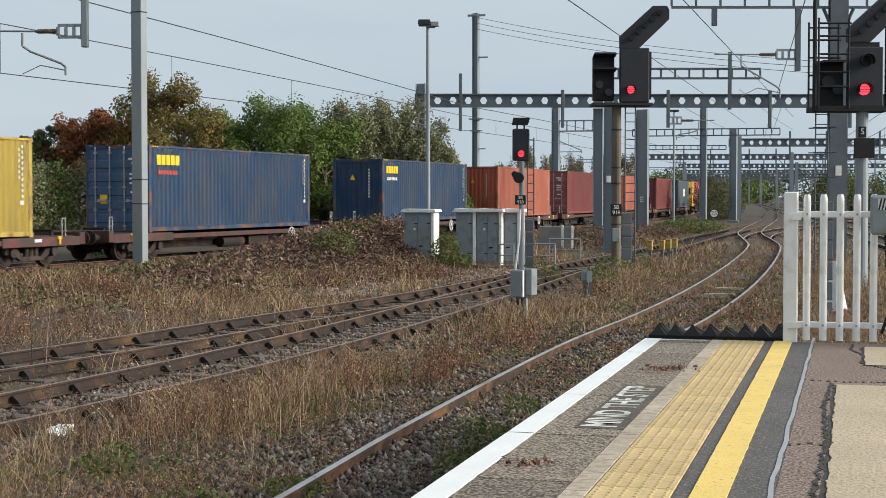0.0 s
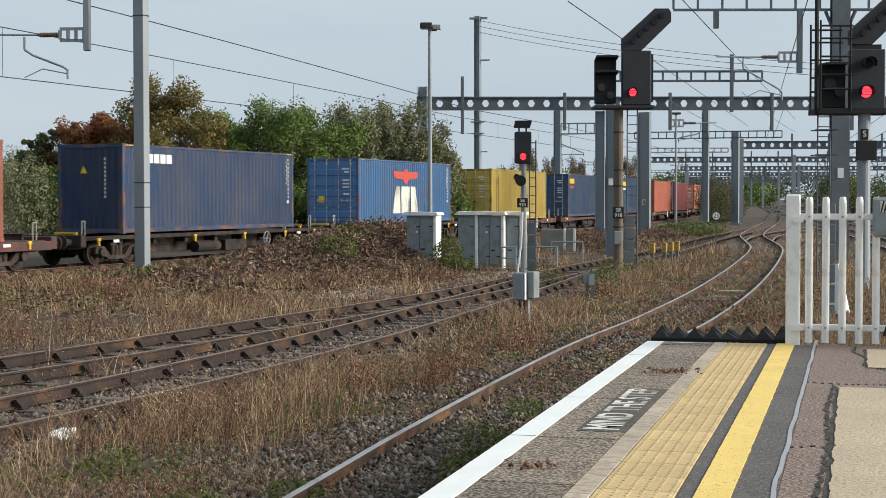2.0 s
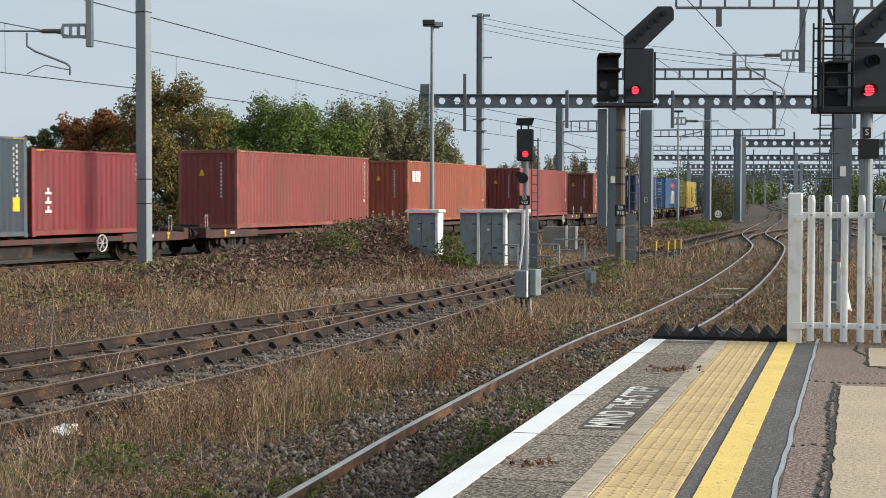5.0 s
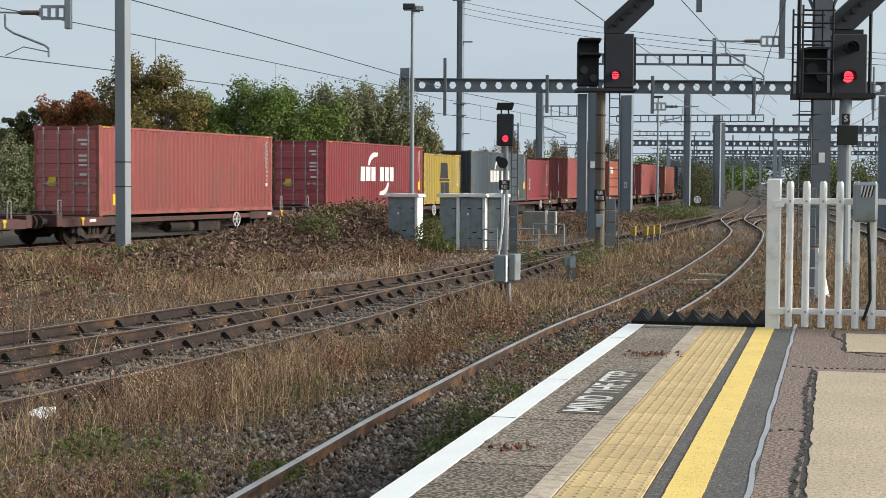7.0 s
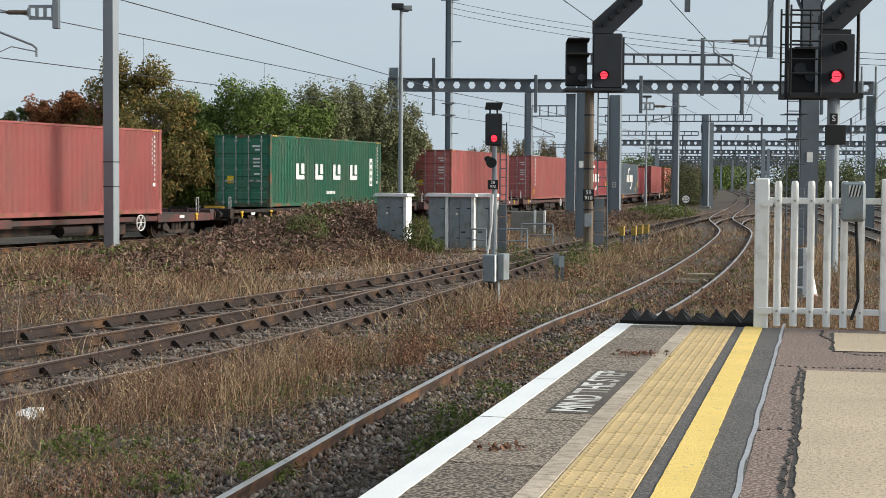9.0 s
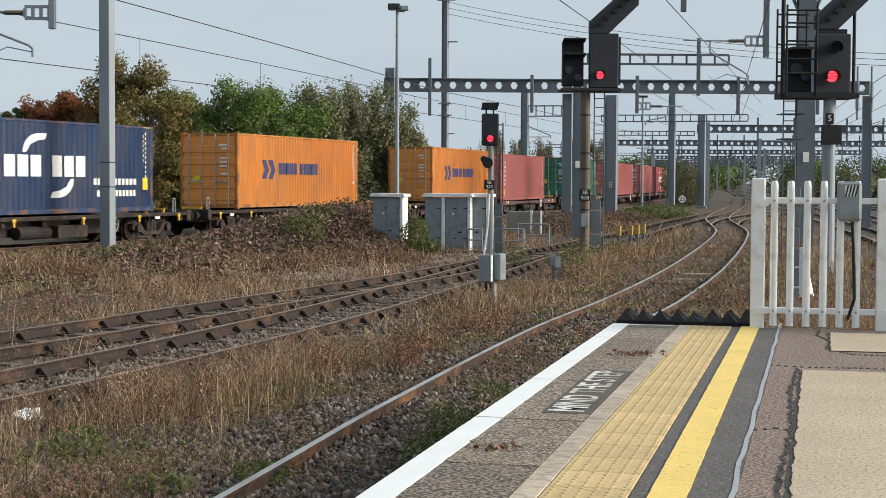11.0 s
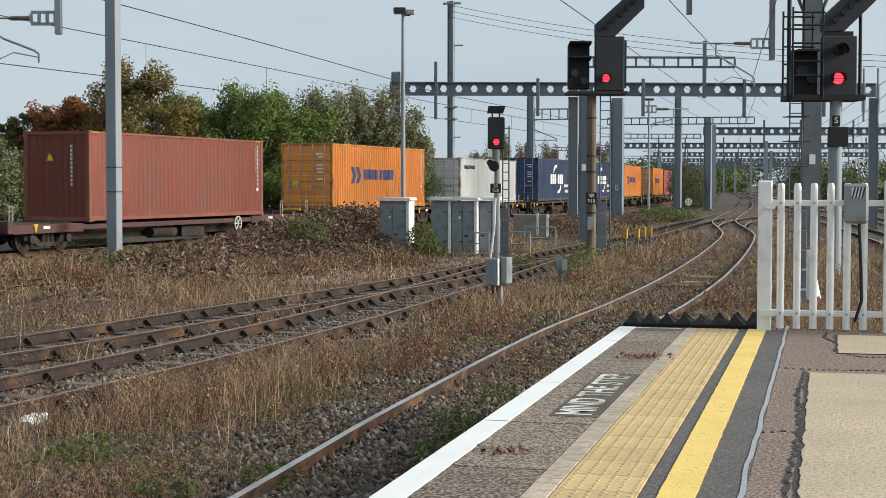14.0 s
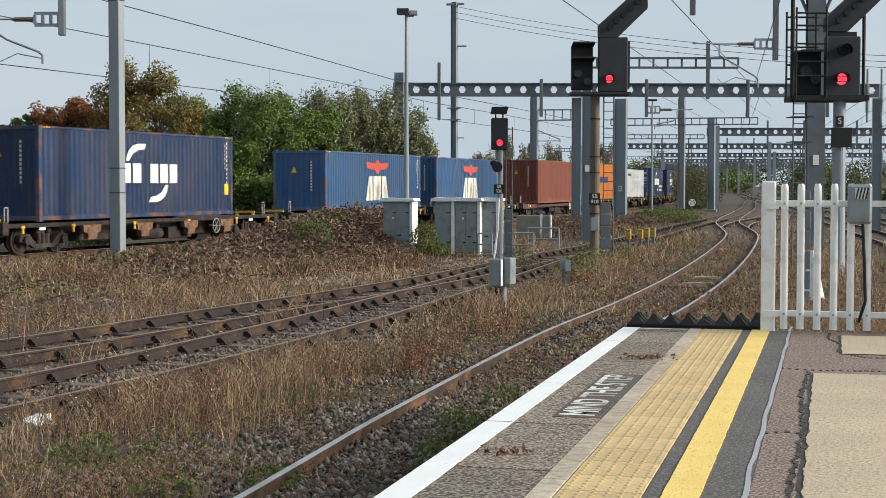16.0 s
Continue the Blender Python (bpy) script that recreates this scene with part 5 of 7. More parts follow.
signal_918()
signal_920()
signal_right()


# ---- lineside equipment ----
def cabinet(x, y, w, h, turn, label, d=.65, two=True):
    e = thing("relay_cabinet", pose(x, y, -.02, 0, 0, turn), label, "cabinet", "lineside relay cabinets")
    part("body", boxes((-w / 2, w / 2, 0, d, 0, h), bevel=.01), M_CABINET, e)
    part("side_frame", boxes((w / 2 + .002, w / 2 + .11, -.04, d + .02, -.05, h + .02), bevel=.008), M_WHITE, e, "white side panel")
    part("lid", prism(bmesh.new(), [(-w / 2 - .12, h + .03), (w / 2 + .2, h + .03), (w / 2 + .16, h + .13), (-w / 2 - .02, h + .15)], -.14, d + .1), M_WHITE, e, "white weather-stained lid")
    n = 2 if two else 1
    for i in range(n):
        a, b = -w / 2 + .03 + i * (w - .06) / n, -w / 2 + .03 + (i + 1) * (w - .06) / n - .012
        k = part("door", boxes((a, b, -.03, -.002, .08, h - .06), bevel=.008), M_CABINET, e)
        if i == n - 1:
            part("handle", boxes((a + .06, a + .2, -.06, -.03, .55, .6)), M_BLACK, k, "black handle")
        else:
            part("warning_label", boxes((b - .14, b - .06, -.036, -.03, h - .62, h - .54)), M_MARK, k)
        for z in (.35, h - .4):
            part("hinge", boxes((b - .12, b + .02, -.05, -.03, z, z + .03)), M_BLACK, k)


cabinet(-.92, 56.0, 1.02, 1.78, -16, "grey relay cabinet with white lid and two doors")
cabinet(.76, 54.6, .62, 1.8, -16, "narrow grey relay cabinet with white side panel", two=False)
cabinet(1.58, 54.4, .82, 1.8, -16, "grey relay cabinet with white side and two doors")
cabinet(2.4, 54.5, .5, 1.8, -16, "narrow grey relay cabinet beside the signal", two=False)

low = thing("equipment_housing", pose(5.1, 70, 0, 0, 0, -16), "low grey concrete equipment housing behind the cabinets", "housing")
part("body", boxes((-.75, .3, 0, .6, 0, 1.0), (.42, .75, 0, .6, 0, 1.02), bevel=.02), M_CONCRETE, low)
part("post", boxes((.31, .41, -.06, .02, 0, 1.06), (.76, .84, -.06, .02, 0, 1.04)), M_WHITE, low)


def handrail(x, y, w, h, turn):
    e = thing("handrail", pose(x, y, -.05, 0, 0, turn), "pale grey tubular handrail by the signal", "rail", "handrails")
    part("frame", rods(((-w / 2, 0, 0), (-w / 2, 0, h), .028), ((w / 2, 0, 0), (w / 2, 0, h), .028), ((-w / 2, 0, h), (w / 2, 0, h), .028), ((-w / 2, 0, h * .5), (w / 2, 0, h * .5), .024)), M_GALV, e)


handrail(2.2, 53.2, .5, .75, -16)
handrail(3.3, 52.0, 1.0, .8, -16)
handrail(4.6, 58.0, 1.2, .8, -16)


def lamp_post():
    e = thing("yard_lamp", pose(-.57, 58, 0), "tall slim grey yard lamp with a flat floodlight", "lamp")
    part("pole", rod(bmesh.new(), (0, 0, -.2), (0, 0, 8.75), .1, 12, .06), M_GALV, e)
    part("lamp_head", boxes((-.36, .1, -.3, .25, 8.78, 8.98), bevel=.03), M_DARK, e, "dark floodlight head")
    part("bracket", boxes((-.06, .28, -.05, .05, 8.68, 8.78), (.1, .42, -.12, .12, 8.74, 8.92), bevel=.02), M_GALV, e)
    part("glass", boxes((-.33, .07, -.27, .22, 8.765, 8.779)), M_CABINET, e)


lamp_post()
_l2 = thing("yard_lamp", pose(15.0, 100, 0), "distant slim grey yard lamp pole", "lamp")
part("pole", rod(bmesh.new(), (0, 0, -.2), (0, 0, 7.9), .09, 10, .05), M_GALV, _l2)
part("lamp_head", boxes((-.3, .3, -.2, .2, 7.85, 7.98), bevel=.03), M_DARK, _l2)


def trackside_box():
    e = thing("trackside_box", pose(1.68, 31.5, -.2, 0, 0, -30), "grey metal trackside box on a post with hanging cables", "box")
    part("post", boxes((-.05, .05, -.05, .05, -.2, 1.05)), M_GALV, e)
    b = part("case", boxes((-.2, .06, -.26, -.05, .5, 1.06), bevel=.015), M_CABINET, e)
    part("door", boxes((-.18, .04, -.275, -.262, .52, 1.04), bevel=.006), M_CABINET, b)
    part("case", boxes((.06, .22, -.12, .14, .54, 1.08), bevel=.015), M_CABINET, e)
    part("edge_trim", boxes((.062, .085, -.26, -.2, .52, 1.05)), M_WHITE, e)
    part("cable", rods(((-.1, -.15, .52), (-.08, -.1, .2), .03), ((-.08, -.1, .2), (.02, -.05, -.1), .03), ((0, -.15, .52), (.03, -.1, .15), .025)), M_BLACK, e)


trackside_box()
for _x, _y, _h in ((3.59, 38.9, .75), (3.72, 38.8, .7)):
    _s = thing("marker_stake", pose(_x, _y, -.2), "short grey trackside stake with a small plate", "stake", "trackside stakes")
    part("stake", boxes((-.035, .035, -.035, .035, -.1, _h)), M_GALVDARK, _s)
    part("plate", boxes((-.09, .05, -.05, -.036, _h - .3, _h - .02)), M_CABINET, _s)
for _x, _y in ((8.2, 60.8), (8.75, 61.3), (9.2, 62.6), (9.6, 63.6)):
    _s = thing("yellow_ground_box", pose(_x, _y, -.22, 0, 0, -20), "small yellow box on a short post", "box", "yellow ground boxes")
    part("post", boxes((-.06, .06, -.06, .06, -.1, .62)), M_GALVDARK, _s)
    part("case", boxes((-.1, .1, -.09, .09, .45, .84), bevel=.02), M_OCHRE, _s)


def speed_sign():
    e = thing("speed_sign", pose(12.86, 73, -.2), "round white speed sign with a black rim reading 25", "sign")
    part("post", boxes((-.03, .03, -.03, .03, -.1, 1.6)), M_POLE, e)
    part("rim", rods(((0, -.06, 1.76), (0, -.03, 1.76), .23), n=28), M_MARKBLACK, e)
    part("disc", rods(((0, -.066, 1.76), (0, -.061, 1.76), .175), n=28), M_MARK, e)
    text_on("numerals", "25", .29, pose(0, -.07, 1.76, *FACE), M_MARKBLACK, e)


speed_sign()


# ---- palisade gate and rubber spikes at the platform end ----
def pale(h=1.45):
    bm = bmesh.new()
    prof = [(-.036, .012), (-.02, -.01), (-.008, -.016), (.008, -.016), (.02, -.01), (.036, .012), (.03, .016), (0, -.006), (-.03, .016)]
    rings = []
    for z, k in ((.02, 1), (h - .09, 1), (h - .05, 1.0), (h - .018, .9), (h, .66)):
        rings.append([bm.verts.new((x * k, y, z)) for x, y in prof])
    for a, b in zip(rings[:-1], rings[1:]):
        for i in range(len(prof)):
            j = (i + 1) % len(prof)
            bm.faces.new((a[i], a[j], b[j], b[i]))
    bm.faces.new(rings[0][::-1])
    bm.faces.new(rings[-1])
    bmesh.ops.recalc_face_normals(bm, faces=bm.faces)
    return bm


def palisade(x0, x1, y, label, posts, turn=0.0, tall=1.45):
    e = thing("palisade_fence", PLAT @ pose(x0, y, .93, 0, 0, turn), label, "fence", "white palisade fencing")
    w = x1 - x0
    for z in (.17, 1.255):
        part("rail", boxes((0.02, w, .02, .065, z - .03, z + .03), bevel=.005), M_WHITE, e)
    first = None
    n = int((w - .06) / .158)
    for i in range(n):
        m = pose(.155 + i * .158, 0, 0, 0, 0, random.uniform(-1, 1))
        if first is None:
            first = part("pale", pale(tall), M_WHITE, e)
            first.matrix_basis = m
        else:
            share("pale", first, e, m)
        for z in (.17, 1.255):
            put("bolt", (), lambda: rods(((0, -.03, 0), (0, 0, 0), .013), n=6), M_LOCK, e, pose(.155 + i * .158, 0, z))
    for x in posts:
        part("post", boxes((x - .068, x + .068, -.02, .09, -.02, tall + .025), bevel=.012), M_WHITE, e)
        for z in (.14, 1.2):
            part("post_lug", boxes((x - .02, x + .1, -.05, -.021, z, z + .06)), M_WHITE, e)
    return e


gate = palisade(1.42, 2.55, PLAT_END - .04, "white steel palisade gate closing the platform end", (0.0,))
palisade(2.62, 4.9, PLAT_END - .04, "white steel palisade panel beyond the gate", (0.0, 2.2))
gate_box = thing("telephone_box", PLAT @ pose(2.285, PLAT_END - .12, 1.99), "grey metal box with hatched label on the gate", "box")
part("case", boxes((-.115, .115, -.1, .05, 0, .385), bevel=.025), M_CABINET, gate_box)
part("label_panel", boxes((-.045, .065, -.106, -.101, .24, .35)), M_MARK, gate_box, "striped label")
for _i in range(4):
    part("label_stripe", prism(bmesh.new(), [(-.045 + .03 * _i, .24), (-.03 + .03 * _i, .24), (-.005 + .03 * _i, .35), (-.02 + .03 * _i, .35)], -.109, -.107), M_MARKBLACK, gate_box)
part("cable", rods(((.03, -.05, 0), (.05, -.06, -.4), .016), ((.05, -.06, -.4), (.06, -.05, -.75), .016), ((.06, -.05, -.75), (.0, -.03, -.95), .016)), M_BLACK, gate_box)


def spike_mat():
    e = thing("trespass_mat", PLAT @ pose(0.02, PLAT_END + .02, .9), "black rubber anti-trespass mat of jagged ridges", "mat")
    n = 8
    for r in range(3):
        for i in range(n):
            bm = bmesh.new()
            a, b = 1.38 * i / n, 1.38 * (i + 1) / n
            c = (a + b) / 2 + random.uniform(-.02, .02)
            h = .15 + random.uniform(-.035, .035)
            y0, y1 = r * .17, r * .17 + .17
            v = [bm.verts.new(p) for p in ((a, y0, 0), (b, y0, 0), (b, y1, 0), (a, y1, 0), (c, (y0 + y1) / 2, h), (a, y0, .06), (b, y0, .06), (b, y1, .06), (a, y1, .06))]
            for f in ((5, 6, 4), (6, 7, 4), (7, 8, 4), (8, 5, 4), (0, 1, 6, 5), (1, 2, 7, 6), (2, 3, 8, 7), (3, 0, 5, 8)):
                bm.faces.new([v[k] for k in f])
            part("ridge", bm, M_RUBBER, e)
    part("base_sheet", boxes((0, 1.38, 0, .51, -.06, -.003)), M_RUBBER, e)


spike_mat()

cone = thing("white_marker", pose(7.92, 31.0, -.2), "white tapering trackside marker behind the fence", "marker")
part("body", rod(bmesh.new(), (0, 0, .25), (0, 0, 1.25), .26, 4, .05), M_WHITE, cone)
part("base", boxes((-.2, .2, -.15, .15, 0, .3), bevel=.01), mat("brick_red", (0.3, 0.12, 0.08)), cone)
_st = thing("dark_post", pose(7.62, 30.5, -.2), "dark slatted ladder guard behind the fence", "post")
for _z in (.1, .5, .9, 1.3, 1.7, 2.1):
    part("panel", boxes((-.12, .12, -.03, .03, _z, _z + .36), bevel=.01), M_GALVDARK, _st)
part("post", boxes((-.14, -.1, -.03, .05, -.2, 2.6)), M_GALVDARK, _st)


def walkway():
    e = thing("timber_walkway", pose(6.55, 37.6, -.12, 0, 0, -16), "weathered timber boards laid between the rails", "boards")
    for i in range(6):
        part("board", boxes((-.4, .4, -.55 + i * .2, -.43 + i * .2, 0, .04), bevel=.006), M_SLEEPER, e)
    for y in (.9, 3.4):
        part("pale_board", boxes((-.25, .5, y, y + .16, 0, .05), bevel=.006), M_BUFF, e)


walkway()


def pylon(x, y, h):
    e = thing("far_pylon", pose(x, y, 0), "distant grey lattice power pylon", "pylon")
    bm = bmesh.new()
    for sx in (-1, 1):
        for sy in (-1, 1):
            rod(bm, (sx * 3.2, sy * 3.2, 0), (sx * .5, sy * .5, h), .12, 4)
    for i in range(8):
        a, b = h * i / 8, h * (i + 1) / 8
        wa, wb = 3.2 - 2.7 * i / 8, 3.2 - 2.7 * (i + 1) / 8
        rod(bm, (-wa, -wa, a), (wb, -wb, b), .08, 4), rod(bm, (wa, -wa, a), (-wb, -wb, b), .08, 4)
    for z, w in ((.7, 5.5), (.82, 4.5), (.94, 3.6)):
        rod(bm, (-w, 0, h * z), (w, 0, h * z + .4), .14, 4)
    part("lattice", bm, M_GALV, e)


pylon(104, 680, 21)


# ---- vegetation and loose stone ----
RNG = np.random.default_rng(7)


def heights(x, y):
    """ground_z for arrays."""
    out = np.empty(len(x))
    ax, ay = SIDE_X[_near], SIDE_Y[_near]
    bx, by = SIDE_X[_near + 1], SIDE_Y[_near + 1]
    for a in range(0, len(x), 20000):
        px, py = x[a:a + 20000, None], y[a:a + 20000, None]
        d = np.hypot(ax - px, ay - py)
        i = d.argmin(1)
        dist = d[np.arange(len(i)), i]
        side = (px[:, 0] - ax[i]) * (by[i] - ay[i]) - (py[:, 0] - ay[i]) * (bx[i] - ax[i])
        far = py[:, 0] > 95
        t = np.clip(np.where(far, (5 - dist) / 4, (11 - dist) / 9), 0, 1)
        hump = .5 * np.exp(-((px[:, 0] + 2.1) / 3.4) ** 2 - ((dist - 3.6) / 1.8) ** 2)
        out[a:a + 20000] = np.where(side < 0, .06, -.2 + .26 * t * t * (3 - 2 * t) + hump)
    return out - .02


def gap_to(x, y, line):
    out = np.empty(len(x))
    l = line[::2]
    for a in range(0, len(x), 20000):
        out[a:a + 20000] = np.hypot(l[:, 0] - x[a:a + 20000, None], l[:, 1] - y[a:a + 20000, None]).min(1)
    return out


def side_gap(x, y):
    """Distance before the goods line's near side; negative beyond it."""
    k = _near
    out = np.empty(len(x))
    for a in range(0, len(x), 20000):
        px, py = x[a:a + 20000, None], y[a:a + 20000, None]
        d = np.hypot(SIDE_X[k] - px, SIDE_Y[k] - py)
        i = d.argmin(1)
        s = (px[:, 0] - SIDE_X[k[i]]) * (SIDE_Y[k[i] + 1] - SIDE_Y[k[i]]) - (py[:, 0] - SIDE_Y[k[i]]) * (SIDE_X[k[i] + 1] - SIDE_X[k[i]])
        out[a:a + 20000] = np.where(s < 0, -1, 1) * d[np.arange(len(i)), i]
    return out


def on_platform(x, y, margin=.15):
    c, s = math.cos(radians(14.95)), math.sin(radians(14.95))
    dx, dy = x + .15, y - 7.24
    lx, ly = dx * c - dy * s, dx * s + dy * c
    return (lx > -margin) & (ly < PLAT_END + .6)


def patchy(x, y, scale, seed):
    return np.array([noise.noise((a * scale, b * scale, seed)) for a, b in zip(x, y)])


def mesh_of(name, verts, loops, sizes, material, label, category, parent=None):
    me = bpy.data.meshes.new(name)
    me.vertices.add(len(verts))
    me.vertices.foreach_set("co", np.asarray(verts, np.float32).ravel())
    me.loops.add(len(loops))
    me.loops.foreach_set("vertex_index", np.asarray(loops, np.int32))
    starts = np.concatenate([[0], np.cumsum(sizes)[:-1]])
    me.polygons.add(len(sizes))
    me.polygons.foreach_set("loop_start", starts.astype(np.int32))
    me.polygons.foreach_set("loop_total", np.asarray(sizes, np.int32))
    me.update(calc_edges=True)
    me.validate()
    me.materials.append(material)
    ob = new(name, me)
    ob.parent = parent
    if parent is None:
        tagged(ob, label, category, kind="stuff")
    return ob


def blades(name, x, y, z, h, w, lean, material, label, category, parent=None):
    """Bent pointed blades, five corners each."""
    n = len(x)
    a, b = RNG.uniform(0, 2 * np.pi, n), RNG.uniform(0, 2 * np.pi, n)
    cx, cy = np.cos(a) * w / 2, np.sin(a) * w / 2
    lx, ly = np.cos(b) * lean * h, np.sin(b) * lean * h
    v = np.empty((n, 5, 3))
    v[:, 0] = np.stack([x - cx, y - cy, z], 1)
    v[:, 1] = np.stack([x + cx, y + cy, z], 1)
    v[:, 2] = np.stack([x + lx * .35 + cx * .8, y + ly * .35 + cy * .8, z + h * .55], 1)
    v[:, 3] = np.stack([x + lx * .35 - cx * .8, y + ly * .35 - cy * .8, z + h * .55], 1)
    v[:, 4] = np.stack([x + lx, y + ly, z + h], 1)
    base = (np.arange(n) * 5)[:, None]
    loops = (base + np.array([0, 1, 2, 3, 3, 2, 4])).ravel()
    return mesh_of(name, v.reshape(-1, 3), loops, np.tile([4, 3], n), material, label, category, parent)


def leaves(name, p, size, material, label, category, parent=None, flat_bias=0.3, facing=None):
    """Leaf-shaped folded quads at points p, turned at random."""
    n = len(p)
    u = RNG.normal(size=(n, 3))
    u /= np.linalg.norm(u, axis=1)[:, None]
    q = RNG.normal(size=(n, 3))
    q[:, 2] += flat_bias
    v = np.cross(u, q)
    v /= np.linalg.norm(v, axis=1)[:, None] + 1e-9
    if facing is not None:
        f = facing + RNG.normal(size=(n, 3)) * .75
        u = np.cross(f, RNG.normal(size=(n, 3)))
        u /= np.linalg.norm(u, axis=1)[:, None] + 1e-9
        v = np.cross(f, u)
        v /= np.linalg.norm(v, axis=1)[:, None] + 1e-9
    s = (size * RNG.uniform(.6, 1.35, n))[:, None] if np.ndim(size) == 0 else size[:, None]
    c = np.stack([p - u * s, p + v * s * .45, p + u * s, p - v * s * .45], 1)
    loops = np.arange(n * 4)
    return mesh_of(name, c.reshape(-1, 3), loops, np.full(n, 4), material, label, category, parent)


M_STRAW = island("dry_straw_grass", [(0.115, 0.074, 0.042), (0.397, 0.282, 0.166), (0.205, 0.134, 0.081), (0.614, 0.467, 0.301), (0.166, 0.128, 0.064)], .85, .2)
M_RUSSET = island("russet_dead_weeds", [(0.058, 0.031, 0.023), (0.247, 0.130, 0.083), (0.111, 0.062, 0.044), (0.351, 0.202, 0.130), (0.039, 0.026, 0.021)], .9, .12)
M_GREENGRASS = island("green_weeds", [(0.06, 0.09, 0.02), (0.11, 0.14, 0.035), (0.08, 0.1, 0.03), (0.16, 0.18, 0.06)], .75, .3)
M_BRAMBLE = island("bramble_stems", [(0.037, 0.025, 0.022), (0.163, 0.106, 0.088), (0.088, 0.054, 0.046), (0.325, 0.237, 0.194), (0.056, 0.037, 0.031)], .85)
M_BRAMBLELEAF = island("bramble_leaves", [(0.050, 0.030, 0.029), (0.202, 0.110, 0.092), (0.126, 0.097, 0.054), (0.076, 0.058, 0.037), (0.370, 0.244, 0.185)], .7, .12)
M_IVY = island("ivy_leaves", [(0.060, 0.090, 0.020), (0.100, 0.130, 0.035), (0.140, 0.160, 0.050), (0.090, 0.090, 0.030)], .6, .2)


def scatter(n, x0, x1, y0, y1, power=1.3):
    """Points thinning out with distance."""
    u = RNG.uniform(0, 1, n)
    k = 1 - power
    y = (y0 ** k + u * (y1 ** k - y0 ** k)) ** (1 / k)
    return RNG.uniform(x0, x1, n), y


def bank_height(x, y, sg):
    """Depth of the bramble cover on the bank."""
    c = np.exp(-(((x + 2.6) / 4.2) ** 2) - ((sg - 3.5) / 2.8) ** 2)
    return c


def field():
    x, y = scatter(560000, -21, 34, 9.5, 130, 1.75)
    keep = (np.abs(x / y) < .34) & ~on_platform(x, y)
    x, y = x[keep], y[keep]
    gb, gl, gs, sg = gap_to(x, y, BAY), gap_to(x, y, LOOP), gap_to(x, y, SPUR), side_gap(x, y)
    gm = np.minimum.reduce([gap_to(x, y, spline(p, 2.0)) for p in MAINS])
    n1, n2 = patchy(x, y, .22, 1), patchy(x, y, .9, 9)
    near_rail = np.minimum.reduce([gb, gl, gs])
    lush = np.clip((near_rail - .85) / 1.0, 0, 1) * np.clip((sg - 1.2) / 1.0, 0, 1) * np.clip((gm - 1.5) / 1, 0, 1)
    lush *= np.clip(.66 + 1.35 * n1 + 1.0 * n2, .06, 1)
    lush = np.where((near_rail < 1.25) & (y > 30) & (gb > 1.3), lush + .03, lush)
    lush = np.where((gb < 1.5) & (y > 15), .4 + .6 * np.clip(n2 + .2, 0, 1), lush)
    # trodden path by the cabinets, bare stony strip beside the bay
    path = (np.abs((x - .4) * .94 - (y - 47.5) * .34) < 1.6) & (sg > 3) & (y > 38) & (y < 60) & (gl > 1.8)
    lush = np.where(path, lush * .08, lush)
    lush = lush * np.clip(1.25 - 1.6 * bank_height(x, y, sg), .05, 1)
    stony = (gb < 2.6) & (y < 28)
    lush = np.where(stony, lush * .6, lush)
    keep = RNG.uniform(0, 1, len(x)) < lush
    x, y, gb, n1, n2 = x[keep], y[keep], gb[keep], n1[keep], n2[keep]
    z = np.where(gb < 1.8, -.16, heights(x, y))
    hh = (.07 + .42 * np.clip(.42 + 1.5 * n1 + .8 * n2, 0, 1)) * RNG.uniform(.5, 1.5, len(x)) * np.clip((gb - .9) / 2.0, .35, 1)
    w = np.clip(y * .00042, .006, .03) * RNG.uniform(.7, 1.4, len(x))
    pick = RNG.uniform(0, 1, len(x)) + .75 * patchy(x, y, .45, 33) + .04
    for name, lo, hi, m, label, scale in (("dry_grass", -9, .56, M_STRAW, "dry straw-coloured grass between the tracks", 1), ("dead_weeds", .56, 1.02, M_RUSSET, "russet dead weeds among the grass", .95), ("green_grass", 1.02, 9, M_GREENGRASS, "patches of green weeds among dry grass", .55)):
        k = (pick >= lo) & (pick < hi)
        blades(name, x[k], y[k], z[k], hh[k] * scale, w[k] * (1.6 if name == "green_grass" else 1), RNG.uniform(.2, 1.3, k.sum()), m, label, "grass")


field()


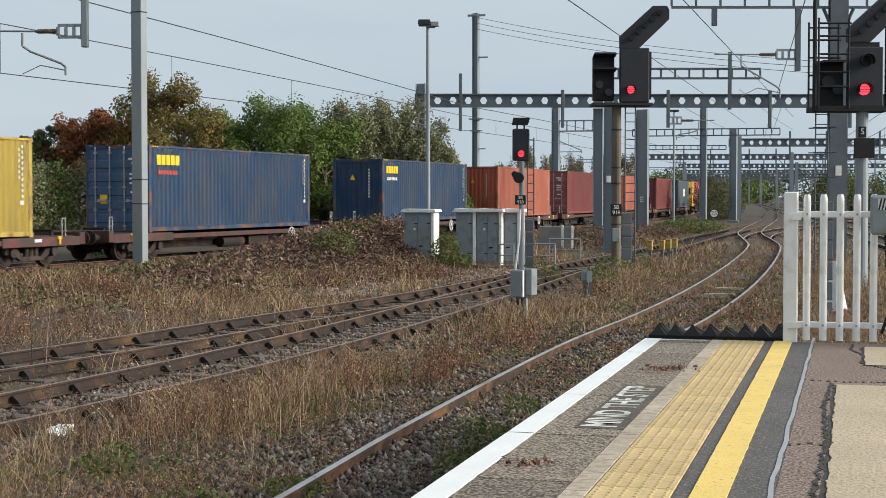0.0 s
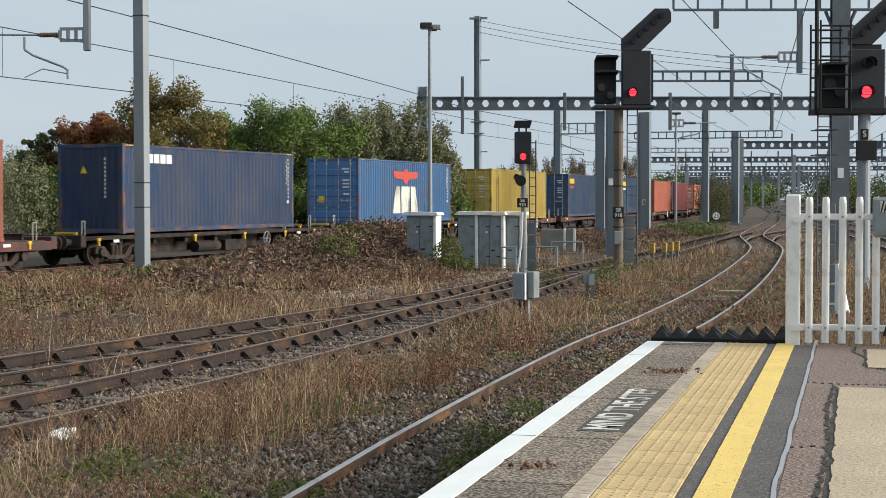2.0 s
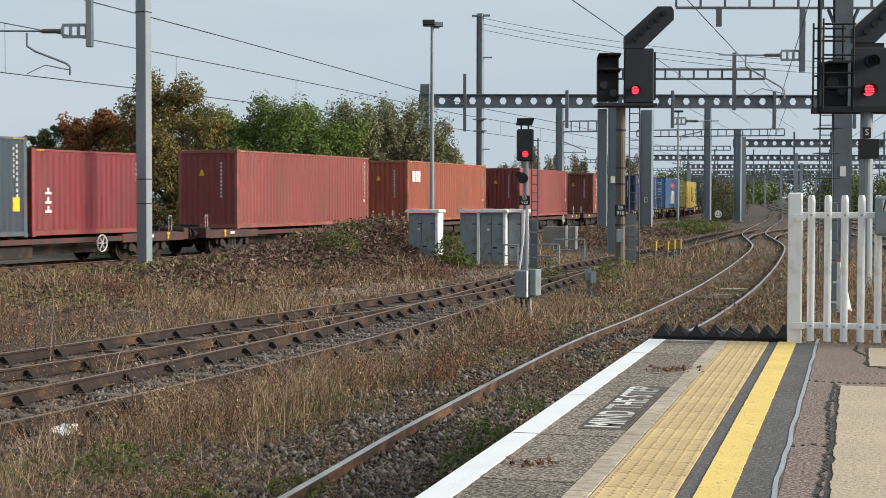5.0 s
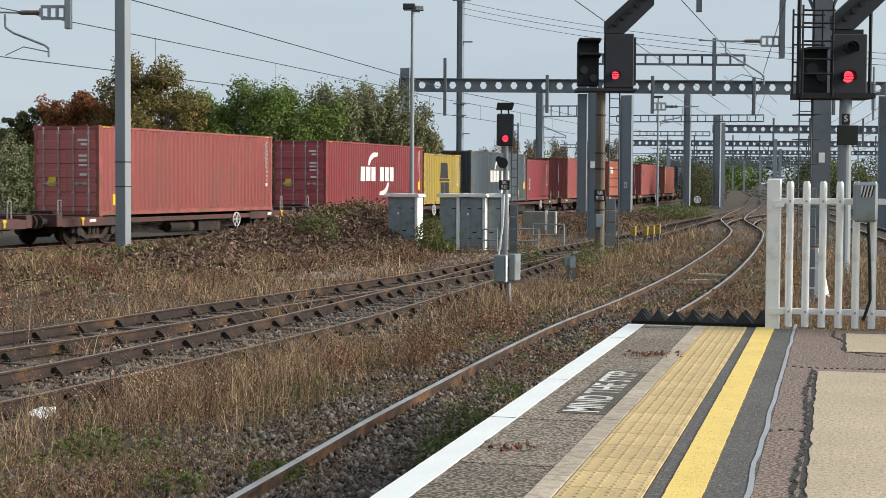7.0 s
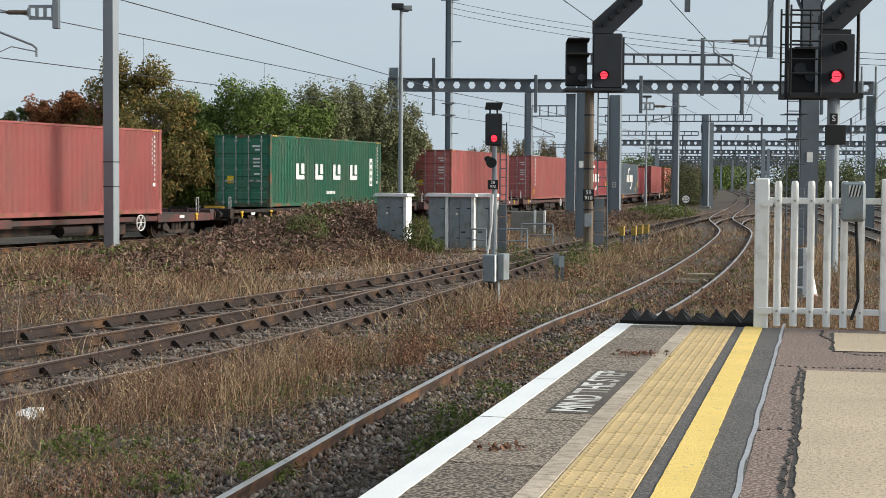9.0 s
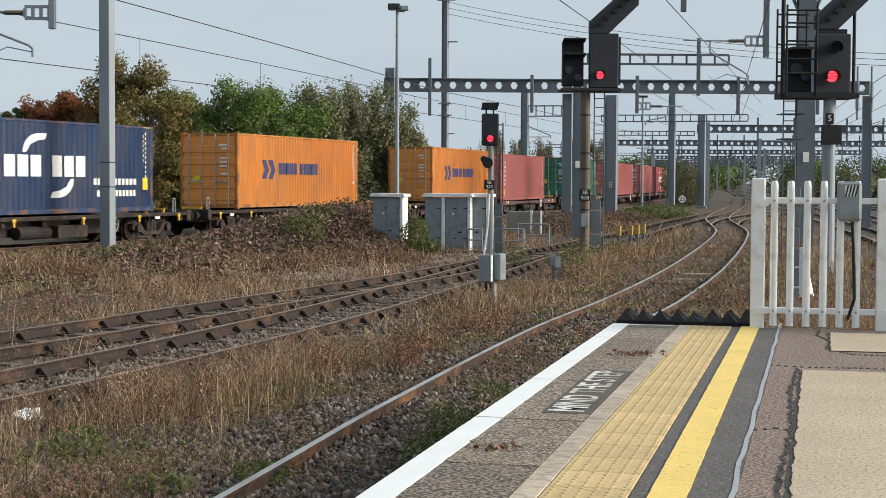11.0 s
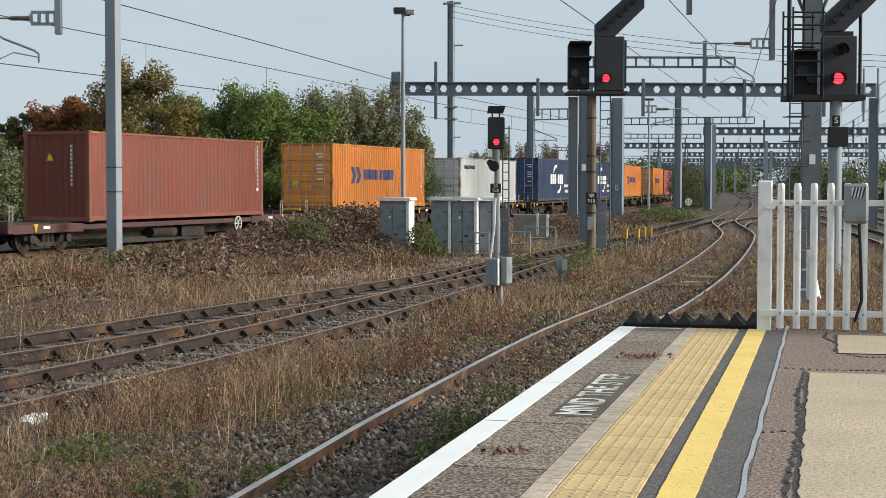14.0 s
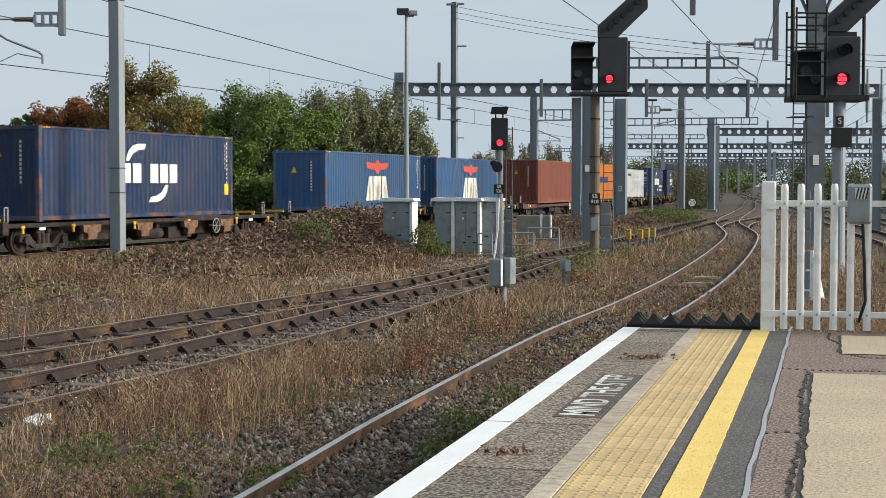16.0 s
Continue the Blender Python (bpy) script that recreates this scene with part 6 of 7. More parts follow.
def seed_heads():
    """Feathery tan stems taller than the grass, and dark dock stalks."""
    x, y = scatter(9000, -14, 16, 14, 75, 1.6)
    gb, gl, gs = gap_to(x, y, BAY), gap_to(x, y, LOOP), gap_to(x, y, SPUR)
    keep = (np.abs(x / y) < .33) & ~on_platform(x, y) & (np.minimum.reduce([gb, gl, gs]) > 1.7) & (side_gap(x, y) > 3) & (patchy(x, y, .25, 1) > -.05)
    x, y = x[keep], y[keep]
    z = heights(x, y)
    n = len(x)
    h = RNG.uniform(.35, .75, n)
    blades("grass_stems", x, y, z, h, np.clip(y * .0003, .004, .02), RNG.uniform(.05, .3, n), M_STRAW, "tall dry grass stems with feathery heads", "grass")
    k = RNG.uniform(0, 1, n) < .5
    p = np.repeat(np.stack([x, y, z + h * .85], 1)[k], 9, 0)
    p += RNG.normal(size=p.shape) * (.03, .03, .07)
    leaves("seed_heads", p, .014, M_STRAW, "feathery tan seed heads above the grass", "grass")
    sx = np.concatenate([RNG.normal(-6.0, .25, 9), RNG.normal(-2.2, .5, 5), RNG.normal(2.4, .6, 6), RNG.normal(-3.6, .5, 5)])
    sy = np.concatenate([RNG.normal(23.5, .5, 9), RNG.normal(18.3, .5, 5), RNG.normal(27.0, 1.2, 6), RNG.normal(17.5, .7, 5)])
    sh = RNG.uniform(.45, 1.05, len(sx))
    sz = heights(sx, sy)
    blades("dock_stalks", sx, sy, sz, sh, np.full(len(sx), .014), RNG.uniform(.02, .12, len(sx)), M_BRAMBLE, "dark dead dock stalks standing in the grass", "weeds")
    p = np.repeat(np.stack([sx, sy, sz], 1), 40, 0)
    p[:, 2] += np.repeat(sh, 40) * RNG.uniform(.3, 1, len(p))
    p[:, :2] += RNG.normal(size=(len(p), 2)) * .025
    leaves("dock_seeds", p, .016, M_BRAMBLE, "dark dead seed clusters on dock stalks", "weeds")


seed_heads()


def leaf_litter():
    x, y = scatter(120000, -16, 20, 9.5, 75, 1.75)
    k = (np.abs(x / y) < .33) & ~on_platform(x, y) & (side_gap(x, y) > .8)
    x, y = x[k], y[k]
    p = np.stack([x, y, heights(x, y) + .03 + RNG.uniform(0, .04, len(x))], 1)
    leaves("leaf_litter", p, np.clip(y * .0011, .018, .05) * RNG.uniform(.6, 1.4, len(x)), M_RUSSET, "brown fallen leaves and dead stems on the ground", "litter", flat_bias=2.0)


leaf_litter()


def russet_stands():
    """Clumps of dead dock and willowherb standing out of the grass."""
    cx, cy = scatter(150, -12, 9, 11, 48, 1.5)
    k = (np.abs(cx / cy) < .32) & ~on_platform(cx, cy, .8) & (np.minimum.reduce([gap_to(cx, cy, l) for l in (BAY, LOOP, SPUR)]) > 1.5) & (side_gap(cx, cy) > 4)
    cx, cy = cx[k], cy[k]
    q = RNG.integers(25, 90, len(cx))
    x, y = np.repeat(cx, q), np.repeat(cy, q)
    r = np.repeat(RNG.uniform(.15, .5, len(cx)), q)
    x, y = x + RNG.normal(size=len(x)) * r, y + RNG.normal(size=len(y)) * r
    k = ~on_platform(x, y, .2)
    x, y = x[k], y[k]
    z, h = heights(x, y), RNG.uniform(.15, .6, len(x))
    blades("russet_stems", x, y, z, h, np.clip(y * .0004, .006, .02), RNG.uniform(.1, .7, len(x)), M_RUSSET, "russet dead stems in clumps", "weeds")
    p = np.repeat(np.stack([x, y, z], 1), 7, 0)
    p[:, 2] += np.repeat(h, 7) * RNG.uniform(.3, 1, len(p))
    p[:, :2] += RNG.normal(size=(len(p), 2)) * .045
    leaves("russet_heads", p, np.clip(p[:, 1] * .0009, .012, .035) * RNG.uniform(.6, 1.5, len(p)), M_RUSSET, "russet seed heads and curled leaves", "weeds")


russet_stands()


def weed_sprays():
    """Fine dead sprays that fill the grass between stems."""
    x, y = scatter(34000, -15, 16, 10, 62, 1.7)
    near = np.minimum.reduce([gap_to(x, y, l) for l in (BAY, LOOP, SPUR)])
    k = (np.abs(x / y) < .33) & ~on_platform(x, y) & (side_gap(x, y) > 2.5) & (near > 1.25) & (patchy(x, y, .3, 1) > -.25)
    x, y = x[k], y[k]
    z = heights(x, y)
    top = RNG.uniform(.08, .45, len(x)) * np.clip((gap_to(x, y, BAY) - .8) / 2.0, .3, 1)
    m = 9
    p = np.repeat(np.stack([x, y, z], 1), m, 0)
    p[:, 2] += np.repeat(top, m) * RNG.uniform(.15, 1, len(p))
    p[:, :2] += RNG.normal(size=(len(p), 2)) * .07
    s = np.clip(p[:, 1] * .0007, .01, .03) * RNG.uniform(.6, 1.4, len(p))
    kind = np.repeat(RNG.uniform(0, 1, len(x)) + .4 * patchy(x, y, .5, 61), m)
    for name, lo, hi, mt, lab in (("dead_sprays", -9, .5, M_RUSSET, "russet sprays of dead weeds in the grass"), ("straw_sprays", .5, .9, M_STRAW, "straw-coloured seed sprays in the grass"), ("green_sprays", .9, 9, M_GREENGRASS, "olive green sprays of weeds in the grass")):
        q = (kind >= lo) & (kind < hi)
        leaves(name, p[q], s[q], mt, lab, "weeds")


weed_sprays()


def trackside_weeds():
    """Low dead and green herbs close along the bay rails, thinning on the ballast."""
    x, y = scatter(60000, -5, 14, 9.5, 70, 1.75)
    gb = gap_to(x, y, BAY)
    k = (np.abs(x / y) < .33) & ~on_platform(x, y, .02) & (gb < 3.2) & (np.abs(gb - GAUGE) > .1) & (patchy(x, y, .8, 12) + .5 * patchy(x, y, 2.5, 13) > -.12)
    x, y = x[k], y[k]
    z, n, m = np.where(gap_to(x, y, BAY) < 1.8, -.15, heights(x, y) + .03), len(x), 9
    top = RNG.uniform(.03, .17, n)
    p = np.repeat(np.stack([x, y, z], 1), m, 0)
    p[:, 2] += np.repeat(top, m) * RNG.uniform(.1, 1, len(p))
    p[:, :2] += RNG.normal(size=(len(p), 2)) * .04
    size = np.clip(p[:, 1] * .0008, .01, .026) * RNG.uniform(.6, 1.5, len(p))
    kind = np.repeat(RNG.uniform(0, 1, n) + .7 * patchy(x, y, .7, 51), m)
    for name, lo, hi, mt, lab in (("low_dead_weeds", -9, .5, M_RUSSET, "low brown dead weeds on the ballast"), ("low_straw", .5, .68, M_STRAW, "short straw tufts on the ballast"), ("low_green_weeds", .68, 9, M_IVY, "low green weeds on the ballast")):
        q = (kind >= lo) & (kind < hi)
        leaves(name, p[q], size[q], mt, lab, "weeds", flat_bias=.8)


trackside_weeds()


def arching(name, x, y, z, h, reach, w, material, label):
    """Arching bramble canes as narrow bent strips of five joints."""
    n = len(x)
    a = RNG.uniform(0, 2 * np.pi, n)
    v = np.empty((n, 12, 3))
    for i, t in enumerate(np.linspace(0, 1, 6)):
        cx, cy = x + np.cos(a) * reach * t, y + np.sin(a) * reach * t
        cz = z + h * 4 * t * (1 - t * .72) * .9
        ww = w * (1 - .6 * t)
        v[:, 2 * i] = np.stack([cx - np.sin(a) * ww, cy + np.cos(a) * ww, cz - ww], 1)
        v[:, 2 * i + 1] = np.stack([cx + np.sin(a) * ww, cy - np.cos(a) * ww, cz + ww], 1)
    base = (np.arange(n) * 12)[:, None]
    loops = (base + np.array([k for i in range(5) for k in (2 * i, 2 * i + 1, 2 * i + 3, 2 * i + 2)])).ravel()
    return mesh_of(name, v.reshape(-1, 3), loops, np.full(n * 5, 4), material, label, "brambles")


def brambles():
    x = RNG.uniform(-19, 2.0, 110000)
    y = RNG.uniform(32, 62, 110000)
    sg = side_gap(x, y)
    gl = gap_to(x, y, LOOP)
    c = bank_height(x, y, sg)
    low = (sg > 1.1) & (sg < 4.2) & (x < -5)
    clear = (y > 53) & (x > .2)
    keep = (np.abs(x / y) < .36) & (gl > 2.3) & (sg > .9) & ~clear & ((RNG.uniform(0, 1, len(x)) < c * 1.3) | (low & (RNG.uniform(0, 1, len(x)) < .4)))
    x, y, sg, c = x[keep], y[keep], sg[keep], c[keep]
    z = heights(x, y)
    n = len(x)
    h = (.2 + .7 * c) * RNG.uniform(.4, 1.35, n)
    k = RNG.uniform(0, 1, n) < .6
    arching("bramble_canes", x[k], y[k], z[k], h[k] * .62, RNG.uniform(.25, 1.0, k.sum()), RNG.uniform(.009, .022, k.sum()), M_BRAMBLE, "tangled brown bramble canes on the bank")
    p = np.repeat(np.stack([x, y, z], 1), 7, 0)
    p[:, 2] += np.repeat(h, 7) * RNG.uniform(.05, 1.0, len(p))
    p[:, :2] += RNG.normal(size=(len(p), 2)) * .16
    green = (patchy(p[:, 0], p[:, 1], .45, 3) + RNG.normal(size=len(p)) * .18 - .03 * p[:, 0] + np.where(p[:, 0] < -7, .16, 0)) > .5
    leaves("bramble_leaves", p[~green], .07, M_BRAMBLELEAF, "withered brown and maroon bramble leaves", "brambles")
    leaves("bramble_shoots", p[green], .065, M_IVY, "yellow-green bramble and ivy leaves on the bank", "brambles")


brambles()


def withered_stand():
    """Drooping strap leaves on upright dead stems, over the hump of the bank."""
    x, y = RNG.uniform(-8.5, 1.6, 26000), RNG.uniform(38, 60, 26000)
    sg = side_gap(x, y)
    c = bank_height(x, y, sg) * np.clip(.7 + 1.2 * patchy(x, y, .5, 17), .15, 1)
    keep = (gap_to(x, y, LOOP) > 2.6) & (sg > 1.3) & ~((y > 52.5) & (x > -.6)) & (RNG.uniform(0, 1, len(x)) < c * .8)
    x, y, c = x[keep], y[keep], c[keep]
    n = len(x)
    z = heights(x, y)
    h = (.25 + .75 * c) * RNG.uniform(.55, 1.25, n)
    blades("withered_stems", x, y, z, h, np.full(n, .016), RNG.uniform(.1, .6, n), M_BRAMBLE, "dead upright stems on the bank", "weeds")
    m = 9
    p = np.repeat(np.stack([x, y, z], 1), m, 0)
    p[:, 2] += np.repeat(h, m) * RNG.uniform(.25, 1.0, len(p))
    p[:, :2] += RNG.normal(size=(len(p), 2)) * .09
    leaves("withered_leaves", p, RNG.uniform(.05, .13, len(p)), M_BRAMBLELEAF, "drooping withered maroon-brown leaves on the bank", "weeds", flat_bias=.2)


withered_stand()


def clump(name, cx, cy, z, r, h, n, size, material, label, category="bush"):
    """A loose rounded clump of leaves, thicker outside, with gaps."""
    d = RNG.normal(size=(n, 3))
    d /= np.linalg.norm(d, axis=1)[:, None]
    lump = np.array([1 + .35 * noise.noise((a * 2.2 + cx, b * 2.2 + cy, c * 2.2)) for a, b, c in d])
    rad = lump * RNG.uniform(.45, 1.0, n) ** .5
    p = np.stack([cx + d[:, 0] * rad * r, cy + d[:, 1] * rad * r, z + h * .5 + d[:, 2] * rad * h * .55], 1)
    ok = p[:, 2] > z
    return leaves(name, p[ok], size, material, label, category, facing=d[ok] + np.array((0, 0, .3)))


clump("nettles", .1, 53.3, 0, .55, 1.1, 900, .055, M_GREENGRASS, "green nettles beside the relay cabinets")
clump("nettles", .55, 52.4, -.1, .5, .5, 900, .05, M_GREENGRASS, "low green nettles beside the cabinets")
clump("ivy_bush", -3.6, 50.8, .1, .8, 1.15, 1300, .05, M_IVY, "green leafy shoots on the bramble bank")
clump("ivy_bush", -12.2, 57.5, .1, 1.5, 1.2, 3500, .06, M_IVY, "pale green bush behind the goods line")
clump("green_scrub", 12.0, 88, 0, 1.8, .7, 3000, .06, M_BRAMBLELEAF, "low green scrub beside the goods line")
clump("green_scrub", 7.4, 73, 0, 2.2, .9, 5000, .055, M_BRAMBLELEAF, "low brown scrub beside the goods line")
clump("green_scrub", 15.6, 98, 0, 2.4, .9, 3500, .07, M_IVY, "low green scrub beyond the cabinets")
for _x, _y, _r in ((2.9, 44.6, .6), (5.2, 47.6, .6), (6.3, 51.5, .8), (4.1, 41.0, .5)):
    clump("weed_clump", _x, _y, -.2, _r, .7, 500, .04, M_GREENGRASS, "green and straw weeds growing by the signal post", "weeds")


# ---- ballast stones and broad weeds close by ----
def stones():
    xs, ys, zs, ss = [], [], [], []
    for line, z, n, lo, hi in ((SPUR, -.18, 20000, 9, 42), (LOOP, -.18, 15000, 14, 48), (BAY, -.125, 20000, 8, 40)):
        i = RNG.integers(0, len(line) - 1, n * 3)
        p = line[i] + RNG.uniform(0, 1, (n * 3, 1)) * (line[i + 1] - line[i])
        off = RNG.normal(0, 1.15, n * 3)
        g = line[i + 1] - line[i]
        g /= np.linalg.norm(g, axis=1)[:, None]
        p = p + np.stack([g[:, 1], -g[:, 0]], 1) * off[:, None]
        k = (p[:, 1] > lo) & (p[:, 1] < hi) & (np.abs(p[:, 0] / p[:, 1]) < .33) & ~on_platform(p[:, 0], p[:, 1], .0)
        p, off = p[k], off[k]
        keep = RNG.uniform(0, 1, len(p)) < np.clip(20 / p[:, 1], .2, 1) ** 1.2
        p, off = p[keep][:n], off[keep][:n]
        xs.append(p[:, 0]), ys.append(p[:, 1]), ss.append(RNG.uniform(.02, .038 if line is BAY else .052, len(p)))
        zs.append(np.where(np.abs(off) < 1.7, z, z - .04) + RNG.uniform(-.015, .02, len(p)))
    x, y = scatter(62000, -7, 4, 9.5, 34, 1.7)
    k = (np.abs(x / y) < .33) & ~on_platform(x, y, 0) & (patchy(x, y, .4, 21) > -.15)
    x, y = x[k], y[k]
    xs.append(x), ys.append(y), zs.append(np.where(gap_to(x, y, BAY) < 1.85, -.13, heights(x, y) + .015)), ss.append(RNG.uniform(.018, .046, len(x)))
    x, y, z, s = map(np.concatenate, (xs, ys, zs, ss))
    n = len(x)
    o = np.array([(1, 0, 0), (0, 1, 0), (-1, 0, 0), (0, -1, 0), (.15, .1, .8), (-.1, 0, -.7)], float)
    v = o[None] * RNG.uniform(.55, 1.45, (n, 6, 1)) + RNG.normal(size=(n, 6, 3)) * .25
    a = RNG.uniform(0, 2 * np.pi, n)
    c, q = np.cos(a)[:, None], np.sin(a)[:, None]
    vx, vy = v[:, :, 0] * c - v[:, :, 1] * q, v[:, :, 0] * q + v[:, :, 1] * c
    v = np.stack([vx * s[:, None] + x[:, None], vy * s[:, None] + y[:, None], v[:, :, 2] * s[:, None] + z[:, None]], 2)
    f = np.array([0, 1, 4, 1, 2, 4, 2, 3, 4, 3, 0, 4, 1, 0, 5, 2, 1, 5, 3, 2, 5, 0, 3, 5])
    loops = ((np.arange(n) * 6)[:, None] + f).ravel()
    mesh_of("ballast_stones", v.reshape(-1, 3), loops, np.full(n * 8, 3), M_STONE, "loose grey and brown ballast stones round the sleepers", "stones")


stones()


def path_gravel():
    """Pale trodden grit on the footpath by the cabinets."""
    t = RNG.uniform(0, 1, 14000)
    x, y = -2.6 + 5.2 * t + RNG.normal(0, .6, 14000), 39.5 + 13 * t + RNG.normal(0, .4, 14000)
    k = gap_to(x, y, LOOP) > 1.7
    x, y = x[k], y[k]
    p = np.stack([x, y, heights(x, y) + .035 + RNG.uniform(0, .03, len(x))], 1)
    leaves("path_grit", p, .07, M_GRIT, "pale trodden grit of a footpath beside the track", "gravel", flat_bias=6.0)


M_GRIT = island("path_grit", [(0.240, 0.192, 0.160), (0.352, 0.288, 0.240), (0.288, 0.232, 0.192)], .95)
path_gravel()


def rosettes():
    n = 420
    x, y = scatter(n * 8, -6.5, 4, 9.8, 34, 1.8)
    gb = gap_to(x, y, BAY)
    k = (np.abs(x / y) < .32) & ~on_platform(x, y, -.02) & (gb < 4.2) & (patchy(x, y, .6, 41) > .08)
    x, y = x[k][:n], y[k][:n]
    z = heights(x, y)
    m = 14
    p = np.repeat(np.stack([x, y, z + .03], 1), m, 0)
    p += RNG.normal(size=p.shape) * (.075, .075, .03)
    p[:, 2] += .05 * RNG.uniform(0, 1, len(p))
    red = patchy(p[:, 0], p[:, 1], .5, 77) > .28
    leaves("broad_weeds", p[~red], .036, M_IVY, "low green broad-leaved weeds among the ballast", "weeds", flat_bias=1.2)
    leaves("red_weeds", p[red], .032, M_RUSSET, "reddish low weeds among the ballast", "weeds", flat_bias=1.2)
    for cx, cy, r, h, q in ((-1.25, 12.8, .3, .14, 320), (.35, 14.0, .22, .35, 420), (.1, 13.2, .2, .25, 300), (.9, 17.4, .25, .2, 260), (.62, 15.2, .18, .2, 200), (-2.0, 12.2, .3, .16, 260), (-3.1, 14.2, .3, .18, 240)):
        clump("leafy_weed", cx, cy, -.2, r, h * 1.5, q, .03, M_GREENGRASS, "bright green leafy weed growing in the ballast", "weeds")


rosettes()

litter = thing("plastic_litter", pose(-4.05, 16.3, -.16, 0, 0, 20), "crumpled pale plastic litter lying in the grass", "litter")
_b = bmesh.new()
bmesh.ops.create_icosphere(_b, subdivisions=3, radius=.17)
for _v in _b.verts:
    _v.co *= 1 + .5 * noise.noise(_v.co * 9)
    _v.co.z *= .55
part("sheet", _b, M_WHITE, litter)


# ---- trees ----
def tree_shape(e, h, r, n_limbs, n_leaves, size, material, trunk_h=.22, lean=0.0, upright=0.0, seed=0):
    rnd = random.Random(seed)
    bm = bmesh.new()
    top = Vector((lean * h, 0, h * .75))
    rod(bm, (0, 0, -.2), top * .5, .03 * h * .6, 8, .02 * h * .6)
    rod(bm, top * .5, top, .02 * h * .6, 7, .006 * h)
    tips = [top]
    for i in range(n_limbs):
        t = rnd.uniform(.12, .95)
        a = rnd.uniform(0, 2 * math.pi)
        start = top * t
        spread = r * (1 - .55 * abs(t - .45)) * rnd.uniform(.55, 1)
        end = start + Vector((math.cos(a) * spread, math.sin(a) * spread, h * rnd.uniform(.04, .2) * (1 + upright)))
        end.z = min(end.z, h * .88)
        rod(bm, start, end, .009 * h, 5, .003 * h)
        tips += [end, (start + end) / 2, start.lerp(end, .75)]
        for k in range(3):
            tips.append(end + Vector((rnd.uniform(-.16, .16) * r, rnd.uniform(-.16, .16) * r, rnd.uniform(-.06, .05) * h)))
    part("trunk", bm, M_POLE, e, "grey-brown trunk and limbs")
    # leafy masses on the limbs' ends: shells of leaves that face outwards
    c = np.array([tuple(t) for t in tips])
    c = c[RNG.permutation(len(c))[:max(14, n_leaves // 130)]]
    pick = RNG.integers(0, len(c), n_leaves)
    d = RNG.normal(size=(n_leaves, 3))
    d /= np.linalg.norm(d, axis=1)[:, None]
    rad = (r * RNG.uniform(.1, .3, len(c)) * (1.9 if n_leaves < 4000 else 1))[pick] * RNG.uniform(.2, 1.2, n_leaves) ** .6
    p = c[pick] + d * rad[:, None] * np.array((1, 1, .85 + upright))
    ok = p[:, 2] > .2
    return leaves("crown", p[ok], size, material, "", "", e, facing=d[ok] + np.array((0, 0, .35)))


def tree(x, y, h, r, material, label, n=5200, size=.08, limbs=26, upright=0.0, lean=0.0, name="tree"):
    e = thing(name, pose(x, y, .05, 0, 0, random.uniform(0, 360)), label, "tree", "trees behind the goods line")
    tree_shape(e, h, r, limbs, n, size, material, upright=upright, lean=lean, seed=int(abs(x * 31 + y * 7)))
    return e


M_LEAFRUST = island("rust_autumn_leaves", [(0.143, 0.051, 0.031), (0.415, 0.143, 0.065), (0.172, 0.100, 0.051), (0.543, 0.215, 0.086), (0.114, 0.100, 0.043)], .7, .15)
M_LEAFGOLD = island("olive_gold_leaves", [(0.069, 0.069, 0.025), (0.188, 0.156, 0.050), (0.100, 0.106, 0.035), (0.312, 0.188, 0.062), (0.138, 0.138, 0.045)], .7, .15)
M_LEAFGREEN = island("mid_green_leaves", [(0.050, 0.084, 0.020), (0.146, 0.207, 0.047), (0.078, 0.123, 0.028), (0.190, 0.246, 0.067), (0.101, 0.157, 0.034)], .65, .15)
M_LEAFRUSSET = island("faded_poplar_leaves", [(.14, .11, .07), (.2, .15, .09), (.11, .1, .06), (.24, .19, .12)], .75, .2)
M_LEAFDARK = island("dark_green_leaves", [(0.039, 0.052, 0.026), (0.098, 0.117, 0.046), (0.065, 0.078, 0.033), (0.143, 0.156, 0.065)], .7, .15)
M_LEAFGREY = island("grey_willow_leaves", [(0.1, 0.115, 0.055), (0.22, 0.235, 0.125), (0.14, 0.14, 0.065), (0.32, 0.33, 0.2), (0.17, 0.15, 0.075)], .6, .2)
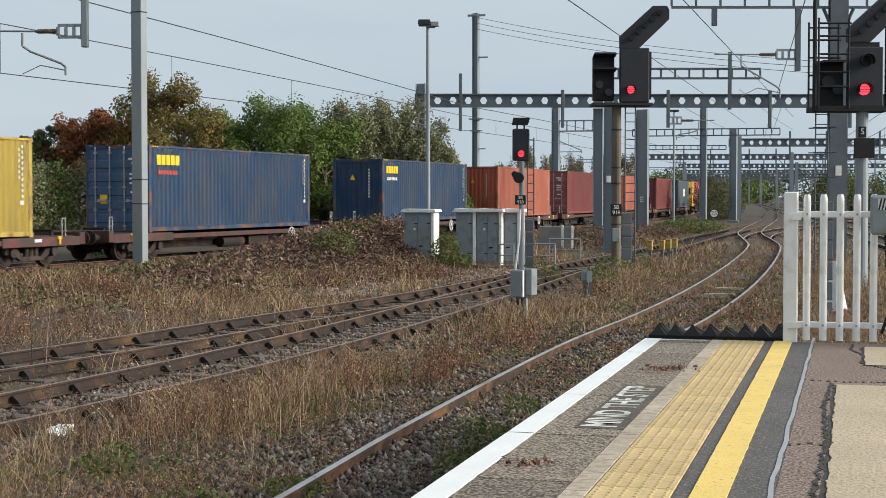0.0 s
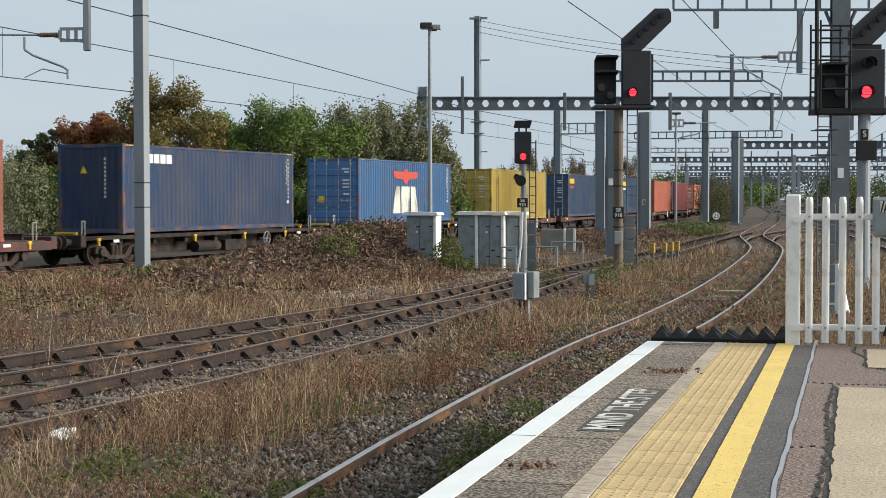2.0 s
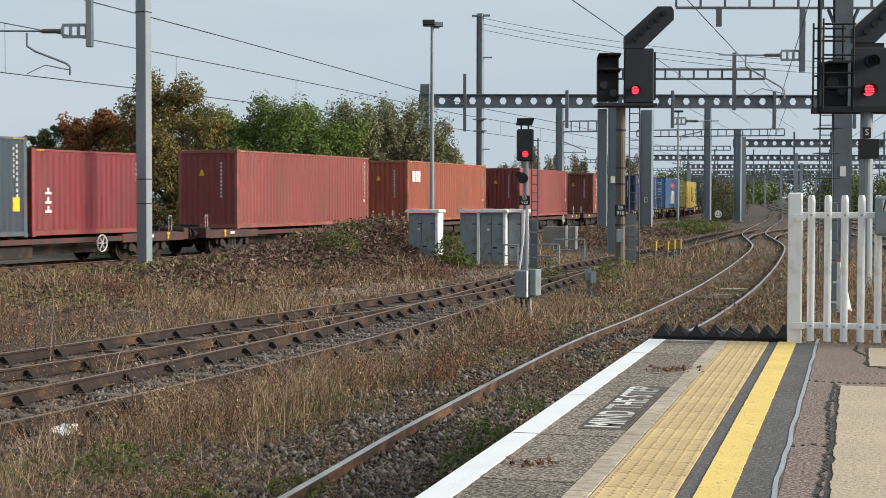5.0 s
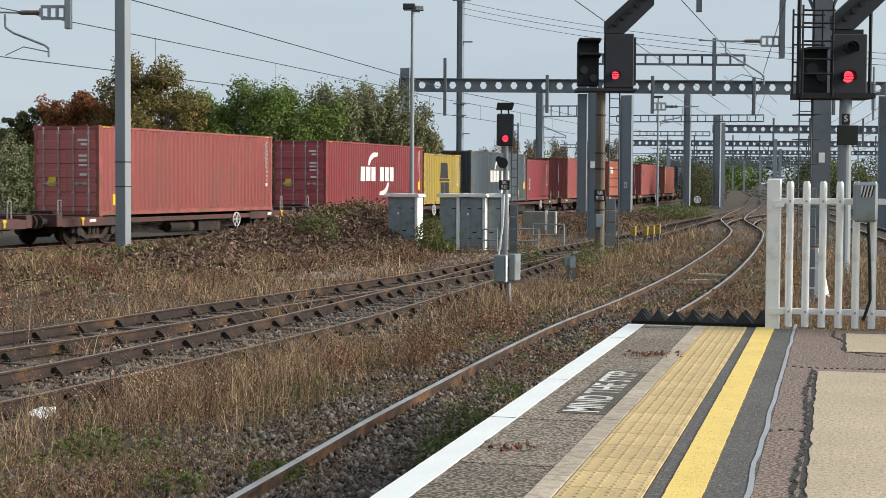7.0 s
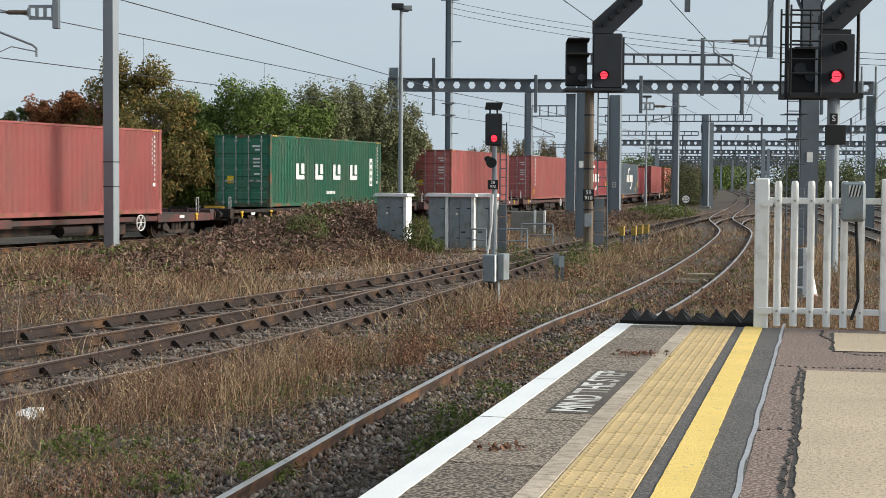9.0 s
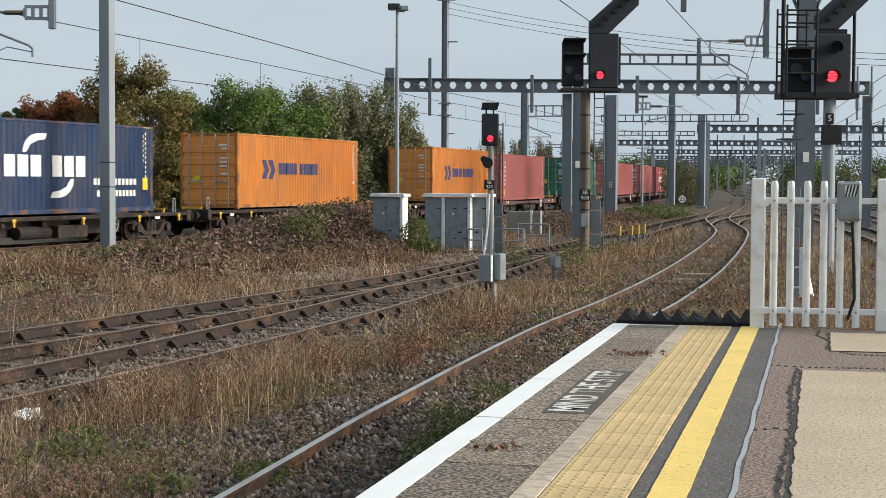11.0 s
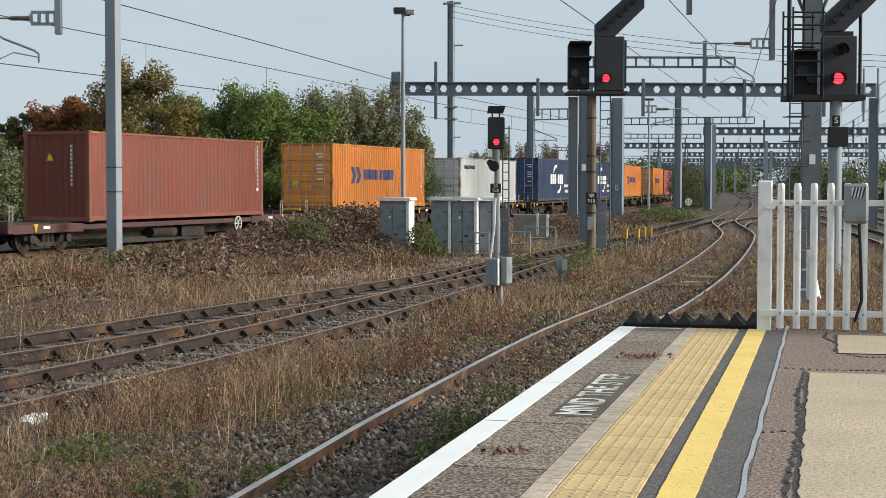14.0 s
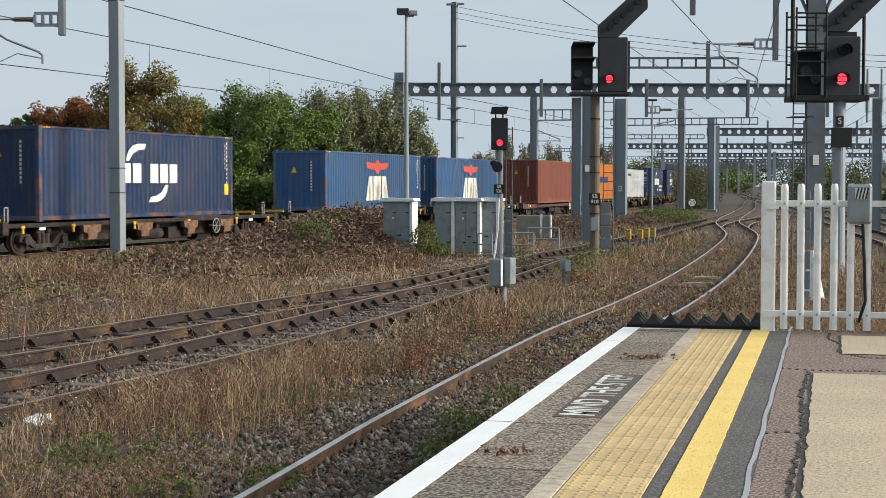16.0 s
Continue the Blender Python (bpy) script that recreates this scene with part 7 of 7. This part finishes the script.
for _x, _y, _h, _r, _m, _lab in (
        (-20.6, 78, 6.5, 1.1, M_LEAFDARK, "dark green tree at the edge of the thicket"),
        (-18.7, 79, 7.4, 1.9, M_LEAFRUST, "broad tree with rust-red autumn leaves"),
        (-17.0, 79, 7.8, 1.9, M_LEAFRUST, "tree with rust and brown autumn leaves"),
        (-13.9, 77, 8.8, 2.4, M_LEAFGOLD, "tall tree with olive and gold leaves"),
        (-12.6, 75, 7.1, 2.5, M_LEAFGOLD, "tree with yellowing olive leaves"),
        (-11.3, 78, 6.8, 2.4, M_LEAFGREEN, "olive tree at the foot of the taller ones"),
        (-9.9, 79, 7.7, 2.8, M_LEAFGREEN, "full green tree in the thicket"),
        (-8.0, 78, 7.3, 2.8, M_LEAFGREEN, "full green tree in the thicket"),
        (-6.1, 80, 6.9, 2.6, M_LEAFGREEN, "green tree in the thicket"),
        (-4.6, 82, 7.2, 2.0, M_LEAFGREY, "grey-green willow with upright shoots"),
        (-2.7, 83, 7.4, 2.0, M_LEAFGREY, "grey-green willow with upright shoots"),
        (-1.1, 84, 6.2, 1.7, M_LEAFGREY, "small grey-green willow beyond the portal"),
        (-.2, 86, 4.7, 1.4, M_LEAFGREY, "low willow shoots beyond the portal"),
        (-24.5, 90, 5.2, 3.0, M_LEAFGREY, "pale scrub tree beyond the thicket")):
    tree(_x, _y, _h * 1.06, _r * 1.05, _m, _lab, 24000, .085, 52, .5 if _m == M_LEAFGREY else 0)
for _i in range(2, 16):
    _x = -23.4 + _i * 1.55
    clump("hedge_bush", _x + random.uniform(-.4, .4), 72 + _i * .85 + random.uniform(-1, 1), .05, 1.5, random.uniform(3.0, 4.6), 5200, .075, (M_LEAFGREY, M_LEAFGOLD, M_LEAFGREY, M_LEAFGREEN)[_i % 4] if _i < 9 else (M_LEAFGREEN, M_LEAFGREY, M_LEAFDARK)[_i % 3], "dense hedge growth behind the goods line")
for _i in range(15):
    _u = _i / 14
    _x, _y = 9 + 19 * _u, 245 + 15 * math.sin(_i * 2.1)
    tree(_x, _y, random.uniform(7.5, 10.5) - 1.5 * _u, 1.7, (M_LEAFRUSSET, M_LEAFGREY, M_LEAFRUSSET)[_i % 3], "far slender poplar with thinning leaves", 2600, .17, 22, 1.2, name="far_tree")
for _i in range(5):
    clump("dark_thicket", 26.2 + _i * 1.35, 150 + _i * 5, 0, 2.0, 4.2 - .2 * _i, 5200, .085, (M_LEAFDARK, M_BRAMBLELEAF)[_i % 2], "dark leafy thicket between the diverging lines")
for _i in range(26):
    _x, _y = 48 + 2.2 * _i + random.uniform(-1, 1), 190 + 6 * math.sin(_i) + _i * 1.5
    clump("far_woods", _x, _y, 0, random.uniform(2.6, 4.2), random.uniform(3.2, 5.2), 3000, .17, (M_LEAFDARK, M_LEAFGREY, M_LEAFDARK)[_i % 3], "distant mixed trees beside the main line", "trees")
for _i in range(40):
    _x, _y = -60 + 7.5 * _i, 520 + 25 * math.sin(_i * 1.7)
    clump("far_woods", _x, _y, 0, 8, random.uniform(8, 13), 1500, .5, (M_LEAFDARK, M_LEAFGREEN)[_i % 2], "distant line of trees on the horizon", "trees")


for _x, _y, _n in ((.33, 1.05, 60), (.5, 5.75, 90), (.62, 5.9, 50)):
    _q = PLAT @ Vector((_x, _y, .935))
    _p = np.array(_q) + RNG.normal(size=(_n, 3)) * (.09, .06, .012)
    leaves("dry_tuft", _p, .022, M_RUSSET, "dry dead weeds lying on the platform", "weeds", flat_bias=2.0)


# ---- what moves: the train runs away along the goods line at 27.43 m/s, surging a little ----
SURGE = {8.0: -.1, 8.5: .65, 9.0: -.3, 12.5: -.2, 13.0: .45, 13.5: .4, 14.0: .05, 14.5: -.1, 15.0: .65, 15.5: .95, 16.0: .05}


def motions():
    for ob, s, z in TRAIN:
        walk(ob, [(0.5 * i, train_at(s + 27.43 * 0.5 * i + SURGE.get(0.5 * i, 0.0), z)) for i in range(33)])


motions()
